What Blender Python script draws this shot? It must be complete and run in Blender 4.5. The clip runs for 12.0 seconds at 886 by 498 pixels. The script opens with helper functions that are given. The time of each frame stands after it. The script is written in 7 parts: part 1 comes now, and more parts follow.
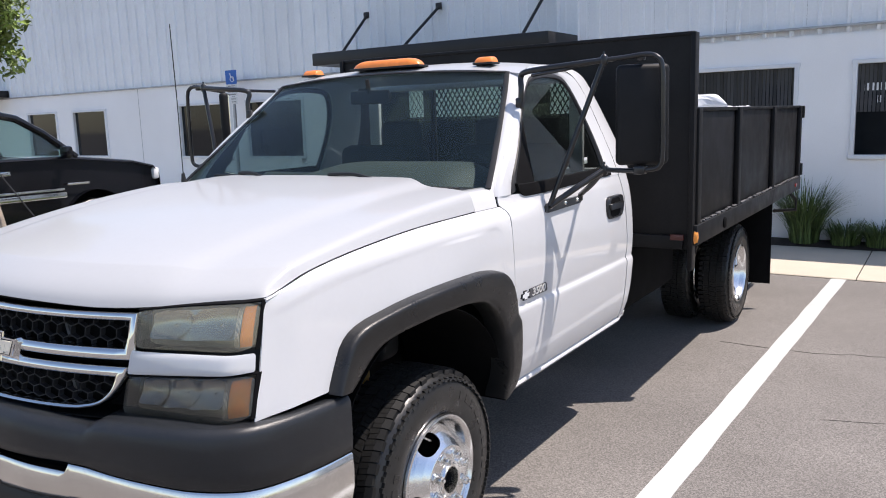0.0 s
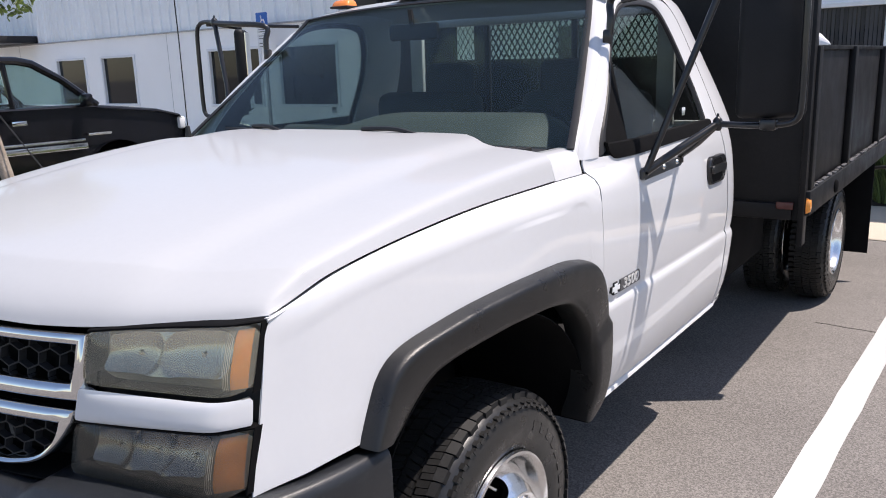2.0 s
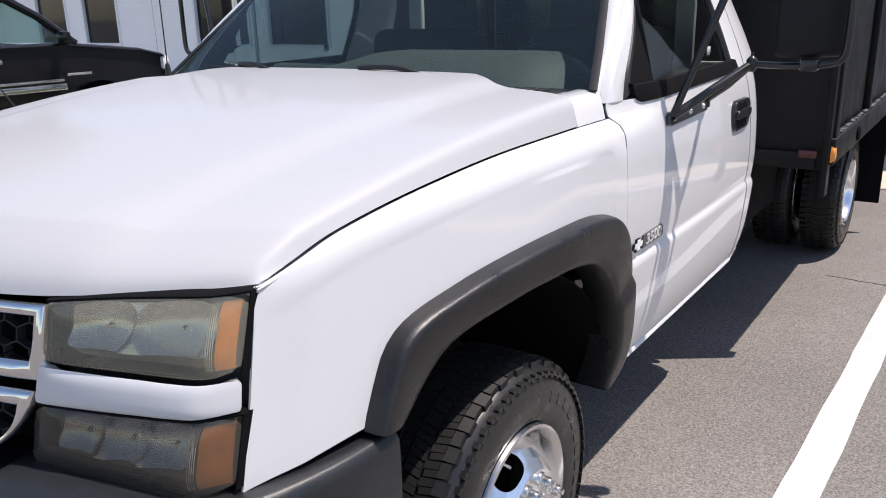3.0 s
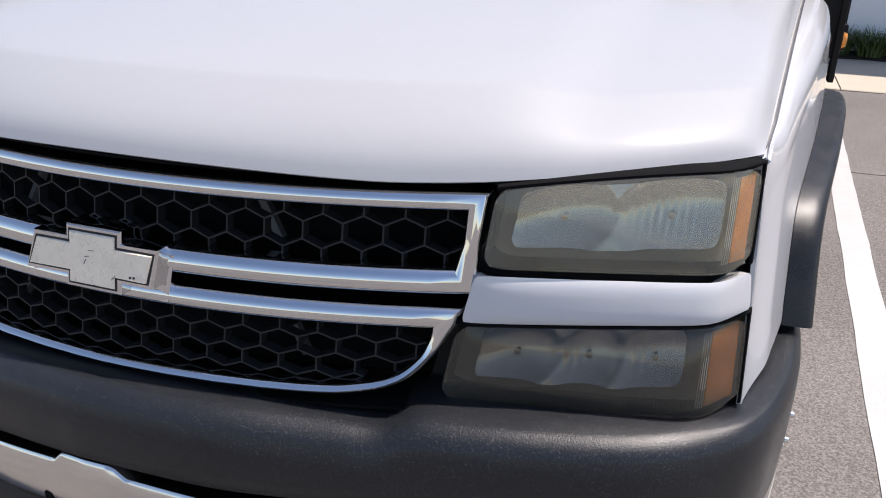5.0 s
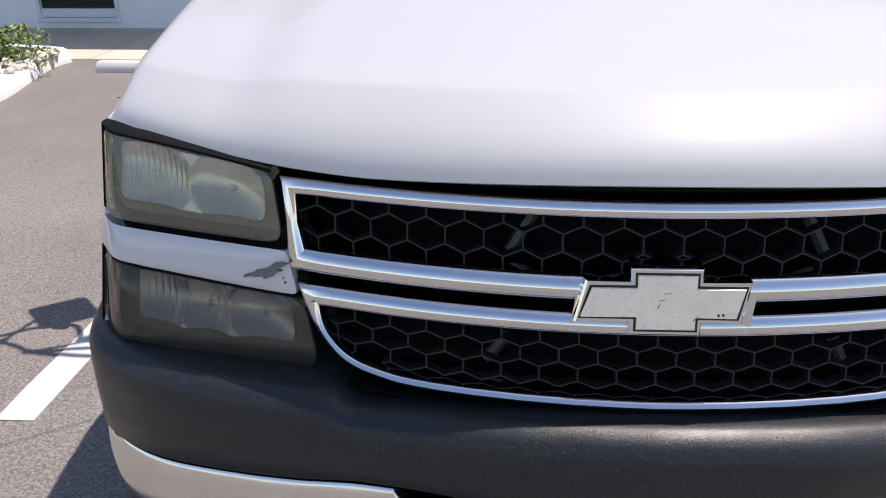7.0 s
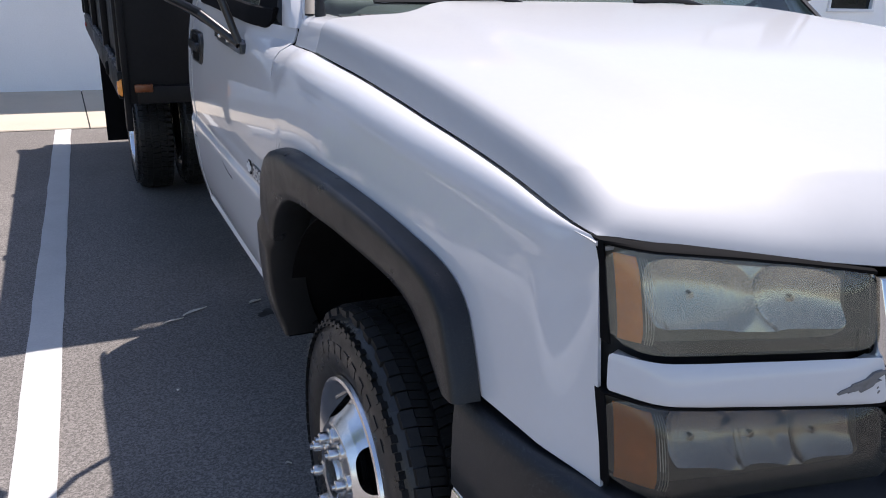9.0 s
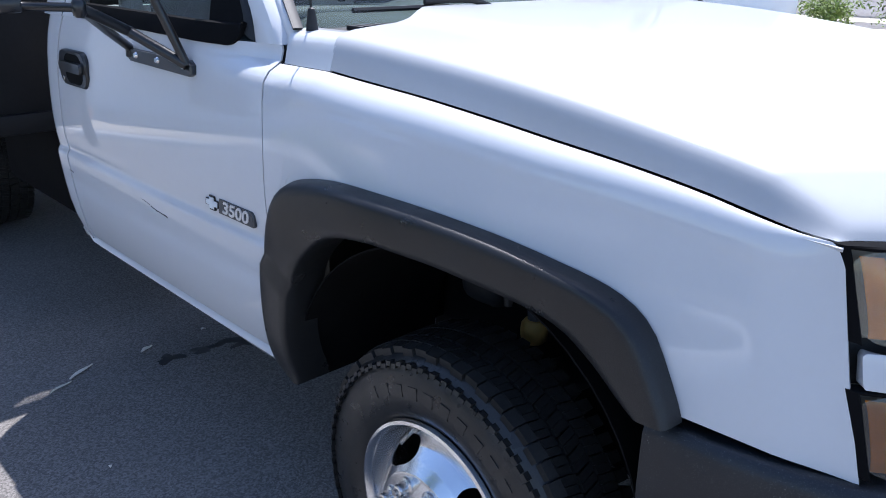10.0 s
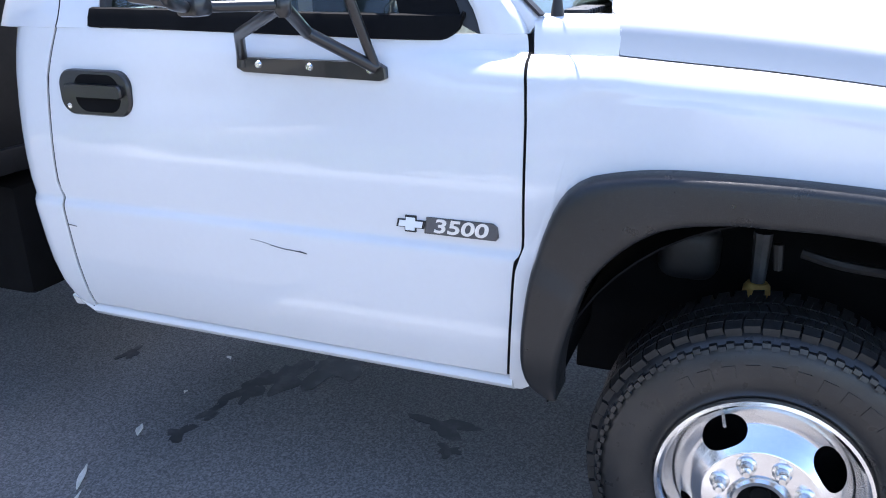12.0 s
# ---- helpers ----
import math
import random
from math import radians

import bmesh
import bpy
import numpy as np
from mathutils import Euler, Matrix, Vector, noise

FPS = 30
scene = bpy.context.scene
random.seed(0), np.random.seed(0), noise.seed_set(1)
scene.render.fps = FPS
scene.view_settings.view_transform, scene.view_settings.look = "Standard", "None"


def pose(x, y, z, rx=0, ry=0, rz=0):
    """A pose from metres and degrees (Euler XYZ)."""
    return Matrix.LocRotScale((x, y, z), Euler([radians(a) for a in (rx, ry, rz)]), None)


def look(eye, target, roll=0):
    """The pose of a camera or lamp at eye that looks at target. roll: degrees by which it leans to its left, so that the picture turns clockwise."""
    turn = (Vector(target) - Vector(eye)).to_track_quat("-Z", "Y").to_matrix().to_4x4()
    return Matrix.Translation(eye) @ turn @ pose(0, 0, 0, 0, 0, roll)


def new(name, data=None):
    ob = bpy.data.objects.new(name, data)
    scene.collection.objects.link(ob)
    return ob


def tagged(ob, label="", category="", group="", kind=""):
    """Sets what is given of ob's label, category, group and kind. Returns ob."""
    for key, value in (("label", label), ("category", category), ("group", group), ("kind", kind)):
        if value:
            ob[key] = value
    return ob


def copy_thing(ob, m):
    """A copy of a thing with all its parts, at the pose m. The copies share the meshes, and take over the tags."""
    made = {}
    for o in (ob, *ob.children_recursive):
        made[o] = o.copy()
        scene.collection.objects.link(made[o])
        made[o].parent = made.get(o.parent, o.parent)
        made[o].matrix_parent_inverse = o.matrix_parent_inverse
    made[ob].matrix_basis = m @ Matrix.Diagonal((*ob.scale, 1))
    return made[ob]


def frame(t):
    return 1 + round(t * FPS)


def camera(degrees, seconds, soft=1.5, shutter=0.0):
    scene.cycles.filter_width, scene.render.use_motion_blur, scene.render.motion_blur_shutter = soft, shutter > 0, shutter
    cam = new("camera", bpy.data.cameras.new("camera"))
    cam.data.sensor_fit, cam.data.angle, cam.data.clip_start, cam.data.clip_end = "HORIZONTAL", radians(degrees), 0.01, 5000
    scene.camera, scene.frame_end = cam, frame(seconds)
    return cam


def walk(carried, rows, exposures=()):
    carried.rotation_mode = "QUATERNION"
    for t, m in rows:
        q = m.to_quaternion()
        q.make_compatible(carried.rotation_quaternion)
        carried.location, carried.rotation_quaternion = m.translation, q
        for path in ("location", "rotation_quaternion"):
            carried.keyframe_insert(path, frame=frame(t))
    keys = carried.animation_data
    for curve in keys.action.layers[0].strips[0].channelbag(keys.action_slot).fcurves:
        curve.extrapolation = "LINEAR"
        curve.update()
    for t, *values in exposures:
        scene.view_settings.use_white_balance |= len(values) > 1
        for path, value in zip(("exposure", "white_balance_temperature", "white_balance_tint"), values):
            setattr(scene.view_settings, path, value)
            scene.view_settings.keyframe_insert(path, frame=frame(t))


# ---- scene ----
cam = camera(58.45, 12.0, soft=1.0)
PATH = [
    (0, (2.3978, -2.1717, 1.6192), (1.3293, -0.5124, 1.2954), -1.835),
    (0.5, (2.3212, -1.9969, 1.6051), (1.2174, -0.3649, 1.2614), -1.960),
    (1, (2.1392, -1.8690, 1.6095), (1.0203, -0.2542, 1.2347), -2.043),
    (1.5, (2.0063, -1.7676, 1.5983), (0.8819, -0.1646, 1.1911), -1.962),
    (2, (1.9321, -1.6150, 1.5944), (0.7990, -0.0287, 1.1477), -1.916),
    (2.5, (1.8675, -1.4683, 1.5902), (0.7404, 0.1062, 1.0895), -1.784),
    (2.7, (1.8362, -1.4494, 1.5810), (0.7161, 0.1219, 1.0554), -1.743),
    (4.3, (1.1976, -1.6688, 1.5132), (0.3642, -0.0512, 0.6833), 1.200),
    (4.5, (1.0839, -1.6824, 1.4988), (0.3136, -0.0262, 0.6842), 1.058),
    (5, (0.7871, -1.7346, 1.4451), (0.1683, -0.0065, 0.6509), 0.847),
    (5.5, (0.5389, -1.8818, 1.4568), (0.0407, -0.1200, 0.6520), 0.324),
    (6, (0.3064, -1.8594, 1.4548), (-0.0857, -0.0873, 0.6147), -0.591),
    (6.5, (0.0542, -1.8378, 1.4694), (-0.2002, -0.0340, 0.6439), -0.813),
    (7, (-0.2402, -1.8836, 1.4680), (-0.3350, -0.0540, 0.6657), -0.437),
    (7.5, (-0.5273, -1.8718, 1.4830), (-0.4092, -0.0319, 0.7078), 0.475),
    (7.7, (-0.6317, -1.8140, 1.4663), (-0.4271, 0.0217, 0.6993), 0.547),
    (9.3, (-1.5899, -1.3333, 1.4844), (-0.6254, 0.2915, 0.8289), 1.919),
    (9.5, (-1.6659, -1.2394, 1.5029), (-0.6041, 0.3213, 0.8420), 1.671),
    (10, (-1.8946, -1.0072, 1.4933), (-0.5954, 0.3498, 0.8072), 0.676),
    (10.5, (-2.1516, -0.7792, 1.4796), (-0.6551, 0.3150, 0.7290), -0.304),
    (11, (-2.2403, -0.4872, 1.4391), (-0.6243, 0.3667, 0.6271), -0.851),
    (11.5, (-2.3282, -0.2184, 1.4219), (-0.6405, 0.5203, 0.6435), -0.710),
    (12, (-2.4991, 0.0939, 1.4575), (-0.7576, 0.7954, 0.7681), -0.974),
]
EXPOSURES = [(0.0, 0.50, 6780, 16), (2.7, 0.44, 6800, 17), (4.5, 0.36, 6800, 17), (6.0, 0.37, 6820, 17), (7.0, 0.51, 6880, 18), (7.7, 0.57, 6850, 18), (9.3, 0.60, 6450, 17), (10.0, 0.92, 5850, 15), (10.5, 1.22, 5960, 15), (11.0, 1.42, 6040, 16), (12.0, 1.90, 6020, 16)]
walk(cam, [(t, look(eye, target, roll)) for t, eye, target, roll in PATH], EXPOSURES)

# ---- sky and sun ----
SUN = Vector((0.366, 0.25, 1.0)).normalized()
world = bpy.data.worlds.new("sky")
scene.world = world
world.use_nodes = True
wn = world.node_tree
wn.nodes.clear()
sky = wn.nodes.new("ShaderNodeTexSky")
sky.sky_type = "NISHITA"
sky.sun_disc = False
sky.sun_elevation = math.asin(SUN.z)
sky.sun_rotation = math.atan2(SUN.x, SUN.y)
sky.air_density, sky.dust_density, sky.ozone_density = 1.0, 0.6, 1.2
bg = wn.nodes.new("ShaderNodeBackground")
bg.inputs["Strength"].default_value = 0.139
wout = wn.nodes.new("ShaderNodeOutputWorld")
wn.links.new(sky.outputs[0], bg.inputs["Color"])
wn.links.new(bg.outputs[0], wout.inputs["Surface"])
sun = new("sun", bpy.data.lights.new("sun", "SUN"))
sun.data.energy, sun.data.angle, sun.data.color = 4.5, radians(0.53), (1.0, 0.96, 0.9)
sun.matrix_world = look(SUN * 30, (0, 0, 0))

# ---- materials ----
def mat(name, color, rough=0.5, metal=0.0, coat=0.0, grain=0.0, grain_scale=200.0, patch=0.0, patch_scale=3.0,
        bump=0.0, bump_scale=None, transmission=0.0, alpha=1.0, ior=1.45, second=None, rand=0.0, spec=0.5, detail=4.0,
        rough_var=0.0, island=0.0, bump_dist=0.35, speckle=0.0, speckle_scale=150.0, coat_rough=0.02):
    """A principled surface with fine grain, larger patches, relief and a shift from piece to piece."""
    m = bpy.data.materials.new(name)
    m.use_nodes = True
    nt = m.node_tree
    b = nt.nodes["Principled BSDF"]
    b.inputs["Base Color"].default_value = (*color, 1)
    b.inputs["Roughness"].default_value = rough
    b.inputs["Metallic"].default_value = metal
    b.inputs["Coat Weight"].default_value = coat
    b.inputs["Coat Roughness"].default_value = coat_rough
    b.inputs["Transmission Weight"].default_value = transmission
    b.inputs["Alpha"].default_value = alpha
    b.inputs["IOR"].default_value = ior
    b.inputs["Specular IOR Level"].default_value = spec
    tc = nt.nodes.new("ShaderNodeTexCoord")
    out = None

    def noise_tex(scale, detail=4.0, rough=0.6):
        n = nt.nodes.new("ShaderNodeTexNoise")
        n.inputs["Scale"].default_value = scale
        n.inputs["Detail"].default_value = detail
        n.inputs["Roughness"].default_value = rough
        nt.links.new(tc.outputs["Object"], n.inputs["Vector"])
        return n.outputs["Fac"]

    def scaled(fac, amount, src):
        r = nt.nodes.new("ShaderNodeMapRange")
        r.inputs["From Min"].default_value, r.inputs["From Max"].default_value = 0.28, 0.72
        r.inputs["To Min"].default_value, r.inputs["To Max"].default_value = 1 - amount, 1 + amount
        nt.links.new(fac, r.inputs["Value"])
        x = nt.nodes.new("ShaderNodeMix")
        x.data_type, x.blend_type = "RGBA", "MULTIPLY"
        x.inputs["Factor"].default_value = 1.0
        if src is None:
            x.inputs["A"].default_value = (*color, 1)
        else:
            nt.links.new(src, x.inputs["A"])
        c = nt.nodes.new("ShaderNodeCombineColor")
        for k in range(3):
            nt.links.new(r.outputs[0], c.inputs[k])
        nt.links.new(c.outputs[0], x.inputs["B"])
        return x.outputs["Result"]

    if second is not None:
        tint, scale, low, high = second
        f = noise_tex(scale, 6.0)
        r = nt.nodes.new("ShaderNodeMapRange")
        r.inputs["From Min"].default_value, r.inputs["From Max"].default_value = low, high
        nt.links.new(f, r.inputs["Value"])
        x = nt.nodes.new("ShaderNodeMix")
        x.data_type = "RGBA"
        x.inputs["A"].default_value, x.inputs["B"].default_value = (*color, 1), (*tint, 1)
        nt.links.new(r.outputs[0], x.inputs["Factor"])
        out = x.outputs["Result"]
    if patch:
        out = scaled(noise_tex(patch_scale, 5.0), patch, out)
    if grain:
        out = scaled(noise_tex(grain_scale, 3.0), grain, out)
    if speckle:
        v = nt.nodes.new("ShaderNodeTexVoronoi")
        v.inputs["Scale"].default_value = speckle_scale
        nt.links.new(tc.outputs["Object"], v.inputs["Vector"])
        sp = nt.nodes.new("ShaderNodeSeparateColor")
        nt.links.new(v.outputs["Color"], sp.inputs[0])
        out = scaled(sp.outputs[0], speckle, out)
    if rand:
        info = nt.nodes.new("ShaderNodeObjectInfo")
        out = scaled(info.outputs["Random"], rand, out)
    if island:
        geo = nt.nodes.new("ShaderNodeNewGeometry")
        out = scaled(geo.outputs["Random Per Island"], island, out)
    if out is not None:
        nt.links.new(out, b.inputs["Base Color"])
    if rough_var:
        r = nt.nodes.new("ShaderNodeMapRange")
        r.inputs["From Min"].default_value, r.inputs["From Max"].default_value = 0.3, 0.7
        r.inputs["To Min"].default_value, r.inputs["To Max"].default_value = max(0.0, rough - rough_var), min(1.0, rough + rough_var)
        nt.links.new(noise_tex(patch_scale * 2.3, 5.0), r.inputs["Value"])
        nt.links.new(r.outputs[0], b.inputs["Roughness"])
    if bump:
        n = noise_tex(bump_scale or grain_scale, detail)
        k = nt.nodes.new("ShaderNodeBump")
        k.inputs["Strength"].default_value = min(1.0, bump)
        k.inputs["Distance"].default_value = bump_dist / (bump_scale or grain_scale)
        nt.links.new(n, k.inputs["Height"])
        nt.links.new(k.outputs[0], b.inputs["Normal"])
    return m


def glass(name, tint, clear, rough=0.0, haze=0.0, haze_color=(0.5, 0.5, 0.45)):
    """A thin pane: mostly clear with a tint, a true reflection, and an optional dusty or hazy film."""
    m = bpy.data.materials.new(name)
    m.use_nodes = True
    nt = m.node_tree
    nt.nodes.clear()
    o = nt.nodes.new("ShaderNodeOutputMaterial")
    t = nt.nodes.new("ShaderNodeBsdfTransparent")
    t.inputs[0].default_value = (*[c * clear for c in tint], 1)
    d = nt.nodes.new("ShaderNodeBsdfDiffuse")
    d.inputs["Color"].default_value = (*haze_color, 1)
    g = nt.nodes.new("ShaderNodeBsdfGlossy")
    g.inputs["Roughness"].default_value = rough
    mix1, mix2 = nt.nodes.new("ShaderNodeMixShader"), nt.nodes.new("ShaderNodeMixShader")
    tc = nt.nodes.new("ShaderNodeTexCoord")
    n = nt.nodes.new("ShaderNodeTexNoise")
    n.inputs["Scale"].default_value, n.inputs["Detail"].default_value = 9.0, 6.0
    nt.links.new(tc.outputs["Object"], n.inputs["Vector"])
    r = nt.nodes.new("ShaderNodeMapRange")
    r.inputs["From Min"].default_value, r.inputs["From Max"].default_value = 0.3, 0.7
    r.inputs["To Min"].default_value, r.inputs["To Max"].default_value = haze * 0.75, min(1.0, haze * 1.25)
    nt.links.new(n.outputs["Fac"], r.inputs["Value"])
    nt.links.new(r.outputs[0], mix1.inputs[0])
    nt.links.new(t.outputs[0], mix1.inputs[1])
    nt.links.new(d.outputs[0], mix1.inputs[2])
    f = nt.nodes.new("ShaderNodeLayerWeight")
    f.inputs["Blend"].default_value = 0.5
    p = nt.nodes.new("ShaderNodeMath")
    p.operation = "POWER"
    p.inputs[1].default_value = 5.0
    q = nt.nodes.new("ShaderNodeMath")
    q.operation = "MULTIPLY_ADD"
    q.inputs[1].default_value, q.inputs[2].default_value = 0.7, 0.035
    nt.links.new(f.outputs["Facing"], p.inputs[0])
    nt.links.new(p.outputs[0], q.inputs[0])
    nt.links.new(q.outputs[0], mix2.inputs[0])
    nt.links.new(mix1.outputs[0], mix2.inputs[1])
    nt.links.new(g.outputs[0], mix2.inputs[2])
    nt.links.new(mix2.outputs[0], o.inputs["Surface"])
    return m


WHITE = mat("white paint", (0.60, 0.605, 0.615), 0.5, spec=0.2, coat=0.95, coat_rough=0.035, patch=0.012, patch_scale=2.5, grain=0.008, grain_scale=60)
# same white with a duller coat, base colour lowered to hold back sunlight on tops
WHITE_TONED = mat("duller white paint darkened for sunlit tops", (0.42, 0.427, 0.437), 0.5, spec=0.2, coat=0.55, coat_rough=0.10, patch=0.014, patch_scale=2.5, grain=0.01, grain_scale=60)
# pale specks in both black plastics stand in for sun glints on the grain
TRIM_BLACK = mat("weathered black plastic with glint specks", (0.0122, 0.0140, 0.0170), 0.36, spec=0.5, second=((0.15, 0.15, 0.15), 560, 0.60, 0.68), grain=0.3, grain_scale=420, patch=0.14, patch_scale=6, bump=0.5, bump_scale=430, bump_dist=0.4, rough_var=0.05)
FLARE = mat("textured black flare plastic", (0.012, 0.0122, 0.0126), 0.34, spec=0.5, second=((0.05, 0.049, 0.048), 560, 0.57, 0.72), grain=0.3, grain_scale=420, patch=0.25, patch_scale=6, bump=0.6, bump_scale=460, bump_dist=0.35, rough_var=0.1)
BLACK = mat("dark plastic", (0.012, 0.012, 0.013), 0.55, grain=0.2, grain_scale=120, patch=0.2, patch_scale=8)
# near-black for seals and chassis parts; also puts the shade of hollows into the colour
VOID = mat("near-black parts and recess shade", (0.005, 0.005, 0.0055), 0.8, spec=0.1, patch=0.3, patch_scale=10)
CHROME = mat("chrome", (0.70, 0.71, 0.72), 0.035, 1.0, patch=0.03, patch_scale=20)
STRIP = mat("scuffed bright bumper steel", (0.74, 0.73, 0.71), 0.16, 1.0, patch=0.05, patch_scale=8, grain=0.03, grain_scale=90, rough_var=0.06)
EMBLEM = mat("worn cream emblem face", (0.95, 0.85, 0.70), 0.30, 0.2, patch=0.08, patch_scale=30, rough_var=0.1, second=((0.25, 0.2, 0.16), 160, 0.70, 0.74))
RUBBER = mat("tyre rubber", (0.019, 0.0187, 0.0183), 0.33, spec=0.5, grain=0.2, grain_scale=220, patch=0.25, patch_scale=9, bump=0.25, bump_scale=350, rough_var=0.12)
DUSTY = mat("dusty tyre tread", (0.016, 0.0157, 0.0154), 0.55, spec=0.4, grain=0.25, grain_scale=160, patch=0.3, patch_scale=11)
RIM = mat("polished steel wheel", (0.78, 0.785, 0.79), 0.21, 1.0, patch=0.05, patch_scale=9, grain=0.02, grain_scale=160, rough_var=0.05)
STEEL = mat("bright steel", (0.70, 0.70, 0.69), 0.25, 1.0, patch=0.1, patch_scale=40)
BEDBLACK = mat("satin black bed paint", (0.010, 0.010, 0.011), 0.5, spec=0.25, patch=0.3, patch_scale=2.2, grain=0.15, grain_scale=70, bump=0.1, bump_scale=60, rough_var=0.12)
MIRROR_BACK = mat("matt black mirror shell", (0.010, 0.010, 0.011), 0.55, spec=0.3, patch=0.2, patch_scale=9, grain=0.1, grain_scale=200)
TUBE = mat("black mirror tube", (0.012, 0.012, 0.013), 0.3, coat=0.3, patch=0.2, patch_scale=12)
GLASS = glass("clear windscreen", (0.87, 0.97, 0.955), 0.83, haze=0.003, haze_color=(0.45, 0.6, 0.55))
TINT = glass("tinted side glass", (0.94, 1.0, 0.98), 0.76, haze=0.002)
CLEAR = glass("clear car glass", (0.9, 1.0, 0.97), 0.9, haze=0.01)
LENS = glass("yellowed headlamp lens", (0.93, 0.92, 0.86), 0.93, 0.03, haze=0.125, haze_color=(0.60, 0.575, 0.48))
LENS_LOW = glass("smoked lower lamp lens", (0.84, 0.82, 0.78), 0.80, 0.04, haze=0.06, haze_color=(0.46, 0.43, 0.37))
AMBER = mat("amber lens", (0.95, 0.33, 0.045), 0.22, coat=0.6, patch=0.22, patch_scale=22, bump=0.06, bump_scale=120)
RIB = mat("moulded lens rib", (0.55, 0.53, 0.47), 0.3, patch=0.1, patch_scale=40)
LAMP_ORANGE = mat("faded orange roof lamp", (0.86, 0.25, 0.05), 0.3, coat=0.3, patch=0.12, patch_scale=18)
REFLEX = mat("dull orange reflector", (0.180, 0.050, 0.011), 0.3, coat=0.3, patch=0.2, patch_scale=20)
# darker copy of the reflector, its shade on the driver side put into the colour
REFLEX_SHADED = mat("reflector with shade in its colour", (0.07, 0.012, 0.010), 0.35, coat=0.3, patch=0.2, patch_scale=20)
RED = mat("red reflector", (0.35, 0.02, 0.015), 0.25, coat=0.5)
HOUSING = mat("lamp housing", (0.25, 0.235, 0.195), 0.45, patch=0.12, patch_scale=20)
REFLECTOR = mat("lamp reflector", (0.80, 0.81, 0.82), 0.20, 1.0, patch=0.10, patch_scale=25)
SEAT = mat("charcoal seat cloth", (0.045, 0.048, 0.05), 0.9, grain=0.25, grain_scale=250, patch=0.15, patch_scale=8)
DASH = mat("grey green dashboard", (0.046, 0.056, 0.053), 0.65, grain=0.08, grain_scale=200, patch=0.06, patch_scale=5)
CHIP = mat("bare primer", (0.16, 0.155, 0.15), 0.7, grain=0.2, grain_scale=120)
SCRATCH = mat("scratch", (0.05, 0.05, 0.06), 0.7)
DIGITS = mat("dull silver digits", (0.66, 0.66, 0.65), 0.3, 0.4, patch=0.08, patch_scale=60)
BADGE_EDGE = mat("dark badge edge", (0.085, 0.085, 0.088), 0.35, 0.5, patch=0.1, patch_scale=60)
SILVER = mat("silver badge", (0.62, 0.62, 0.60), 0.22, 0.8, patch=0.05, patch_scale=60)
LABEL = mat("white label", (0.7, 0.72, 0.72), 0.6, patch=0.05)
GOLD = mat("yellow rubber stop", (0.58, 0.36, 0.10), 0.6, patch=0.2, patch_scale=40)
GREY_METAL = mat("dull grey metal", (0.10, 0.10, 0.105), 0.55, 0.4, patch=0.3, patch_scale=15)
TARP = mat("white bagged load", (0.72, 0.73, 0.75), 0.6, patch=0.1, patch_scale=5)
ASPHALT = mat("worn asphalt", (0.182, 0.169, 0.158), 0.75, spec=0.15, grain=0.30, grain_scale=90, speckle=0.24, speckle_scale=190, patch=0.14, patch_scale=0.9, bump=0.15, bump_scale=160,
              second=((0.158, 0.146, 0.136), 0.55, 0.52, 0.72), detail=3.0)
LINE = mat("white road paint", (0.50, 0.50, 0.49), 0.65, grain=0.06, grain_scale=110, patch=0.06, patch_scale=4, bump=0.4, bump_scale=110, second=((0.42, 0.41, 0.39), 9, 0.68, 0.78))
CRACK = mat("asphalt crack", (0.05, 0.046, 0.042), 0.95, patch=0.2)
OIL = mat("oil stain", (0.045, 0.043, 0.041), 0.6, patch=0.3, patch_scale=12, second=((0.10, 0.095, 0.09), 14, 0.5, 0.7))
CONCRETE = mat("buff concrete walk", (0.52, 0.46, 0.37), 0.85, grain=0.08, grain_scale=90, patch=0.06, patch_scale=1.3, bump=0.3, bump_scale=120, rand=0.04)
STOP = mat("pale concrete", (0.66, 0.65, 0.63), 0.85, grain=0.1, grain_scale=80, patch=0.08, patch_scale=4, bump=0.3, bump_scale=100)
STUCCO = mat("white painted wall", (0.91, 0.912, 0.915), 0.8, grain=0.03, grain_scale=70, patch=0.04, patch_scale=0.8, bump=0.25, bump_scale=60)
SIDING = mat("pale grey ribbed steel", (0.82, 0.845, 0.865), 0.45, patch=0.06, patch_scale=0.9, grain=0.03, grain_scale=30, rand=0.025)
FRAME = mat("white window frame", (0.76, 0.775, 0.79), 0.5, patch=0.05, patch_scale=3)
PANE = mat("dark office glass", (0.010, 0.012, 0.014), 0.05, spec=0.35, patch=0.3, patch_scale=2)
BLIND = mat("dark blind slat", (0.035, 0.036, 0.04), 0.5, patch=0.2, patch_scale=6, island=0.35)
CANOPY = mat("black canopy steel", (0.014, 0.014, 0.016), 0.45, patch=0.25, patch_scale=2)
MULCH = mat("dark mulch", (0.035, 0.026, 0.02), 0.95, grain=0.5, grain_scale=60, patch=0.3, patch_scale=5, bump=1.0, bump_scale=45)
GRASS = mat("long grass blades", (0.085, 0.125, 0.038), 0.6, patch=0.3, patch_scale=7, island=0.4)
LEAF = mat("tree leaves", (0.19, 0.26, 0.06), 0.55, patch=0.3, patch_scale=4, island=0.4)
SHRUB = mat("shrub leaves", (0.15, 0.22, 0.05), 0.6, patch=0.3, patch_scale=4, island=0.4)
BARK = mat("pale bark", (0.30, 0.25, 0.20), 0.9, grain=0.25, grain_scale=40, patch=0.2, patch_scale=8, bump=0.5, bump_scale=50)
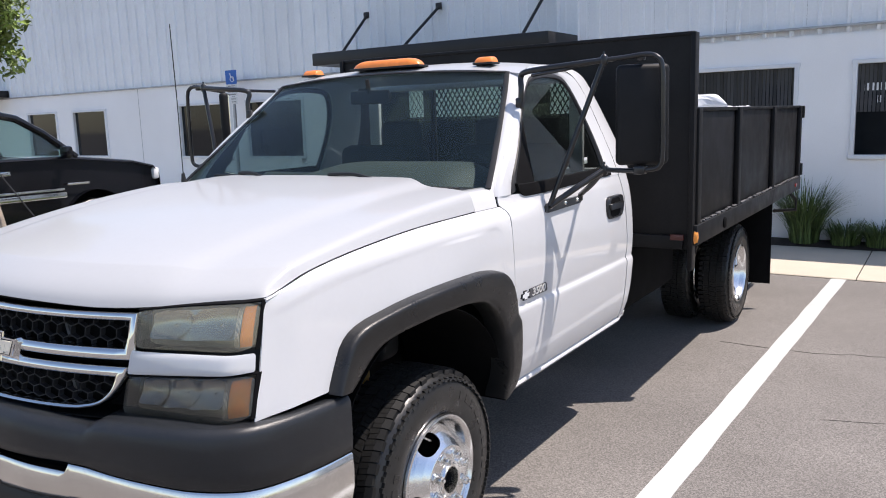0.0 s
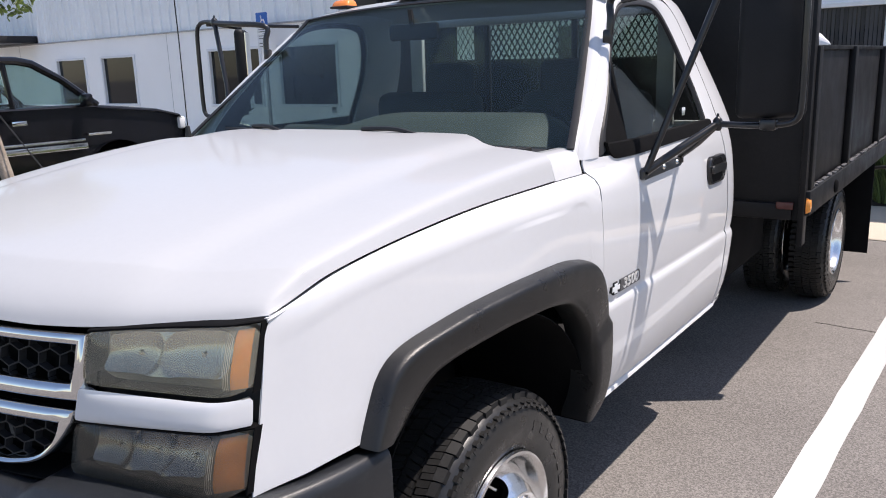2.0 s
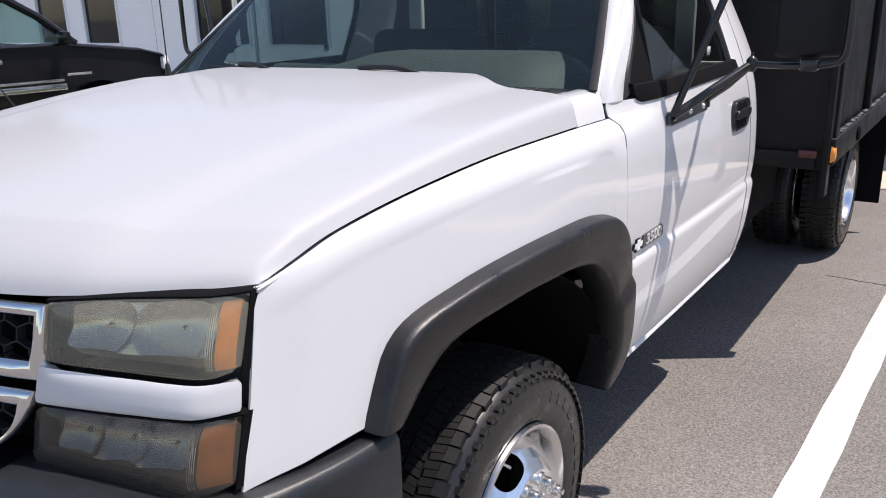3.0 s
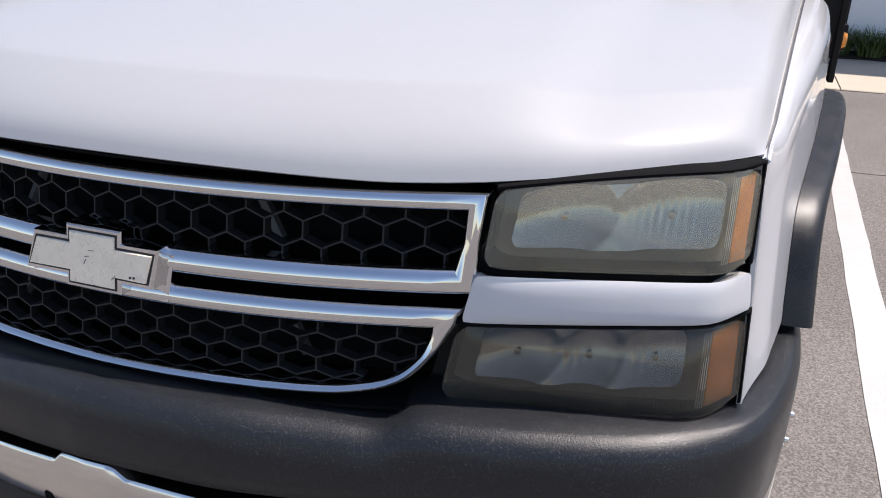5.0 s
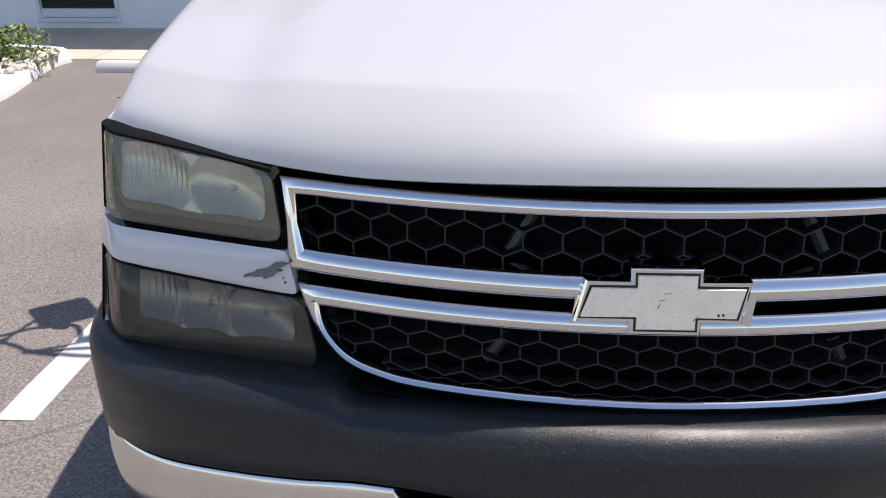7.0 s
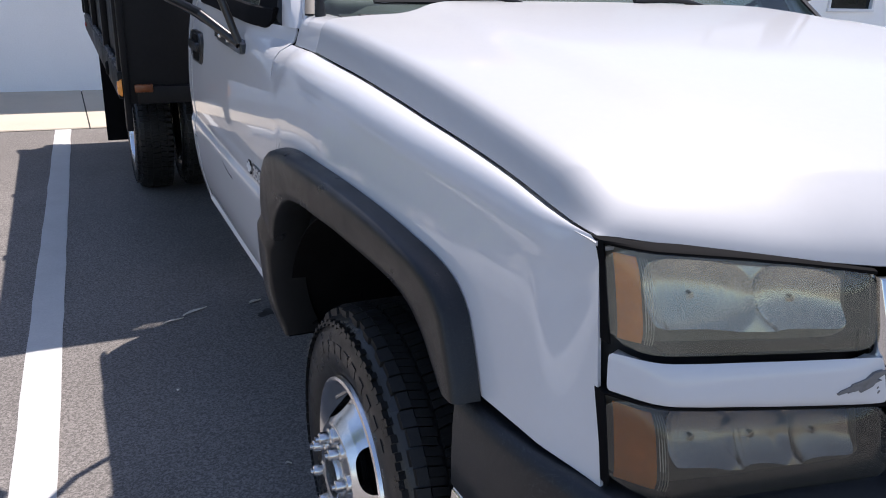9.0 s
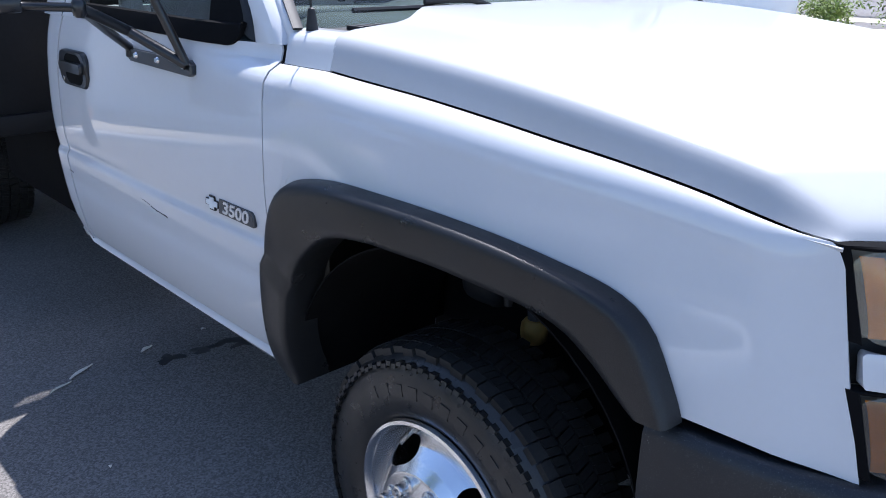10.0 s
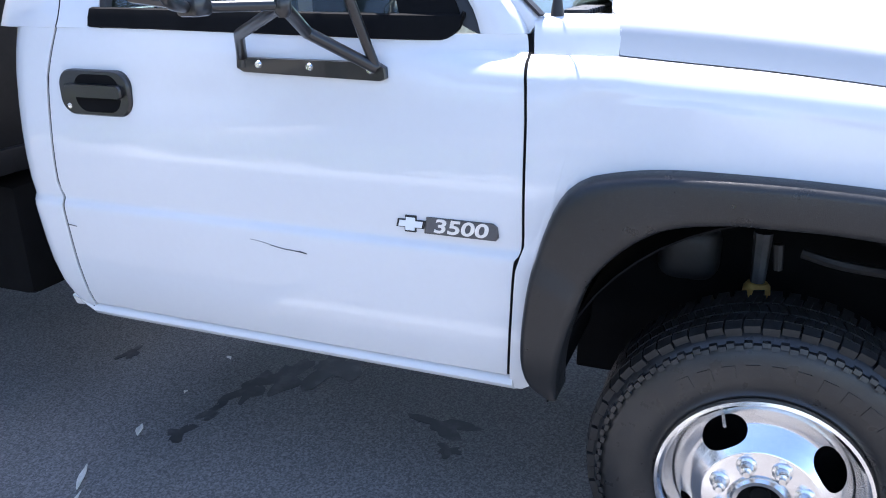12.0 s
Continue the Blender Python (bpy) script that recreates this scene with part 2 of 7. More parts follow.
LITTER = mat("dry leaf litter", (0.68, 0.64, 0.56), 0.9, patch=0.2, patch_scale=30)
CARBLACK = mat("glossy black car paint", (0.008, 0.008, 0.010), 0.18, coat=0.15, spec=0.35, patch=0.15, patch_scale=4)
BLUE = mat("blue sign", (0.02, 0.13, 0.48), 0.4, patch=0.05)
SIGNWHITE = mat("white sign", (0.72, 0.73, 0.74), 0.45, patch=0.05)
POST = mat("galvanised post", (0.42, 0.43, 0.44), 0.5, 0.5, patch=0.15, patch_scale=8)

STONE = mat("pale landscaping stone", (0.62, 0.58, 0.50), 0.85, grain=0.15, grain_scale=60, patch=0.1, patch_scale=8, island=0.25)
# ---- shape helpers ----
def part(name, bm, material, parent=None, label="", angle=38, smooth=True):
    """Links a bmesh as one mesh object, under a thing or a part."""
    bm.normal_update()
    me = bpy.data.meshes.new(name)
    bm.to_mesh(me)
    bm.free()
    me.materials.append(material)
    if smooth:
        for p in me.polygons:
            p.use_smooth = True
        me.set_sharp_from_angle(angle=radians(angle))
    ob = new(name, me)
    if parent is not None:
        ob.parent = parent
    if label:
        ob["label"] = label
    return ob


def thing(name, label, category, at=(0, 0, 0), turn=0.0, group="", kind=""):
    ob = new(name)
    ob.empty_display_size = 0.2
    ob.matrix_world = pose(*at, 0, 0, turn)
    return tagged(ob, label, category, group, kind)


def lerp(a, b, t):
    return a + (b - a) * t


def table(rows, x):
    return float(np.interp(x, [r[0] for r in rows], [r[1] for r in rows]))


def mono(rows, x):
    """A smooth curve through rows of (x, value)."""
    xs = [r[0] for r in rows]
    if x <= xs[0]:
        return rows[0][1]
    if x >= xs[-1]:
        return rows[-1][1]
    i = max(k for k in range(len(xs) - 1) if xs[k] <= x)
    h = xs[i + 1] - xs[i]
    t = (x - xs[i]) / h

    def slope(k):
        if k == 0 or k == len(xs) - 1:
            j = min(k, len(xs) - 2)
            return (rows[j + 1][1] - rows[j][1]) / (xs[j + 1] - xs[j])
        a = (rows[k][1] - rows[k - 1][1]) / (xs[k] - xs[k - 1])
        b = (rows[k + 1][1] - rows[k][1]) / (xs[k + 1] - xs[k])
        return 0.0 if a * b <= 0 else 2 * a * b / (a + b)
    p0, p1, m0, m1 = rows[i][1], rows[i + 1][1], slope(i) * h, slope(i + 1) * h
    return (2 * t**3 - 3 * t**2 + 1) * p0 + (t**3 - 2 * t**2 + t) * m0 + (3 * t**2 - 2 * t**3) * p1 + (t**3 - t**2) * m1


def spline(pts, steps=6, closed=False):
    """Points along a smooth curve through pts."""
    p = [Vector(q) for q in pts]
    n = len(p)
    out = []
    for i in range(n if closed else n - 1):
        a, b, c, d = (p[(i + k) % n] if closed else p[min(max(i + k, 0), n - 1)] for k in (-1, 0, 1, 2))
        for s in range(steps):
            t = s / steps
            out.append(0.5 * ((2 * b) + (c - a) * t + (2 * a - 5 * b + 4 * c - d) * t * t + (3 * b - a - 3 * c + d) * t**3))
    if not closed:
        out.append(p[-1])
    return out


def resample(pts, n):
    p = [Vector(q) for q in pts]
    d = [0.0]
    for a, b in zip(p, p[1:]):
        d.append(d[-1] + (b - a).length)
    out = []
    for k in range(n):
        s = d[-1] * k / (n - 1)
        i = min(max(j for j in range(len(d)) if d[j] <= s + 1e-9), len(p) - 2)
        out.append(p[i].lerp(p[i + 1], (s - d[i]) / max(d[i + 1] - d[i], 1e-9)))
    return out


def sheet(rows, out, thick=0.004, bm=None, skip=None):
    """A curved plate from rows of points, turned towards out, with a thickness behind it."""
    bm = bm or bmesh.new()
    g = [[Vector(p) for p in r] for r in rows]
    nr, ncol = len(g), len(g[0])
    o = Vector(out)
    nrm = [[None] * ncol for _ in range(nr)]
    total = Vector()
    for i in range(nr):
        for j in range(ncol):
            a = g[min(i + 1, nr - 1)][j] - g[max(i - 1, 0)][j]
            b = g[i][min(j + 1, ncol - 1)] - g[i][max(j - 1, 0)]
            nrm[i][j] = a.cross(b).normalized()
            total += nrm[i][j]
    flip = total.dot(o) < 0
    top = [[bm.verts.new(p) for p in r] for r in g]
    sg = -1 if flip else 1
    bot = [[bm.verts.new(g[i][j] - nrm[i][j] * thick * sg) for j in range(ncol)] for i in range(nr)]

    def quad(a, b, c, d):
        try:
            bm.faces.new((d, c, b, a) if flip else (a, b, c, d))
        except ValueError:
            pass
    for i in range(nr - 1):
        for j in range(ncol - 1):
            quad(top[i][j], top[i + 1][j], top[i + 1][j + 1], top[i][j + 1])
            quad(bot[i][j + 1], bot[i + 1][j + 1], bot[i + 1][j], bot[i][j])
    for i in range(nr - 1):
        quad(top[i][0], bot[i][0], bot[i + 1][0], top[i + 1][0])
        quad(top[i + 1][-1], bot[i + 1][-1], bot[i][-1], top[i][-1])
    for j in range(ncol - 1):
        quad(top[0][j + 1], bot[0][j + 1], bot[0][j], top[0][j])
        quad(top[-1][j], bot[-1][j], bot[-1][j + 1], top[-1][j + 1])
    return bm


def tube(pts, r, n=10, bm=None, closed=False):
    """A round bar along points; r is one radius or one for each point."""
    bm = bm or bmesh.new()
    p = [Vector(q) for q in pts]
    rr = r if isinstance(r, (list, tuple)) else [r] * len(p)
    rings = []
    side = None
    m = len(p)
    for i in range(m):
        t = ((p[(i + 1) % m] - p[i - 1]) if closed else (p[min(i + 1, m - 1)] - p[max(i - 1, 0)])).normalized()
        if side is None:
            side = t.cross(Vector((0, 0, 1)) if abs(t.z) < 0.9 else Vector((1, 0, 0))).normalized()
        side = (side - t * side.dot(t)).normalized()
        up = t.cross(side)
        rings.append([bm.verts.new(p[i] + (side * math.cos(a) + up * math.sin(a)) * rr[i]) for a in (2 * math.pi * k / n for k in range(n))])
    for i in range(m if closed else m - 1):
        a, b = rings[i], rings[(i + 1) % m]
        for k in range(n):
            bm.faces.new((a[k], a[(k + 1) % n], b[(k + 1) % n], b[k]))
    if not closed:
        bm.faces.new(rings[0][::-1])
        bm.faces.new(rings[-1])
    return bm


def rbox(c, size, bev=0.01, bm=None, m=None, seg=2):
    """A block with rounded edges, at c, or carried by the pose m."""
    bm = bm or bmesh.new()
    r = bmesh.ops.create_cube(bm, size=1.0)
    vs = r["verts"]
    for v in vs:
        v.co = Vector((v.co.x * size[0], v.co.y * size[1], v.co.z * size[2]))
    if bev > 0:
        es = list({e for v in vs for e in v.link_edges})
        rb = bmesh.ops.bevel(bm, geom=es, offset=min(bev, 0.49 * min(size)), segments=seg, profile=0.5, affect="EDGES")
        vs = list({v for f in rb["faces"] for v in f.verts} | {v for v in vs if v.is_valid})
        seen = set(vs)
        stack = list(vs)
        while stack:
            v = stack.pop()
            for e in v.link_edges:
                w = e.other_vert(v)
                if w not in seen:
                    seen.add(w)
                    stack.append(w)
        vs = list(seen)
    for v in vs:
        v.co = (m @ v.co if m is not None else v.co) + Vector(c)
    return bm


def prism(outline, put, d0, d1, bm=None, chamfer=0.0):
    """A plate cut to an outline of (a, b), carried into space by put(a, b, depth)."""
    bm = bm or bmesh.new()
    n = len(outline)
    rings = []
    if chamfer:
        ca = sum(q[0] for q in outline) / n
        cb = sum(q[1] for q in outline) / n
        inner = []
        for a, b in outline:
            l = math.hypot(a - ca, b - cb) or 1
            inner.append((a - (a - ca) / l * chamfer, b - (b - cb) / l * chamfer))
        stack = [(outline, d1), (outline, d0 + (chamfer if d1 > d0 else -chamfer)), (inner, d0)]
    else:
        stack = [(outline, d1), (outline, d0)]
    for o, d in stack:
        rings.append([bm.verts.new(put(a, b, d)) for a, b in o])
    for r0, r1 in zip(rings, rings[1:]):
        for k in range(n):
            bm.faces.new((r0[k], r0[(k + 1) % n], r1[(k + 1) % n], r1[k]))
    bm.faces.new(rings[0][::-1])
    bm.faces.new(rings[-1])
    bmesh.ops.recalc_face_normals(bm, faces=bm.faces[:])
    return bm


def lathe(profile, put, n=48, bm=None, closed=False):
    """Turns a profile of (radius, height) round an axis; put(u, v, height) carries it into space."""
    bm = bm or bmesh.new()
    rings = []
    for r, h in profile:
        if r < 1e-5:
            rings.append([bm.verts.new(put(0, 0, h))])
        else:
            rings.append([bm.verts.new(put(r * math.cos(a), r * math.sin(a), h)) for a in (2 * math.pi * k / n for k in range(n))])
    pairs = list(zip(rings, rings[1:])) + ([(rings[-1], rings[0])] if closed else [])
    for a, b in pairs:
        for k in range(n):
            q = [a[k % len(a)], a[(k + 1) % len(a)], b[(k + 1) % len(b)], b[k % len(b)]]
            q = list(dict.fromkeys(q))
            if len(q) > 2:
                bm.faces.new(q)
    bmesh.ops.recalc_face_normals(bm, faces=bm.faces[:])
    return bm


def rounded(w, h, r, n=5, cx=0.0, cy=0.0):
    """The outline of a rounded rectangle."""
    out = []
    for sx, sy, a0 in ((1, 1, 0), (-1, 1, 90), (-1, -1, 180), (1, -1, 270)):
        for k in range(n + 1):
            a = radians(a0 + 90 * k / n)
            out.append((cx + sx * (w / 2 - r) + r * math.cos(a), cy + sy * (h / 2 - r) + r * math.sin(a)))
    return out


def merged(bm, d=0.0002):
    bmesh.ops.remove_doubles(bm, verts=bm.verts[:], dist=d)
    return bm

# ---- the white truck ----
truck = thing("pickup_truck", "white regular cab work truck with a black stake bed", "truck")


def nose(x):
    """How far ahead the front face lies at x, along the lower lip of the hood."""
    return -0.935 + 0.34 * x * x + 0.07 * x**4


# the lamps stand proud of the nose towards the outer corner, where they fold back
LAMP_CORNER = [(0.50, 0.0), (0.60, 0.006), (0.70, 0.018), (0.77, 0.032), (0.805, 0.038), (0.82, 0.035), (0.835, 0.024), (0.85, 0.012)]


def lamp_face(x, z):
    x = abs(x)
    return nose(x) - (1.153 - z) * (0.08 + 0.25 * max(0.0, x - 0.47) / 0.39) - mono(LAMP_CORNER, x)


def hood_edge(y):
    return 0.843 + max(0.0, y + 0.657) * 0.0725


EDGE_Z = [(-0.70, 1.150), (-0.657, 1.156), (-0.487, 1.203), (-0.248, 1.238), (0.034, 1.263), (0.35, 1.276), (0.50, 1.283)]
CROWN = [(0.0, 1.141), (0.012, 1.163), (0.045, 1.1915), (0.112, 1.2284), (0.121, 1.2326), (0.131, 1.2356), (0.3, 1.270), (0.485, 1.303), (0.735, 1.338), (1.0, 1.366), (1.3, 1.384), (1.46, 1.388)]
ACROSS = [(0.0, 1.0), (0.45, 0.992), (0.58, 0.98), (0.63, 0.962), (0.66, 0.925), (0.70, 0.855), (0.73, 0.805), (0.755, 0.787), (0.82, 0.782), (0.89, 0.774), (0.935, 0.762), (0.955, 0.745), (0.968, 0.705), (0.978, 0.62), (0.985, 0.49), (0.992, 0.27), (1.0, 0.0)]
# the hood sits lower on the passenger side
SAG = [(-0.72, 0.0), (-0.66, 0.003), (-0.60, 0.013), (-0.50, 0.023), (-0.25, 0.024), (-0.05, 0.019), (0.10, 0.012), (0.24, 0.006), (0.36, 0.0)]


def edge_z(y, s):
    return mono(EDGE_Z, y) - (mono(SAG, y) if s < 0 else 0.0)


def hood_rear(x):
    return table([(0, 0.520), (0.50, 0.512), (0.56, 0.465), (0.62, 0.425), (0.80, 0.392), (0.91, 0.352)], abs(x))


def make_hood():
    us = [-1, -0.996, -0.992, -0.987, -0.982, -0.975, -0.966, -0.958, -0.950, -0.942, -0.934, -0.925, -0.9, -0.86] + [lerp(-0.82, 0.82, k / 64) for k in range(65)] + [0.86, 0.9, 0.925, 0.934, 0.942, 0.950, 0.958, 0.966, 0.975, 0.982, 0.987, 0.992, 0.996, 1]
    ds = [0, 0.006, 0.012, 0.022, 0.034, 0.048, 0.07, 0.095, 0.110, 0.116, 0.121, 0.126, 0.132, 0.15, 0.18, 0.22]
    vs = list(range(-len(ds), 0)) + [k / 28 for k in range(1, 29)]
    rows = []
    for v in vs:
        row = []
        for u in us:
            x0 = u * 0.845
            y0 = nose(x0)
            y = y0 + ds[v] if v < 0 else lerp(y0 + ds[-1], hood_rear(u * 0.9), v)
            x = u * hood_edge(y)
            d = y - y0
            g = mono(EDGE_Z, y)
            z = g + (mono(CROWN, d) - g) * mono(ACROSS, abs(u))
            lip = 1.141 - 0.0953 * x0 * x0 + 0.1619 * x0**4 + table([(0.40, 0.0), (0.52, 0.005), (0.60, 0.009), (0.70, 0.010), (0.78, 0.006), (0.84, 0.0)], abs(x0))
            g0 = mono(EDGE_Z, y0)
            at0 = g0 + (1.141 - g0) * mono(ACROSS, abs(u))
            z += (lip - at0) * math.exp(-d / 0.07)
            if u < 0:
                z -= mono(SAG, y) * table([(0.955, 0.0), (0.975, 0.12), (0.985, 0.45), (1.0, 1.0)], -u)
            row.append((x, y, z))
        rows.append(row)
    bm = sheet(rows, (0, 0, 1), 0.010)
    return part("hood", bm, WHITE_TONED, truck, "white hood with a raised centre", 50)


make_hood()

# body side: width by height, and width along the fender
SIDE = [(0.50, 0.922), (0.54, 0.945), (0.60, 0.966), (0.70, 0.984), (0.80, 0.993), (0.850, 0.996), (0.864, 0.992), (0.874, 0.986), (0.90, 0.989), (1.0, 0.994),
        (1.1, 0.991), (1.2, 0.983), (1.26, 0.975), (1.315, 0.962), (1.40, 0.931), (1.6, 0.846), (1.8, 0.770), (1.9, 0.735)]
FENDER_X = [(-0.76, 0.850), (-0.70, 0.858), (-0.6, 0.873), (-0.5, 0.888), (-0.4, 0.902), (-0.3, 0.916), (-0.15, 0.936), (0.0, 0.953), (0.2, 0.973), (0.35, 0.983), (0.54, 0.988)]
FLARE_OUT = [(0.458, 0.530), (0.500, 0.553), (0.521, 0.62), (0.515, 0.735), (0.494, 0.86), (0.452, 0.985), (0.405, 1.040), (0.345, 1.061), (0.239, 1.075), (0.08, 1.073), (-0.06, 1.065),
             (-0.17, 1.055), (-0.27, 1.040), (-0.355, 1.024), (-0.41, 1.003), (-0.447, 0.972), (-0.472, 0.932), (-0.503, 0.872), (-0.514, 0.845)]
FLARE_IN = [(0.440, 0.530), (0.436, 0.60), (0.416, 0.704), (0.362, 0.854), (0.255, 0.955), (0.135, 0.983), (0.02, 0.982), (-0.083, 0.976), (-0.270, 0.949),
            (-0.360, 0.900), (-0.420, 0.857), (-0.452, 0.838)]
GAP_Y = [(0.50, 0.570), (0.553, 0.558), (0.70, 0.545), (0.85, 0.533), (0.868, 0.522), (0.90, 0.518), (1.12, 0.518), (1.20, 0.521), (1.24, 0.525), (1.28, 0.530), (1.313, 0.537), (1.36, 0.556)]


def body_x(y, z):
    """Half width of the cab side; near the front edge of the door it takes over the fender's shoulder."""
    x = mono(SIDE, z)
    k = max(0.0, min(1.0, 1 - (y - 0.50) / 0.38))
    k = k * k * (3 - 2 * k)
    return x - k * table([(1.20, 0.0), (1.225, 0.001), (1.24, 0.004), (1.26, 0.018), (1.27, 0.036), (1.278, 0.050), (1.30, 0.054), (1.34, 0.046), (1.5, 0.022), (1.7, 0.0)], z)


def rake(y, z):
    """The cab above the belt line, leaning back as it leans in."""
    return y + table([(1.312, 0.0), (1.40, 0.025), (1.6, 0.084), (1.8, 0.122), (1.9, 0.136)], z)


def arch(y):
    p = sorted((q for q in FLARE_OUT[3:]), key=lambda q: q[0])
    return table(p, y)


def lamp_edge(z):
    return table([(0.838, 0.858), (1.146, 0.840)], z)


def fender_front(z):
    z = min(max(z, 0.80), 1.156)
    return lamp_face(lamp_edge(z), z) + 0.014


def fender_top(y, s=1):
    return edge_z(min(y, 0.36), s) - 0.002


def fender_x(y, z, s=1):
    zt = fender_top(y, s)
    xg = hood_edge(min(y, 0.36)) + 0.0075
    xs = mono(FENDER_X, y)
    k = max(0.0, min(1.0, (y + 0.70) / 0.75))
    zk = zt - lerp(0.058, 0.066, k)
    if z >= zk:
        q = min(1.0, (z - zk) / (zt - zk))
        x = xg + (xs - xg) * math.sqrt(1 - q * q)
        return lerp(x, body_x(0.52, z) - 0.002, max(0.0, min(1.0, (y - 0.37) / 0.12)))
    b = max(0.0, min(1.0, y / 0.52))
    b = b * b * (3 - 2 * b)
    low = xs + 0.115 * min(zk - z, 0.30) * (1 - b)
    return lerp(low, mono(SIDE, z), b)


def fender_skin(y, z, s=1):
    """The fender's side, drawn in to the edge of the lamps at its front."""
    x = fender_x(y, z, s)
    d = (y - fender_front(z)) / 0.11
    if d >= 1:
        return x
    d = max(0.0, d)
    return lerp(min(x, lamp_edge(z) + 0.007), x, 1 - (1 - d) ** 1.5)


def make_fender(s):
    rows = []
    nu, nw = 56, 40
    for i in range(nu + 1):
        u = (i / nu) ** 1.35
        row = []
        for j in range(nw + 1):
            w = (j / nw) ** 1.9
            y = lerp(-0.70, 0.515, u)
            for _ in range(12):
                zt = fender_top(y, s)
                if y < -0.508:
                    zb = lerp(0.832, 0.850, (y + 0.76) / 0.25)
                elif y < 0.43:
                    zb = max(0.85, arch(y) - 0.022)
                else:
                    zb = lerp(arch(0.43) - 0.022, 0.51, min(1.0, (y - 0.43) / 0.07))
                z = lerp(zt, zb, w)
                y = lerp(y, lerp(fender_front(z), mono(GAP_Y, z), u), 0.7)
            if j == 0:
                row.append((s * (fender_skin(y, z, s) - 0.028), y, z - 0.0115))
                row.append((s * (fender_skin(y, z, s) - 0.006), y, z - 0.0105))
                row.append((s * (fender_skin(y, z, s) - 0.002), y, z - 0.003))
            row.append((s * fender_skin(y, z, s), y, z))
        rows.append(row)
    return part("front_fender", sheet(rows, (s, 0, 0.3), 0.006), WHITE, truck, "", 50)


def make_flare(s):
    a = resample(spline([(0, *q) for q in FLARE_OUT], 6), 60)
    b = resample(spline([(0, *q) for q in FLARE_IN], 6), 60)
    sect = [(0.0, 0.001), (0.01, 0.013), (0.03, 0.027), (0.06, 0.0375), (0.10, 0.0432), (0.16, 0.0462), (0.24, 0.0474), (0.5, 0.0470), (0.8, 0.045), (0.96, 0.042), (1.0, 0.034), (1.01, 0.0), (1.0, -0.05)]
    rows = []
    for p, q in zip(a, b):
        row = []
        for k, d in sect:
            y, z = lerp(p.y, q.y, k), lerp(p.z, q.z, k)
            x = fender_x(p.y, max(p.z, 0.53)) + d
            row.append((s * x, y, z))
        rows.append(row)
    return part("fender_flare", sheet(rows, (s, 0, 0), 0.004), FLARE, truck, "textured black wheel arch flare", 60)


def make_wheel_well(s):
    bm = bmesh.new()
    rows = []
    for k in range(25):
        a = lerp(2, 172, k / 24)
        y, z = 0.005 + 0.455 * math.cos(radians(a)), 0.50 + 0.475 * math.sin(radians(a))
        rows.append([(s * x, y, z) for x in (mono(FENDER_X, y) - 0.012, 0.8, 0.52)])
    sheet(rows, (0, 0, -1), 0.004, bm)
    rbox((s * 0.47, 0.04, 0.64), (0.02, 0.92, 0.58), 0.005, bm)
    # the arch's shade is put into the liner's near-black colour
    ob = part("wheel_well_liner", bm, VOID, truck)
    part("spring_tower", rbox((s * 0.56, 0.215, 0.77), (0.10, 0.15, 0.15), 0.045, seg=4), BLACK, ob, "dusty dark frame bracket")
    # near-black panels added to keep the hollow round the tyre dark
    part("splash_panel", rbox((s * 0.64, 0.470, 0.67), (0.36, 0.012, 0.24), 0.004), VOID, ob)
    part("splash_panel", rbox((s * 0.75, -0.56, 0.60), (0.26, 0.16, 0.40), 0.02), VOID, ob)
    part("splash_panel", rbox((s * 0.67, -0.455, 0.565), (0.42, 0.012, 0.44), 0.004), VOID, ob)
    part("bump_bracket", tube([(s * 0.585, 0.05, 0.713), (s * 0.585, 0.05, 0.84)], [0.017, 0.022], 8), GREY_METAL, ob)
    part("brake_fitting", tube([(s * 0.72, 0.02, 0.86), (s * 0.72, 0.015, 0.80)], [0.012, 0.010], 8), BLACK, ob)
    bm = tube(spline([(s * 0.66, -0.32, 0.80), (s * 0.72, -0.20, 0.82), (s * 0.74, -0.10, 0.835), (s * 0.72, -0.03, 0.845)], 5), 0.012, 8)
    part("brake_line", bm, BLACK, ob)
    bm = lathe([(0.0, 0.0), (0.024, 0.001), (0.031, 0.010), (0.033, 0.030), (0.031, 0.048), (0.024, 0.058), (0.0, 0.060)],
               lambda u, v, h: Vector((s * 0.585 + u, 0.05 + v, 0.655 + h)), 18)
    part("bump_stop", bm, GOLD, ob, "yellow rubber bump stop")
    part("suspension_arm", tube([(s * 0.45, 0.0, 0.55), (s * 0.62, -0.02, 0.60), (s * 0.80, -0.03, 0.66)], [0.05, 0.04, 0.05], 10), GREY_METAL, ob)
    return ob


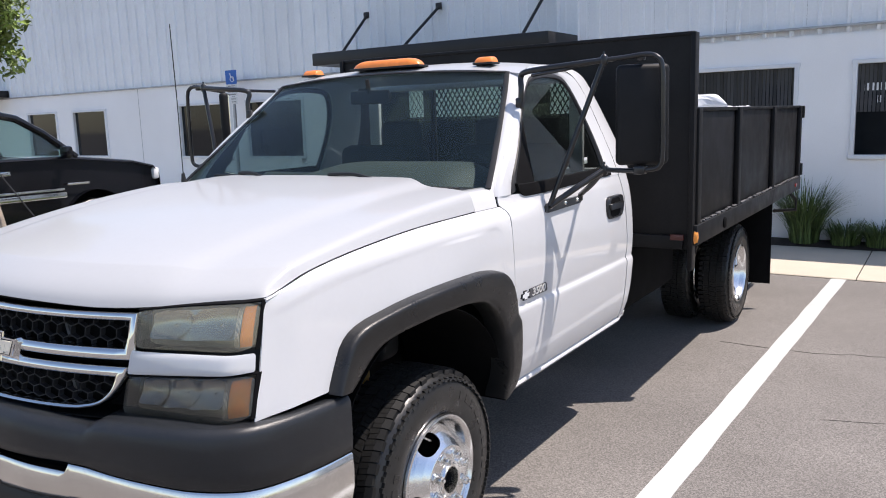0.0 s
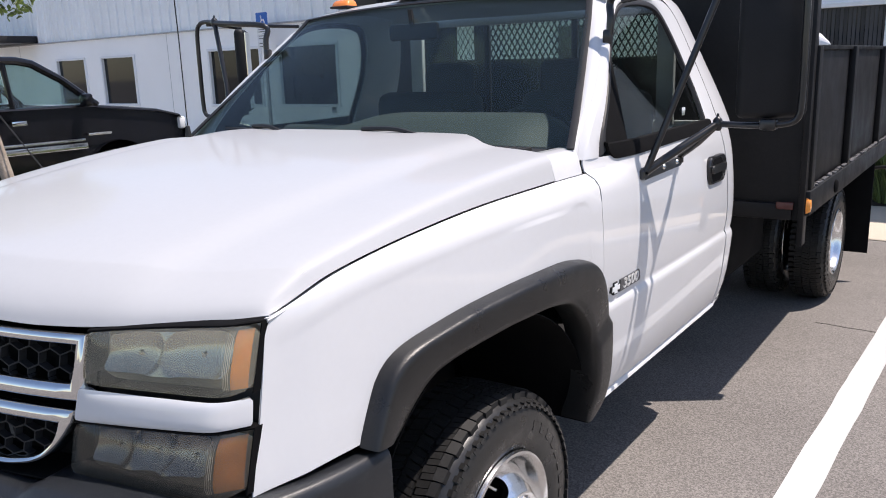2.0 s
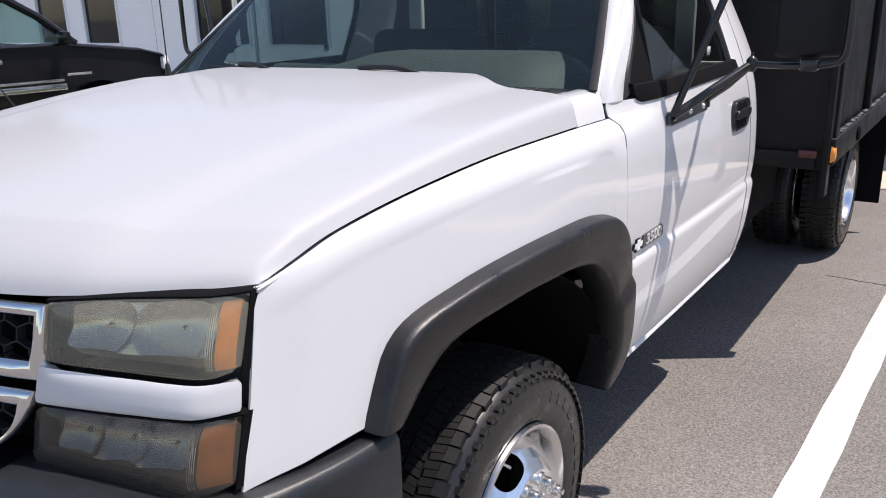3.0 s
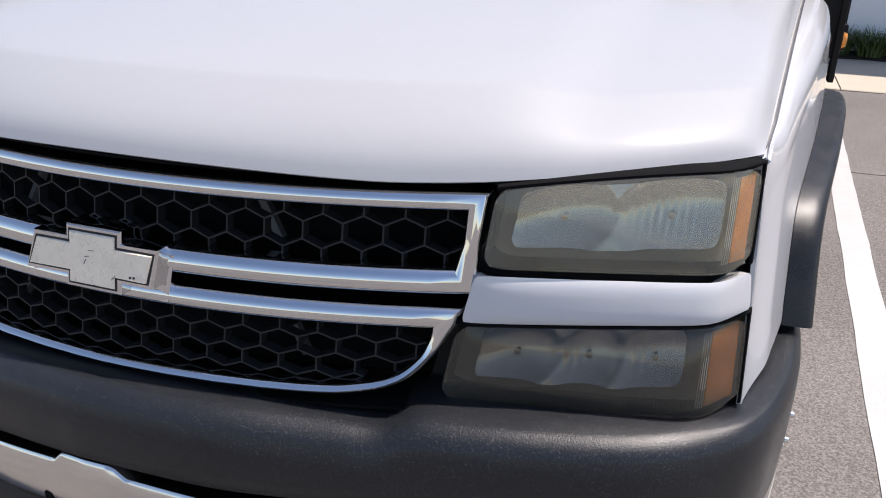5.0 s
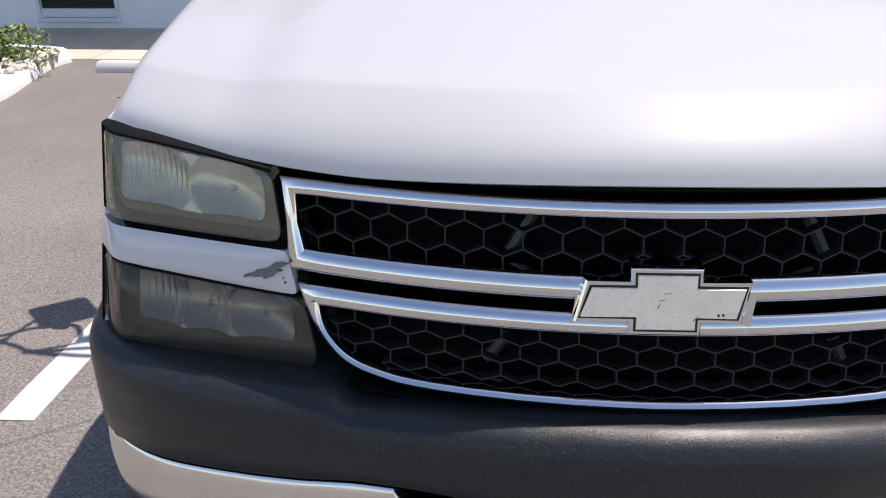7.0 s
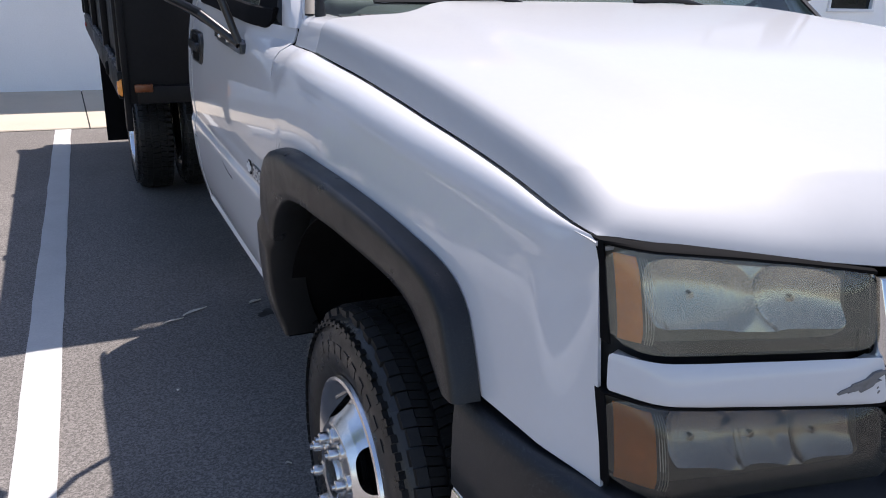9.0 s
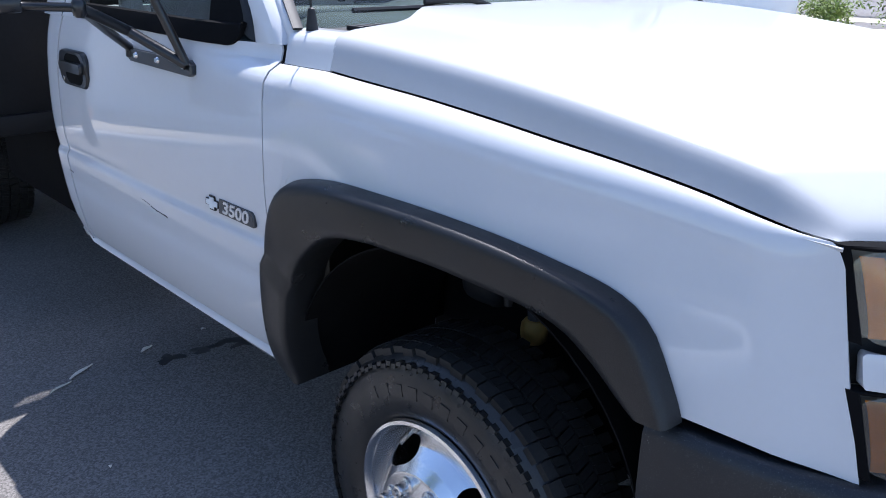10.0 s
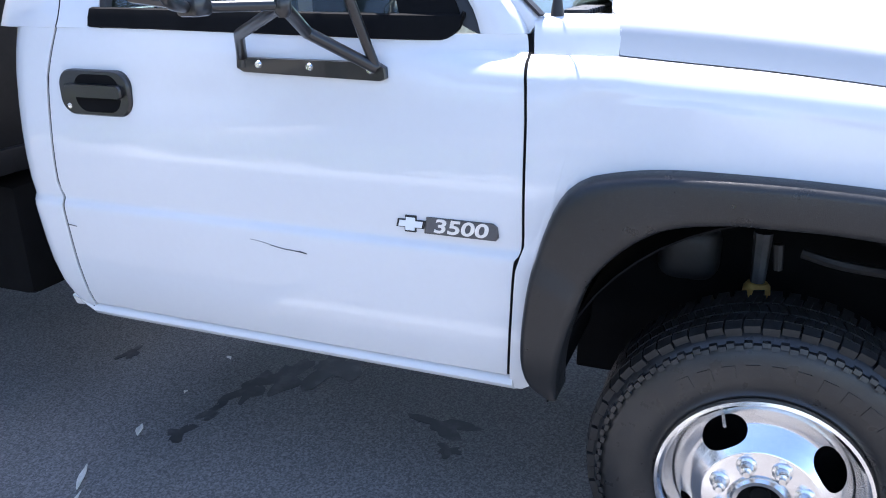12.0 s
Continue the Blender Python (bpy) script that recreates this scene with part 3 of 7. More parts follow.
def lamp_patch(s, corners, push, n=14, m=8, u0=0.0, u1=1.0, bulge=0.008, inset=0.0, rnd=0.0, bow=0.0):
    """A lens-shaped patch of the front face between corners (inner top, outer top, outer bottom, inner bottom)."""
    (a, az), (b, bz), (c, cz), (d, dz) = corners
    rows = []
    for i in range(n + 1):
        u = lerp(u0, u1, i / n)
        u_row = lerp(inset, 1 - inset, u)
        row = []
        for j in range(m + 1):
            v = lerp(inset * 2, 1 - inset * 2, j / m)
            uu = u_row
            if rnd:
                # rounded corners: edges close to the ends draw in
                v = 0.5 - 0.5 * math.cos(math.pi * j / m)
                e, f = 2 * uu - 1, 2 * v - 1
                uu = 0.5 + 0.5 * e * (1 - rnd * f**10)
                v = 0.5 + 0.5 * f * (1 - rnd * 2.0 * e**22)
            x = lerp(lerp(a, b, uu), lerp(d, c, uu), v)
            z = lerp(lerp(az, bz, uu), lerp(dz, cz, uu), v) + bow * 4 * uu * (1 - uu) * (1 - v)
            e = 1 - (2 * v - 1) ** 4
            f = 1 - (2 * uu - 1) ** 6
            y = lamp_face(x, z) - bulge * e * f - push
            row.append((s * x, y, z))
        rows.append(row)
    return rows


LAMP_HI = [(0.536, 1.125), (0.845, 1.148), (0.847, 1.021), (0.524, 1.021)]
LAMP_TRIM = [(0.518, 1.014), (0.850, 1.014), (0.856, 0.964), (0.504, 0.948)]
LAMP_LO = [(0.498, 0.942), (0.856, 0.958), (0.861, 0.840), (0.478, 0.832)]


def make_lamps(s):
    # black backing behind the seams
    rows = lamp_patch(s, [(0.52, 1.125), (0.846, 1.156), (0.866, 0.815), (0.44, 0.80)], -0.062, 16, 12, bulge=0.0, bow=0.010)
    part("lamp_backing", sheet(rows, (0, -1, 0), 0.01), BLACK, truck)
    for nm, box, lens, low in (("headlight", LAMP_HI, LENS, False), ("fog_and_turn_light", LAMP_LO, LENS_LOW, True)):
        bow = 0.0 if low else 0.004
        rim = sheet(lamp_patch(s, box, -0.046, 24, 12, bulge=0.0, rnd=0.06, bow=bow), (0, -1, 0), 0.006)
        # side walls of the housing
        walls = bmesh.new()
        for (i0, z0), (i1, z1) in zip(box, box[1:] + box[:1]):
            lift = bow if z0 > 1.1 and z1 > 1.1 else 0.0
            pts = [(lerp(i0, i1, k / 12), lerp(z0, z1, k / 12) + lift * 4 * k / 12 * (1 - k / 12)) for k in range(2, 11)]
            rows = [[(s * x, lamp_face(x, z) + 0.009, z) for x, z in pts], [(s * x, lamp_face(x, z) + 0.05, z) for x, z in pts]]
            sheet(rows, (0, 0, 1), 0.003, walls)
        ob = part(nm, rim, HOUSING, truck, "hazy yellowed " + ("lower lamp" if low else "headlamp") + " with an amber corner")
        part("housing_wall", walls, BLACK, ob)
        cut = 0.915 if not low else 0.885
        bul = 0.010
        part("lens", sheet(lamp_patch(s, box, 0.0, 44, 16, 0.0, 1.0, bul, rnd=0.06, bow=bow), (0, -1, 0), 0.003), lens, ob, "hazy clear lens")
        (a, az), (b, bz), (c, cz), (d, dz) = box
        edge = 0.010
        panel = [(a, az - edge), (b, bz - edge), (c, cz + edge), (d, dz + edge)]
        rows = lamp_patch(s, panel, -0.007, 14, 12, cut, 0.972, bul, bow=bow)
        for i, row in enumerate(rows):
            if i % 2:
                rows[i] = [(x, y - 0.0005, z) for x, y, z in row]
        part("turn_signal_lens", sheet(rows, (0.3 * s, -1, 0), 0.003), AMBER, ob, "ribbed amber lens")
        # fine upright ribs between the amber and the clear part
        for k in range(4):
            rows = lamp_patch(s, panel, -0.004, 1, 10, cut - 0.006 - 0.007 * k, cut - 0.0035 - 0.007 * k, bul, bow=bow)
            part("lens_rib", sheet(rows, (0, -1, 0), 0.001), RIB, ob)
        # black seal round the top and the outer end of the lens
        top = [(lerp(a, b, k / 24), lerp(az, bz, k / 24) + bow * 4 * k / 24 * (1 - k / 24)) for k in range(25)]
        end = [(lerp(b, c, k / 8), lerp(bz, cz, k / 8)) for k in range(1, 9)]
        rows = []
        for k, (x, z) in enumerate(top + end):
            up = 0.0045 if k < 24 else 0.003
            out = 0.0 if k < 23 else 0.003
            y = lamp_face(x, z)
            rows.append([(s * (x - 0.002 * (k > 23)), y - 0.001, z - 0.002 * (k < 25)), (s * (x + out * 0.5), y - 0.001, z + up * 0.5), (s * (x + out), y + 0.004, z + up), (s * (x + out), y + 0.034, z + up)])
        part("lamp_seal", sheet(rows, (0, -0.5, 1), 0.002), VOID, ob)
        # reflector tray with moulded bowls and flutes, inside a rounded border
        (a, az), (b, bz), (c, cz), (d, dz) = box
        bowls = ((0.22, 0.16), (0.47, 0.13), (0.70, 0.15)) if low else ((0.26, 0.21), (0.67, 0.23))
        u0, u1, v0, v1 = (0.09, 0.80, 0.12, 0.78) if low else (0.08, 0.87, 0.09, 0.80)
        rows = []
        for i in range(121):
            ti = i / 120
            row = []
            for j in range(25):
                tj = j / 24
                e = 2 * ti - 1
                f = 2 * tj - 1
                fx = e * math.sqrt(max(0.0, 1 - 0.10 * f**6))
                fz = f * math.sqrt(max(0.0, 1 - 0.22 * e**8))
                u, v = lerp(u0, u1, 0.5 + 0.5 * fx), lerp(v0, v1, 0.5 + 0.5 * fz)
                x = lerp(lerp(a, b, u), lerp(d, c, u), v)
                z = lerp(lerp(az, bz, u), lerp(dz, cz, u), v)
                deep = 0.012 + 0.014 * (1 - v)
                for cu_, ru in bowls:
                    q = ((u - cu_) / ru) ** 2 + ((v - 0.44) / 0.44) ** 2
                    deep += 0.022 * max(0.0, 1 - q) ** 0.8
                    if cu_ > 0.4 and q < 1:
                        deep += 0.0011 * math.sin(u * 190) * (1 - q) * min(1.0, v * 2)
                row.append((s * x, lamp_face(x, z) + deep, z))
            rows.append(row)
        part("reflector", sheet(rows, (0, -1, 0), 0.002), REFLECTOR, ob, "silver reflector tray", 70)
        for cu_, ru in bowls:
            x = lerp(lerp(a, b, cu_), lerp(d, c, cu_), 0.48)
            z = lerp(lerp(az, bz, cu_), lerp(dz, cz, cu_), 0.48)
            yy = lamp_face(x, z)
            bm = lathe([(0.0, 0.034), (0.005, 0.036), (0.006, 0.048), (0.0, 0.050)], lambda p, q, h, x=x, z=z, yy=yy: Vector((s * (x + p), yy + h, z + q)), 12)
            part("bulb", bm, REFLECTOR, ob)
    rows = lamp_patch(s, LAMP_TRIM, 0.006, 30, 12, bulge=0.006, rnd=0.02)
    trim = part("lamp_trim", sheet(rows, (0, -1, 0), 0.025), WHITE, truck, "white trim bar between the lamps", 50)
    return trim


def make_chip(trim):
    """A patch of flaked paint on the passenger side trim."""
    pts = []
    for k in range(26):
        a = 2 * math.pi * k / 26
        r = 1 + 0.30 * math.sin(3 * a + 0.6) + 0.16 * math.sin(7 * a) + 0.10 * math.sin(13 * a + 1)
        u, v = 0.026 * r * math.cos(a), 0.0075 * r * math.sin(a)
        pts.append((0.548 + u * 1.1, 0.982 - u * 0.42 + v))
    bm = prism(pts, lambda a, b, d: Vector((-a, lamp_face(a, b) - 0.0125 - d, b)), 0.0008, -0.004)
    part("paint_chip", bm, CHIP, trim, "dark flaked paint patch")
    for x, z in ((0.523, 0.972), (0.521, 0.966)):
        part("paint_chip", lathe([(0.0, 0.001), (0.0028, 0.0006), (0.003, -0.003), (0.0, -0.003)], lambda u, v, h, x=x, z=z: Vector((-x + u, lamp_face(x, z) - 0.0075 - h, z + v)), 8), CHIP, trim)


def grille_y(x, z):
    return -0.916 + 0.092 * (x / 0.527) ** 2 - 0.2 * (1.115 - z)


def grille_bar(bm, pts, w, closed=False, out=0.010, deep=0.022):
    """A bright bar of width w that follows points (x, z) on the grille face."""
    p = [Vector((x, z)) for x, z in pts]
    n = len(p)
    sect = [(-0.5, -deep), (-0.5, 0.0), (-0.46, out * 0.42), (-0.38, out * 0.68), (-0.26, out * 0.88), (0.0, out * 1.03), (0.26, out * 0.88), (0.38, out * 0.68), (0.46, out * 0.42), (0.5, 0.0), (0.5, -deep)]
    rings = []
    for i in range(n):
        a = p[i] - (p[i - 1] if closed or i > 0 else p[i] - (p[1] - p[0]))
        b = (p[(i + 1) % n] if closed or i < n - 1 else p[i] + (p[i] - p[i - 1])) - p[i]
        a, b = a.normalized(), b.normalized()
        na, nb = Vector((-a.y, a.x)), Vector((-b.y, b.x))
        mm = (na + nb)
        mm = mm / max(0.4, (1 + na.dot(nb)))
        wi = w[i] if isinstance(w, list) else w
        ring = []
        for o, d in sect:
            q = p[i] + mm * (o * wi)
            ring.append(bm.verts.new((q.x, grille_y(q.x, q.y) - d, q.y)))
        rings.append(ring)
    m = len(sect)
    for i in range(n if closed else n - 1):
        a, b = rings[i], rings[(i + 1) % n]
        for k in range(m - 1):
            bm.faces.new((a[k], b[k], b[k + 1], a[k + 1]))
    if not closed:
        bm.faces.new(rings[0])
        bm.faces.new(rings[-1][::-1])
    return bm


def dense(pts, step=0.03):
    out = []
    for (a, b), (c, d) in zip(pts, pts[1:]):
        n = max(1, int(math.hypot(c - a, d - b) / step))
        out += [(lerp(a, c, k / n), lerp(b, d, k / n)) for k in range(n)]
    return out + [pts[-1]]


def make_grille():
    bm = bmesh.new()
    # upper opening
    top, bot = 1.105, 1.0005
    loop = dense([(-0.505, bot), (-0.513, top), (0.513, top), (0.505, bot), (-0.505, bot)], 0.04)[:-1]
    ws = [0.026 if abs(z - top) < 0.002 else 0.034 if abs(z - bot) < 0.002 else 0.021 for x, z in loop]
    grille_bar(bm, loop, ws, True, 0.013)
    # lower opening with rounded lower corners
    low = [(0.0, 0.843), (0.30, 0.846), (0.385, 0.854), (0.43, 0.868), (0.458, 0.892), (0.474, 0.918), (0.484, 0.950)]
    curve = [(p.x, p.y) for p in spline([(x, z, 0) for x, z in low], 5)]
    right = curve[:-1]
    loop = [(-x, z) for x, z in right[::-1]] + right[1:]
    loop = loop + dense([(0.485, 0.9525), (-0.485, 0.9525)], 0.04)
    ws = [0.014 if z < 0.90 else table([(0.90, 0.014), (0.93, 0.022), (0.945, 0.030)], z) for x, z in loop]
    grille_bar(bm, loop, ws, True, 0.0125)
    # solid bridge behind the emblem
    prism([(-0.1225, 0.945), (0.1125, 0.945), (0.1215, 1.010), (-0.1115, 1.010)], lambda a, b, d: Vector((a, grille_y(a, b) - 0.0122 - d, b)), 0.0, -0.012, bm)
    bmesh.ops.recalc_face_normals(bm, faces=bm.faces[:])
    ob = part("grille", bm, CHROME, truck, "chrome grille surround with a split crossbar", 40)
    # black liner, radiator and struts behind
    rows = [[(x, grille_y(x, z) + 0.10, z) for x in np.linspace(-0.54, 0.54, 13)] for z in (0.80, 0.9, 1.0, 1.13)]
    liner = sheet(rows, (0, -1, 0), 0.01)
    for z in (1.127, 0.825):
        rows = [[(x, grille_y(x, z) + d, z) for x in np.linspace(-0.54, 0.54, 13)] for d in (-0.002, 0.10)]
        sheet(rows, (0, 0, -1 if z > 1 else 1), 0.004, liner)
    part("grille_backing", liner, VOID, ob)
    part("grille_shroud", sheet([[(x, grille_y(x, z) + 0.045, z) for x in np.linspace(-0.50, 0.50, 13)] for z in (0.955, 0.980, 1.004)], (0, -1, 0), 0.004), VOID, ob)
    for x0, z0, x1, z1 in ((-0.165, 1.08, -0.20, 1.02), (0.20, 1.085, 0.235, 1.02), (-0.05, 1.09, -0.05, 1.07), (0.08, 1.09, 0.08, 1.07), (-0.20, 0.90, -0.23, 0.86), (0.26, 0.90, 0.28, 0.86), (0.24, 0.99, 0.25, 0.97)):
        part("latch_brace", tube([(x0, grille_y(x0, z0) + 0.06, z0), (x1, grille_y(x1, z1) + 0.06, z1)], 0.009, 6), GREY_METAL, ob)
    # honeycomb
    bm = bmesh.new()
    px, pz = 0.0525, 0.0345

    def inside(x, z):
        if 1.008 < z < 1.098:
            return abs(x) < 0.500
        if 0.846 < z < 0.944:
            return abs(x) < table([(0.846, 0.33), (0.86, 0.42), (0.885, 0.448), (0.93, 0.475)], z)
        return False

    def strut(a, b):
        if not (inside(*a) and inside(*b)):
            m = ((a[0] + b[0]) / 2, (a[1] + b[1]) / 2)
            if not inside(*m):
                return
            a = a if inside(*a) else m
            b = b if inside(*b) else m
        d = Vector((b[0] - a[0], b[1] - a[1]))
        if d.length < 1e-4:
            return
        nrm = Vector((-d.y, d.x)).normalized() * 0.0011
        vs = []
        for q in (a, b):
            for sg in (-1, 1):
                for dep in (0.010, 0.026):
                    x, z = q[0] + sg * nrm.x, q[1] + sg * nrm.y
                    vs.append(bm.verts.new((x, grille_y(x, z) + dep, z)))
        for f in ((0, 4, 6, 2), (1, 3, 7, 5), (0, 1, 5, 4), (2, 6, 7, 3)):
            bm.faces.new([vs[k] for k in f])
    for zone, row, col in [(0, r, c) for r in range(4, 9) for c in range(-11, 12)] + [(1, r, c) for r in range(-1, 6) for c in range(-11, 12)]:
        pz = 0.0265 if zone else 0.0345
        cx = col * px + (row % 2) * px / 2
        cz = 0.846 + row * pz
        if (cz > 0.97) != (zone == 0):
            continue
        h1, h2 = pz / 3, pz * 2 / 3
        strut((cx + px / 2, cz - h1), (cx + px / 2, cz + h1))
        strut((cx, cz + h2), (cx + px / 2, cz + h1))
        strut((cx, cz + h2), (cx - px / 2, cz + h1))
    bmesh.ops.recalc_face_normals(bm, faces=bm.faces[:])
    tagged(part("honeycomb_mesh", bm, BLACK, ob, "black honeycomb mesh insert", smooth=False), kind="stuff")
    # emblem: a plain slanted cross shape
    cz, H, h, W, t = 0.9935, 0.0340, 0.0175, 0.0985, 0.0365
    sh = 0.010

    def cross(k):
        o = [(-W - sh, -h), (-t, -h), (-t, -H), (t, -H), (t, -h), (W - sh, -h), (W, h), (t, h), (t, H), (-t, H), (-t, h), (-W + 0.004, h)]
        out = []
        for x, z in o:
            out.append((x + math.copysign(k, x), z + math.copysign(k, z)))
        return out
    put = lambda a, b, d: Vector((a, grille_y(0, cz + b) - 0.006 - d, cz + b))
    em = part("emblem", prism(cross(0.010), put, 0.018, -0.02, chamfer=0.003), CHROME, ob, "bright emblem surround")
    part("emblem_recess", prism(cross(0.0045), put, 0.0185, 0.005), BLACK, em)
    part("emblem_face", prism(cross(-0.0015), put, 0.0215, 0.006, chamfer=0.002), EMBLEM, em, "worn cream emblem face with scratches")
    for x0, z0, x1, z1 in ((-0.012, 0.004, -0.004, 0.006), (-0.014, -0.008, -0.010, 0.0), (0.04, -0.026, 0.048, -0.018), (-0.005, 0.015, 0.006, 0.016)):
        part("scratch", tube([put(x0 * 0.86, z0 * 0.85, 0.0216), put(x1 * 0.86, z1 * 0.85, 0.0216)], 0.0005, 5), SCRATCH, em)
    for x, z in ((0.072, -0.0135), (0.066, -0.0140)):
        part("scratch", lathe([(0.0, 0.0), (0.0018, 0.0), (0.0018, 0.002), (0.0, 0.002)], lambda u, v, k, x=x, z=z: put(x + u, z + v, 0.0205 + k), 8), SCRATCH, em)
    return ob


BUMPER = [(0.0, -1.050), (0.20, -1.034), (0.35, -1.000), (0.46, -0.976), (0.60, -0.948), (0.745, -0.904), (0.840, -0.844), (0.890, -0.785), (0.921, -0.695), (0.942, -0.58), (0.949, -0.46)]


def bumper_rows(sections, x_min=0.0, x_max=None):
    """Rows across the bumper: sections(arc position, x) gives (inset, height) pairs."""
    half = spline([(x, y, 0) for x, y in BUMPER], 8)
    full = [Vector((-p.x, p.y, 0)) for p in half[::-1]] + half[1:]
    full = resample(full, 161)
    rows = []
    for i, p in enumerate(full):
        t = (full[min(i + 1, len(full) - 1)] - full[max(i - 1, 0)]).normalized()
        inn = Vector((-t.y, t.x, 0))
        rows.append([tuple(p + inn * a + Vector((0.010 * abs(p.x), 0, z))) for a, z in sections(p.x)])
    return rows


def make_bumper():
    def cap_top(x):
        return mono([(0, 0.836), (0.2, 0.831), (0.36, 0.820), (0.425, 0.815), (0.437, 0.818), (0.458, 0.831), (0.50, 0.836), (0.75, 0.838), (0.95, 0.832), (0.97, 0.826)], abs(x))

    def cap(x):
        zt = cap_top(x)
        front = table([(0.0, 0.714), (0.35, 0.705), (0.42, 0.702), (0.50, 0.690), (0.80, 0.668), (0.97, 0.655)], abs(x))
        a = abs(x)
        b = table([(0.415, 0.0), (0.425, 0.1), (0.455, 0.9), (0.465, 1.0)], a) * table([(0.80, 1.0), (0.95, 0.45)], a)
        end = table([(0.80, 1.0), (0.93, 0.45)], a)
        mid = [(0.14, zt - 0.008), (0.05, zt - 0.001), (0.034, zt), (0.026, zt - 0.003), (0.018, zt - 0.007), (0.010, zt - 0.0125), (0.003, zt - 0.020), (-0.001, zt - 0.060)]
        out = [(0.14, zt - 0.001), (0.075, zt - 0.001), (0.034, zt - 0.002), (0.025, zt - 0.005), (0.016, zt - 0.010), (0.008, zt - 0.0165), (0.002, zt - 0.026), (0.0, zt - 0.062)]
        top = [(lerp(p, r, b) * end, lerp(q, w, b)) for (p, q), (r, w) in zip(mid, out)]
        return top + [(0.0, (zt - 0.06 + front) / 2), (0.002, front + 0.006), (0.008, front), (0.04, front)]
    ob = part("bumper", sheet(bumper_rows(cap), (0, -1, 0.2), 0.005), TRIM_BLACK, truck, "textured black bumper top cap, scuffed", 50)

    def strip(x):
        a = abs(x)
        slot = 0.062 < a < 0.352
        zt = table([(0.062, 0.694), (0.352, 0.676)], a) if slot else table([(0.0, 0.711), (0.36, 0.7015), (0.42, 0.698), (0.50, 0.687), (0.80, 0.665), (0.97, 0.652)], a)
        zb = table([(0, 0.585), (0.4, 0.577), (0.7, 0.55), (0.9, 0.51), (0.97, 0.492)], a)
        return [(0.03, zt - 0.002), (0.008, zt - 0.001), (0.004, zt - 0.006), (0.001, lerp(zt, zb, 0.35)), (0.004, lerp(zt, zb, 0.7)), (0.014, zb + 0.008), (0.03, zb)]
    part("bright_strip", sheet(bumper_rows(strip), (0, -1, 0), 0.003), STRIP, ob, "bright metal bumper face strip", 45)

    def back(x):
        return [(0.055, 0.72), (0.055, 0.66), (0.055, 0.60)]
    part("bumper_backing", sheet(bumper_rows(back), (0, -1, 0), 0.003), VOID, ob)

    def valance(x):
        zb = table([(0, 0.577), (0.4, 0.570), (0.7, 0.545), (0.9, 0.505), (0.97, 0.488)], abs(x))
        return [(0.02, zb + 0.01), (0.012, zb - 0.006), (0.014, zb - 0.04), (0.03, zb - 0.08), (0.06, zb - 0.11)]
    part("valance", sheet(bumper_rows(valance), (0, -1, 0), 0.004), BLACK, ob, "dull black lower valance", 50)
    for x, z in ((-0.088, 0.620), (0.066, 0.600)):
        y = table(BUMPER, abs(x)) + 0.001
        part("bolt_hole", prism(rounded(0.014, 0.014, 0.002, 2), lambda a, b, d, x=x, z=z, y=y: Vector((x + a, y + 0.003 - d, z + b)), 0.003, -0.003), VOID, ob)
    # scuffs on the cap
    for pts in (((-0.655, 0.817), (-0.62, 0.812), (-0.585, 0.813), (-0.56, 0.808)), ((-0.67, 0.814), (-0.64, 0.811)), ((-0.60, 0.814), (-0.60, 0.808))):
        q = []
        for x, z in pts:
            yb = table(sorted(BUMPER), abs(x))
            q.append((x, yb + 0.020, z))
        part("scuff", tube(spline(q, 3), 0.0016, 5), BLACK, ob)
    return ob


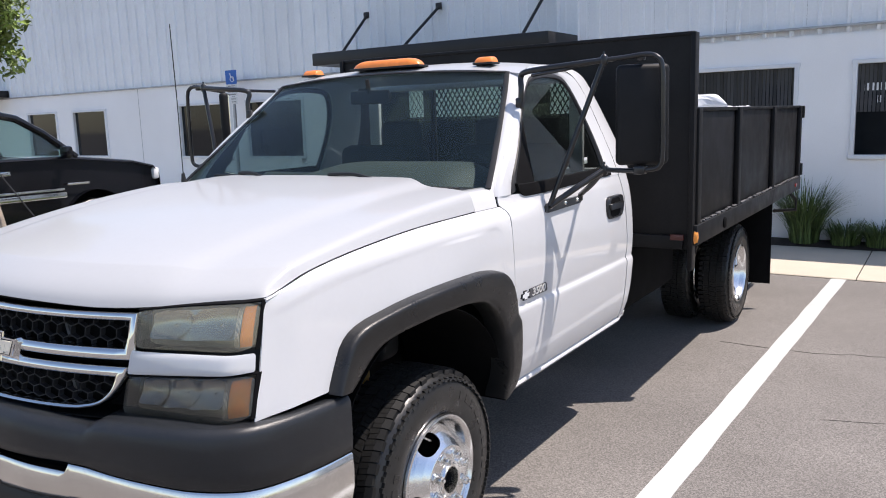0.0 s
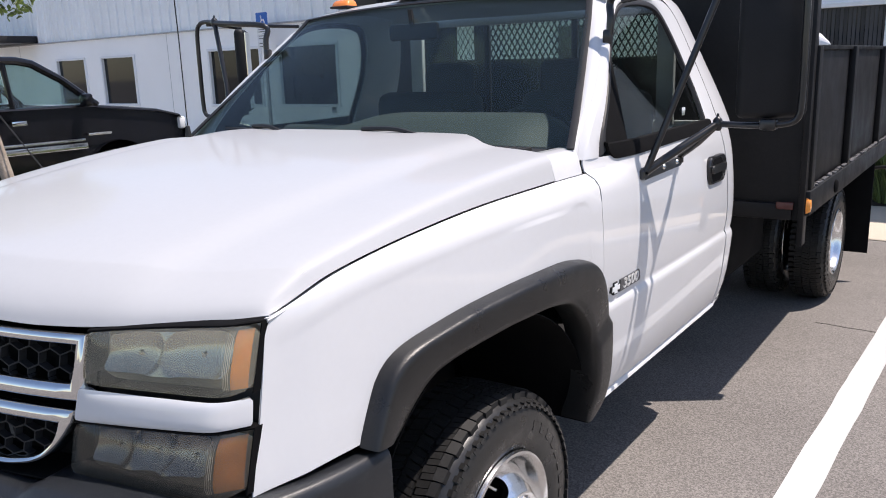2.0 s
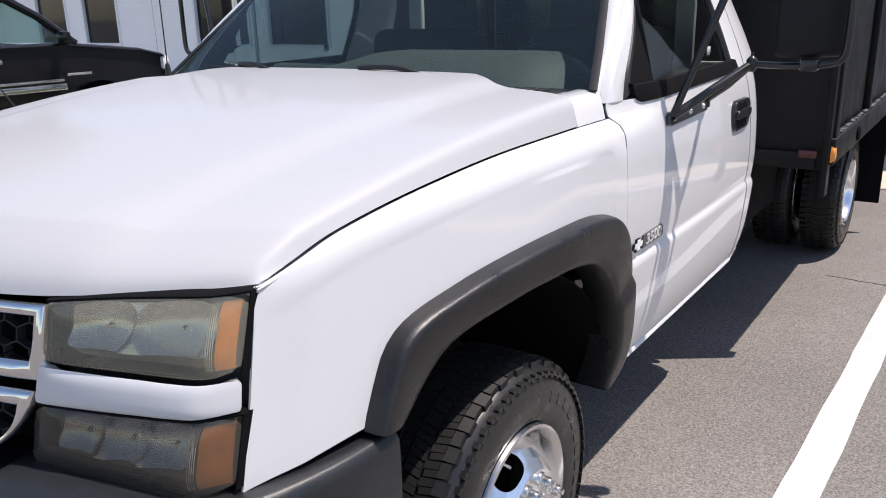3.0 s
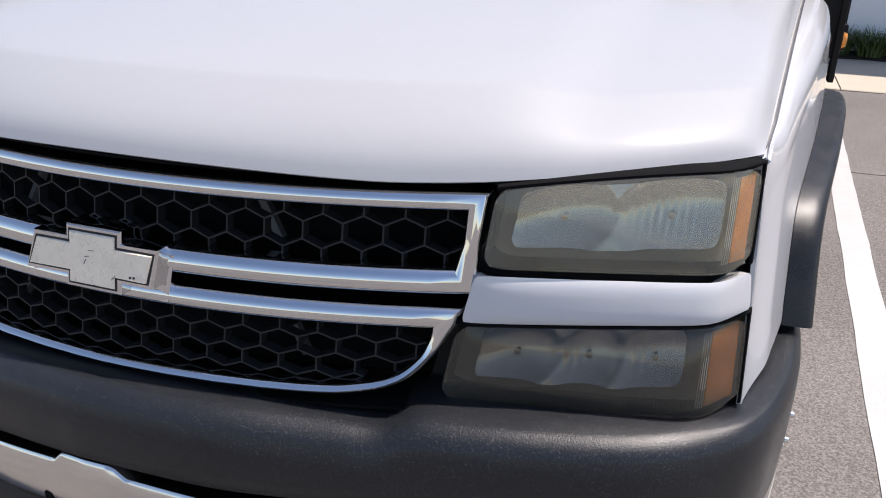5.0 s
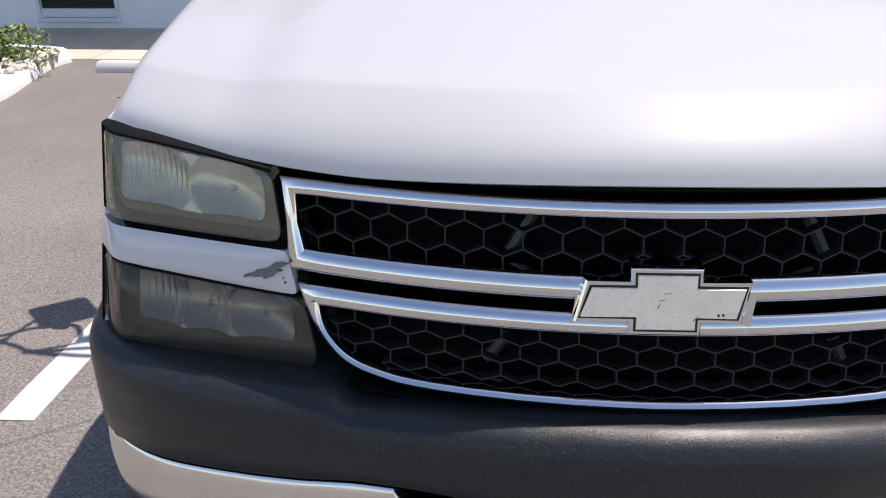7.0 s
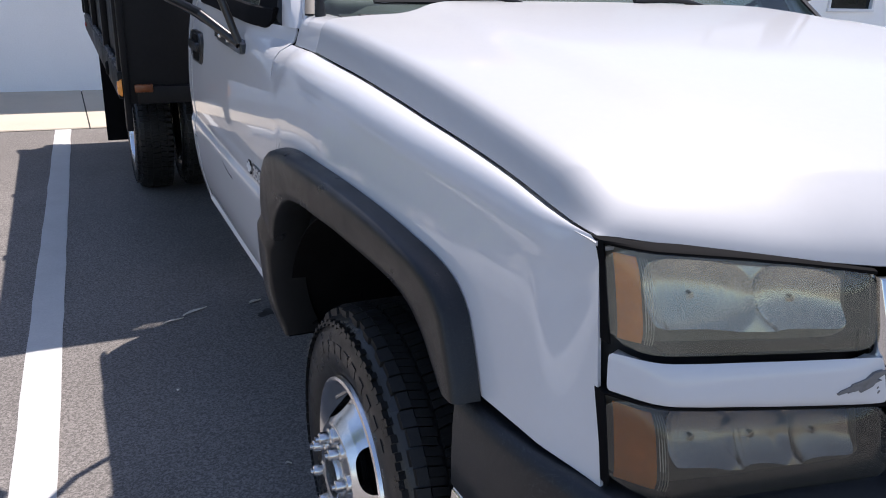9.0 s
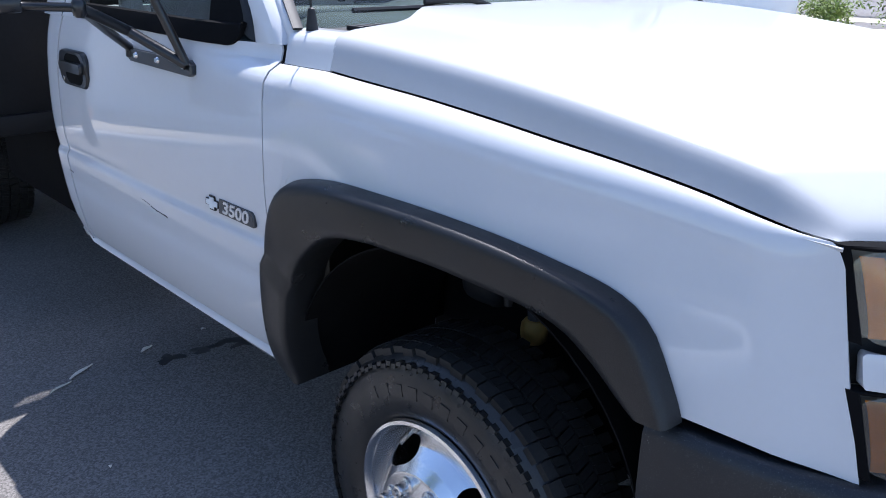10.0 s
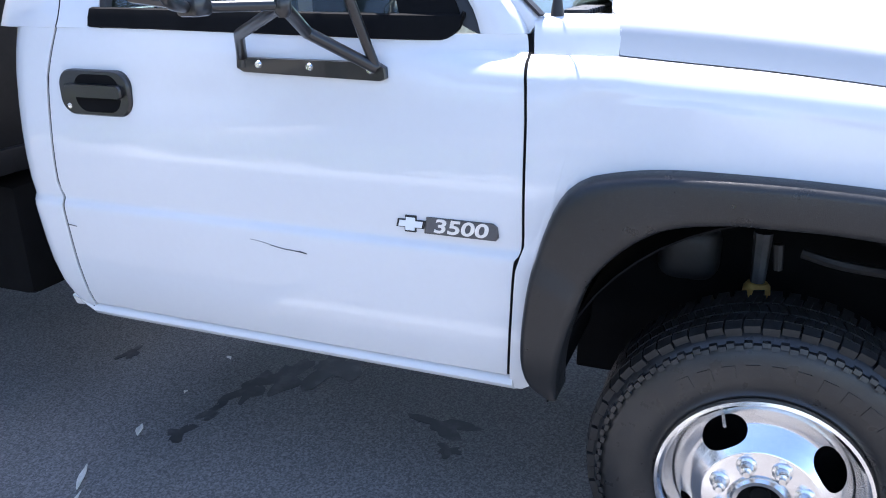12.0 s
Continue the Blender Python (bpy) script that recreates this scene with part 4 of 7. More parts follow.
def make_cab():
    # lower body, both sides
    for s in (-1, 1):
        # door skin
        zs = [0.553, 0.57, 0.60, 0.64, 0.68, 0.72, 0.76, 0.80, 0.83, 0.845, 0.852, 0.858, 0.864, 0.87, 0.876, 0.885, 0.90, 0.93, 0.97, 1.02, 1.07, 1.12, 1.16, 1.2, 1.215, 1.23, 1.245, 1.26, 1.27, 1.28, 1.29, 1.30, 1.312]
        rows = []
        for z in zs:
            y0, y1 = mono(GAP_Y, z) + 0.007, table([(0.50, 1.78), (0.60, 1.786), (0.88, 1.787), (0.91, 1.797), (1.19, 1.771), (1.312, 1.735)], z)
            rows.append([(s * (body_x(lerp(y0, y1, k / 32), z) - 0.002 + 0.004 * math.sin(math.pi * k / 32) * (1 if 0.6 < z < 1.28 else 0.5)), lerp(y0, y1, k / 32), z) for k in range(33)])
        door = part("door", sheet(rows, (s, 0, 0), 0.03), WHITE, truck, "white cab door" if s > 0 else "white cab door with thin scratches", 28)
        make_door_fittings(s, door)
        # dark rubber in the seams round the door
        rows = [[(s * (body_x(mono(GAP_Y, z), z) - 0.006), mono(GAP_Y, z) + d, z) for d in (-0.001, 0.008)] for z in zs]
        part("door_seam", sheet(rows, (s, 0, 0), 0.003), VOID, door)
        rear = [(0.50, 1.783), (0.60, 1.789), (0.88, 1.790), (0.91, 1.800), (1.19, 1.774), (1.312, 1.738)]
        rows = [[(s * (mono(SIDE, z) - 0.005), table(rear, z) + d, z) for d in (-0.004, 0.004)] for z in zs]
        part("door_seam", sheet(rows, (s, 0, 0), 0.003), VOID, door)
        line = [(1.738, 1.312), (1.722, 1.345), (1.700, 1.42), (1.660, 1.54), (1.605, 1.67), (1.545, 1.765), (1.46, 1.822), (1.36, 1.838)]
        part("door_seam", tube(spline([(s * (body_x(rake(y, z), z) + 0.0005), rake(y, z), z) for y, z in line], 5), 0.0020, 6), VOID, door)
        # sill
        rows = []
        for k in range(21):
            y = lerp(0.552, 1.86, k / 20)
            zl = 0.512 + 0.035 * max(0.0, (y - 1.78) / 0.08) ** 2
            rows.append([(s * 0.895, y, zl - 0.012), (s * 0.925, y, zl - 0.007), (s * 0.942, y, zl + 0.004), (s * 0.950, y, zl + 0.016), (s * 0.948, y, zl + 0.026), (s * 0.940, y, 0.546), (s * 0.927, y, 0.556)])
        part("sill", sheet(rows, (s, 0, -0.3), 0.01), WHITE, truck)
        # rear corner of the cab
        rows = []
        for z in [0.53, 0.55, 0.58, 0.62, 0.68, 0.74, 0.80, 0.845, 0.858, 0.866, 0.874, 0.885, 0.92, 0.98, 1.05, 1.12, 1.19, 1.25, 1.312]:
            y0 = table([(0.50, 1.786), (0.60, 1.792), (0.88, 1.793), (0.91, 1.803), (1.19, 1.777), (1.312, 1.741)], z)
            y1 = mono([(0.52, 1.80), (0.56, 1.868), (0.64, 1.915), (0.78, 1.930), (0.87, 1.935), (1.0, 1.935), (1.15, 1.930), (1.312, 1.920)], z)
            row = []
            for k in range(9):
                t = k / 8
                row.append((s * (mono(SIDE, z) - 0.05 * max(0.0, t - 0.55) ** 2 / 0.2), lerp(y0, y1, t), z))
            row.append((s * (mono(SIDE, z) - 0.12), y1 + 0.012, z))
            rows.append(row)
        part("cab_corner", sheet(rows, (s, 0.4, 0), 0.008), WHITE, truck, "", 40)
        # window surround: between the cab outline and the window opening
        n = 64
        outer = resample(spline([(0, rake(y, z), z) for y, z in ((0.543, 1.312), (0.562, 1.362), (0.62, 1.445), (0.80, 1.638), (0.955, 1.780), (1.06, 1.838), (1.22, 1.862), (1.42, 1.866), (1.58, 1.852), (1.675, 1.805), (1.755, 1.70),
                                 (1.85, 1.53), (1.950, 1.312))], 6), n)
        inner = resample(spline([(0, rake(y, z), z) for y, z in ((0.640, 1.312), (0.655, 1.385), (0.76, 1.55), (0.88, 1.70), (0.96, 1.772), (1.06, 1.806), (1.20, 1.818), (1.34, 1.810), (1.42, 1.772), (1.50, 1.655),
                                 (1.565, 1.50), (1.61, 1.312))], 6), n)
        rows = []
        for a, b in zip(outer, inner):
            row = []
            for k, dx in ((0.0, -0.022), (0.06, -0.008), (0.16, 0.0), (0.5, 0.002), (0.85, 0.0), (1.0, -0.008), (1.0, -0.03)):
                y, z = lerp(a.y, b.y, k), lerp(a.z, b.z, k)
                xx = body_x(y, z) + dx - 0.025 * max(0.0, (z - 1.80) / 0.066) ** 2
                row.append((s * xx, y, z))
            rows.append(row)
        ws = part("window_surround", sheet(rows, (s, 0, 0.2), 0.005), WHITE, truck, "", 35)
        # black seal round the glass
        trim_in = [(0, lerp(p.y, 1.20, 0.075), lerp(p.z, 1.53, 0.085)) for p in inner]
        rows = []
        for a, b in zip(inner, trim_in):
            row = []
            for k, dx in ((0.0, -0.006), (0.3, 0.001), (0.8, 0.0), (1.0, -0.012)):
                y, z = lerp(a.y, b[1], k), lerp(a.z, b[2], k)
                row.append((s * (body_x(y, z) - 0.004 + dx), y, max(z, 1.312)))
            rows.append(row)
        part("window_seal", sheet(rows, (s, 0, 0), 0.008), BLACK, ws, "black rubber window seal")
        rows = []
        for k in range(41):
            y = lerp(0.670, 1.632, (k / 40) ** 1.3)
            lift = 0.055 * (1 - math.sqrt(max(0.0, 1 - (max(0.0, 0.725 - y) / 0.055) ** 2)))
            zb = 1.297 + 0.017 * (y - 0.67) / 0.96 + lift
            zt = 1.350 + 0.010 * (y - 0.67) / 0.96
            rows.append([(s * (body_x(y, z) + dx), y, z) for z, dx in ((zb, -0.004), (zb + 0.003, 0.005), (lerp(zb, zt, 0.5), 0.007), (zt - 0.003, 0.005), (zt, -0.006))])
        part("belt_seal", sheet(rows, (s, 0, 0), 0.006), VOID, ws)
        # front corner of the seal where the glass starts
        tri = [(rake(y, z), z) for y, z in ((0.648, 1.345), (0.80, 1.345), (0.83, 1.62), (0.79, 1.59), (0.70, 1.45))]
        part("quarter_seal", prism(tri, lambda a, b, d: Vector((s * (body_x(a, b) - 0.006 + d), a, b)), 0.0, -0.01), VOID, ws)
        # glass
        rows = []
        for k in range(n):
            t = inner[k]
            rows.append([(s * (body_x(t.y, lerp(t.z, 1.312, q)) - 0.020), lerp(t.y, lerp(0.66, 1.58, k / (n - 1)), q), lerp(t.z, 1.312, q)) for q in (0.0, 0.3, 0.65, 1.0)])
        g = part("side_glass", sheet(rows, (s, 0, 0), 0.003), TINT, ws, "dark tinted side glass")
        g.visible_shadow = False
        part("window_sticker", rbox((0, 0, 0), (0.0015, 0.035, 0.03), 0.0, m=pose(s * 0.908, 1.44, 1.40, 0, 0, 0)), LABEL, ws, "small white sticker")
        # windscreen pillar
        wsl = resample([(s * 0.884, 0.528, 1.345), (s * 0.850, 0.635, 1.435), (s * 0.795, 0.790, 1.565), (s * 0.722, 0.990, 1.735), (s * 0.688, 1.075, 1.818)], 20)
        po = [p for p in outer if p.y <= 1.19]
        po = resample([(s * (body_x(p.y, p.z) - 0.022 - 0.025 * max(0.0, (p.z - 1.80) / 0.066) ** 2), p.y, p.z) for p in po], 20)
        rows = [[tuple(a.lerp(b, k) + Vector((s * 0.5, -0.5, 0.3)).normalized() * 0.006 * math.sin(math.pi * k)) for k in (0, 0.2, 0.4, 0.6, 0.8, 1.0)] for a, b in zip(po, wsl)]
        part("windscreen_pillar", sheet(rows, (s, -1, 0.5), 0.008), WHITE, truck, "", 50)
        rows = [[tuple(p + Vector((s * dx, dy, 0.004))) for dx, dy in ((0.010, -0.006), (-0.002, -0.012), (-0.014, -0.010))] for p in wsl]
        part("windscreen_seal", sheet(rows, (0, -1, 0.5), 0.006), BLACK, truck, "weathered black windscreen seal")
    # roof
    rows = []
    for i in range(25):
        t = i / 24
        row = []
        for j in range(33):
            u = lerp(-1, 1, j / 32)
            yf = 1.030 + 0.050 * u * u
            yb = 1.80 - 0.05 * u * u
            y = lerp(yf, yb, t)
            side = table([(1.05, 1.800), (1.10, 1.818), (1.185, 1.840), (1.35, 1.862), (1.55, 1.866), (1.70, 1.852), (1.795, 1.805), (1.85, 1.76)], y)
            xe = mono(SIDE, side) - 0.022 - 0.025 * max(0.0, (side - 1.80) / 0.066) ** 2
            crown = table([(1.03, 1.848), (1.10, 1.866), (1.16, 1.879), (1.32, 1.896), (1.55, 1.896), (1.70, 1.872), (1.80, 1.835)], y)
            z = lerp(crown, side, abs(u) ** 3.2)
            row.append((u * xe, y, z))
        rows.append(row)
    part("roof", sheet(rows, (0, 0, 1), 0.012), WHITE_TONED, truck, "white cab roof", 50)
    # windscreen
    rows = []
    for i in range(15):
        t = i / 14
        row = []
        for j in range(25):
            u = lerp(-1, 1, j / 24)
            xw = lerp(0.884, 0.688, t)
            y = lerp(0.475 + 0.050 * u * u, 1.030 + 0.045 * u * u, t)
            z = lerp(1.335, 1.848 - 0.028 * u * u, t) + 0.012 * math.sin(math.pi * t)
            row.append((u * xw, y, z))
        rows.append(row)
    g = part("windscreen", sheet(rows, (0, -1, 0.5), 0.005), GLASS, truck, "dusty clear windscreen")
    g.visible_shadow = False
    part("header_seal", sheet([[tuple(Vector(rows[-1][j]) + Vector((0, -0.008, 0.004))) for j in range(25)], [tuple(Vector(rows[-1][j]) * 0.80 + Vector(rows[-2][j]) * 0.20 + Vector((0, -0.008, 0.004))) for j in range(25)]], (0, -1, 0.5), 0.005), BLACK, truck)
    # cowl with vents
    rows = []
    for i in range(5):
        rows.append([(x, lerp(hood_rear(x) - 0.03, 0.50 + 0.055 * (x / 0.83) ** 2, i / 4), lerp(1.325, 1.350, i / 4) - 0.02 * max(0, abs(x) - 0.6)) for x in np.linspace(-0.80, 0.80, 25)])
    cowl = part("cowl", sheet(rows, (0, 0, 1), 0.008), BLACK, truck, "black vented cowl below the windscreen")
    for s in (-1, 1):
        for k in range(7):
            x = 0.60 + k * 0.026
            part("cowl_slat", rbox((s * x, 0.475 + 0.02 * (x - 0.6), 1.345), (0.012, 0.055, 0.012), 0.003), BLACK, cowl)
    for s in (-1, 1):
        rows = []
        y0 = 0.357
        for k in range(9):
            row = [(s * (u * hood_edge(y0) + 0.001), lerp(y0, lerp(0.553, 0.526, (u - 0.905) / 0.095), k / 8), mono(EDGE_Z, y0) + (mono(CROWN, y0 - nose(u * 0.845)) - mono(EDGE_Z, y0)) * mono(ACROSS, u) - 0.002)
                   for u in (1.0, 0.996, 0.99, 0.983, 0.975, 0.966, 0.957, 0.946, 0.93, 0.905)]
            rows.append(row + [(s * 0.79, lerp(y0, 0.553, k / 8), 1.322)])
        part("cowl_side", sheet(rows, (s, 0, 1), 0.006), WHITE, truck, "", 50)
    # wipers
    for x0, y0, x1, y1, z1 in ((0.40, 0.50, -0.17, 0.512, 1.385), (-0.25, 0.50, -0.70, 0.56, 1.39)):
        bm = tube(spline([(x0, y0 - 0.01, 1.360), (lerp(x0, x1, 0.25), y0 - 0.01, 1.396), (lerp(x0, x1, 0.55), lerp(y0, y1, 0.5), 1.394)], 5), 0.008, 8)
        w = part("wiper", bm, BLACK, truck, "black wiper arm")
        part("wiper_blade", tube([(lerp(x0, x1, 0.05), y0 + 0.0, 1.380), (lerp(x0, x1, 0.5), lerp(y0, y1, 0.5), 1.381), (x1, y1, z1 - 0.012)], 0.007, 6), BLACK, w)
    # back panel with a rear window opening
    bm = bmesh.new()
    for c, sz in (((0, 1.93, 0.93), (1.76, 0.03, 0.80)), ((0, 1.83, 1.815), (1.36, 0.03, 0.05)), ((-0.68, 1.87, 1.55), (0.08, 0.03, 0.48)), ((0.68, 1.87, 1.55), (0.08, 0.03, 0.48))):
        rbox(c, sz, 0.008, bm)
    part("cab_back", bm, WHITE, truck)
    for x in (-0.24, 0.24):
        part("rear_window_bar", rbox((x, 1.87, 1.56), (0.03, 0.02, 0.48), 0.004), BLACK, truck)
    g = part("rear_glass", rbox((0, 1.88, 1.56), (1.42, 0.004, 0.46), 0.0), CLEAR, truck)
    g.visible_shadow = False
    # floor and interior
    part("cab_floor", rbox((0, 1.26, 0.60), (1.76, 1.3, 0.05), 0.01), BLACK, truck)
    part("firewall", rbox((0, 0.50, 0.93), (1.7, 0.03, 0.72), 0.01), BLACK, truck)
    rows = []
    for i in range(9):
        t = i / 8
        wide = mono([(0.0, 0.66), (0.12, 0.745), (0.35, 0.79), (1.0, 0.80)], t) / 0.82
        rows.append([(x * wide, lerp(0.535 + 0.05 * (x / 0.8) ** 2, 0.95, t), mono([(0.0, 1.33), (0.3, 1.39), (0.6, 1.425), (0.9, 1.428), (1.0, 1.39)], t) - 0.16 * (max(0.0, abs(x) - 0.58) / 0.24) ** 2 * min(1.0, t * 3) - 0.075 * mono([(-0.9, 1.0), (-0.45, 1.0), (-0.25, 0.55), (-0.02, 0.0), (0.9, 0.0)], x) * min(1.0, t * 2)) for x in np.linspace(-0.82, 0.82, 25)])
    part("dashboard", sheet(rows, (0, 0, 1), 0.05), DASH, truck, "grey green dashboard top")
    part("dash_front", rbox((0, 0.92, 1.18), (1.46, 0.09, 0.38), 0.04, seg=4), DASH, truck)
    for x in (-0.42, 0.42):
        seat = part("seat", rbox((x, 1.30, 0.86), (0.62, 0.52, 0.20), 0.06, seg=3), SEAT, truck, "charcoal cloth seat")
        part("backrest", rbox((x, 1.60, 1.20), (0.60, 0.14, 0.56), 0.06, seg=3), SEAT, seat)
        part("headrest", rbox((x * 0.76, 1.64, 1.525), (0.27, 0.10, 0.18), 0.05, seg=4), SEAT, seat)
    wheel_c, tilt = Vector((0.42, 1.08, 1.27)), pose(0, 0, 0, 62, 0, 0)
    rim = [wheel_c + tilt @ Vector((0.19 * math.cos(a), 0.19 * math.sin(a), 0)) for a in (2 * math.pi * k / 32 for k in range(32))]
    sw = part("steering_wheel", tube(rim, 0.014, 8, closed=True), SEAT, truck, "dark steering wheel")
    bm = bmesh.new()
    for a in (20, 160, 270):
        tube([wheel_c, wheel_c + tilt @ Vector((0.19 * math.cos(radians(a)), 0.19 * math.sin(radians(a)), 0))], 0.016, 6, bm)
    part("spoke", bm, SEAT, sw)
    part("interior_mirror", rbox((-0.02, 0.97, 1.735), (0.24, 0.025, 0.065), 0.012), BLACK, truck, "interior rear-view mirror")
    part("mirror_mount", tube([(-0.02, 0.96, 1.75), (-0.02, 0.95, 1.82)], 0.01, 6), BLACK, truck)
    part("steering_column_cover", rbox((0.42, 0.93, 1.19), (0.12, 0.18, 0.12), 0.03), SEAT, truck)
    # whip antenna
    an = part("antenna", lathe([(0.0, 0.05), (0.008, 0.045), (0.014, 0.0), (0.0, -0.01)], lambda u, v, h: Vector((-0.862 + u, 0.495 + v, 1.345 + h)), 12), BLACK, truck, "thin black whip antenna")
    part("antenna_whip", tube([(-0.862, 0.495, 1.36), (-0.868, 0.50, 1.75), (-0.876, 0.50, 2.12)], 0.0026, 6), BLACK, an)


def make_door_fittings(s, door):
    sx = lambda z: mono(SIDE, z)
    # handle, with a flat near-black plate painted in for its shaded recess
    put = lambda a, b, d: Vector((s * (sx(1.160) + d), 1.616 + a, 1.160 + b))
    h = part("door_handle", prism(rounded(0.222, 0.112, 0.042, 8), put, 0.012, -0.01, chamfer=0.005), TUBE, door, "black plastic door handle")
    part("handle_cup", prism(rounded(0.140, 0.092, 0.036, 8), lambda a, b, d: put(a - 0.012, b, d), 0.0128, 0.004), VOID, h)
    part("handle_grip", prism(rounded(0.178, 0.032, 0.012), lambda a, b, d: put(a - 0.006, b + 0.006, d), 0.024, 0.010, chamfer=0.004), TUBE, h)
    part("lock", lathe([(0.0, 0.004), (0.007, 0.003), (0.008, -0.004), (0.0, -0.004)], lambda u, v, k: put(0.082 + u, -0.034 + v, 0.010 + k), 14), STEEL, h)
    # model badge
    bx = sx(0.915) + 0.001
    y_a, y_b = 0.574, 0.810
    # letters run from the left of a viewer who faces the door
    def bput(a, b, d):
        return Vector((s * (bx + d), (y_a + a) if s > 0 else (y_b - a), 0.912 + b))
    bw = y_b - y_a
    plate = [(0.066, -0.019), (bw - 0.006, -0.019), (bw, -0.012), (bw - 0.003, 0.012), (bw - 0.012, 0.019), (0.072, 0.019)]
    bd = part("model_badge", prism(plate, bput, 0.004, -0.004, chamfer=0.0012), BADGE_EDGE, door, "silver model number badge on dark ground")
    part("badge_ground", prism([(lerp(0.15, a, 0.95), b * 0.80) for a, b in plate], bput, 0.0046, 0.001), GREY_METAL, bd)
    o = [(0.0, -0.009), (0.020, -0.009), (0.020, -0.019), (0.046, -0.019), (0.046, -0.009), (0.066, -0.009), (0.070, 0.009), (0.048, 0.009), (0.048, 0.019), (0.022, 0.019), (0.022, 0.009), (0.004, 0.009)]
    part("badge_emblem_edge", prism(o, bput, 0.004, -0.004), BLACK, bd)
    part("badge_emblem", prism([(lerp(0.034, a, 0.84), b * 0.78) for a, b in o], bput, 0.0055, 0.0), LABEL, bd)
    cu = bpy.data.curves.new("digits", "FONT")
    cu.body, cu.size, cu.extrude, cu.align_x, cu.align_y = "3500", 0.043, 0.0012, "CENTER", "CENTER"
    cu.shear, cu.offset = 0.15, 0.0009
    tmp = bpy.data.objects.new("digits", cu)
    scene.collection.objects.link(tmp)
    me = bpy.data.meshes.new_from_object(tmp.evaluated_get(bpy.context.evaluated_depsgraph_get()))
    bpy.data.objects.remove(tmp)
    bm = bmesh.new()
    bm.from_mesh(me)
    for v in bm.verts:
        v.co = bput(0.150 + v.co.x * 1.45, v.co.y, 0.0055 + v.co.z)
    bmesh.ops.recalc_face_normals(bm, faces=bm.faces[:])
    part("badge_digits", bm, DIGITS, bd, "raised silver digits 3500", smooth=False)
    if s < 0:
        def scratch(pts, r):
            part("scratch", tube(spline([(s * (sx(z) + 0.0026), y, z) for y, z in pts], 3), r, 5), SCRATCH, door, "thin dark scratch")
        scratch([(1.045, 0.808), (1.075, 0.812), (1.11, 0.814), (1.145, 0.820)], 0.0011)
        scratch([(1.045, 0.808), (1.055, 0.811), (1.066, 0.813)], 0.0011)
        scratch([(1.15, 0.822), (1.18, 0.827), (1.20, 0.829)], 0.0006)
        scratch([(1.755, 0.800), (1.77, 0.802), (1.785, 0.803)], 0.0012)


for side in (-1, 1):
    make_fender(side)
    make_flare(side)
    make_wheel_well(side)
    trim_bar = make_lamps(side)
    if side < 0:
        make_chip(trim_bar)
make_grille()
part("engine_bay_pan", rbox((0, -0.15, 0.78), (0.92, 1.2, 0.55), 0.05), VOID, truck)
make_bumper()
make_cab()


def make_roof_lamps():
    def lamp(x, y, z, w, d, h, nm):
        rows = []
        pts = []
        bm = bmesh.new()
        n, m = 20, 8
        grid = []
        for i in range(m + 1):
            t = i / m
            k = math.cos(t * math.pi / 2) ** 0.6 if t < 1 else 0.0
            grid.append([bm.verts.new((x + math.copysign(abs(math.cos(a)) ** 0.25, math.cos(a)) * w / 2 * (1 - 0.10 * t) * (0.55 + 0.45 * k if i < m else 0.5),
                                       y + math.copysign(abs(math.sin(a)) ** 0.7, math.sin(a)) * d / 2 * (0.2 + 0.8 * k if i < m else 0.15) + 0.01 * t,
                                       z + h * math.sin(t * math.pi / 2))) for a in (2 * math.pi * k2 / n for k2 in range(n))])
        for a, b in zip(grid, grid[1:]):
            for k in range(n):
                bm.faces.new((a[k], a[(k + 1) % n], b[(k + 1) % n], b[k]))
        bm.faces.new(grid[-1])
        bm.faces.new(grid[0][::-1])
        bmesh.ops.recalc_face_normals(bm, faces=bm.faces[:])
        ob = part(nm, bm, LAMP_ORANGE, truck, "faded orange roof marker lamp", 60)
        part("lamp_base", rbox((x, y, z + 0.001), (w * 1.02, d * 1.02, 0.010), 0.004), BLACK, ob)
    lamp(0.535, 1.145, 1.868, 0.105, 0.075, 0.032, "roof_marker_lamp")
    lamp(-0.535, 1.145, 1.868, 0.105, 0.075, 0.032, "roof_marker_lamp")
    lamp(0.0, 1.10, 1.878, 0.42, 0.085, 0.042, "roof_marker_bar")


make_roof_lamps()


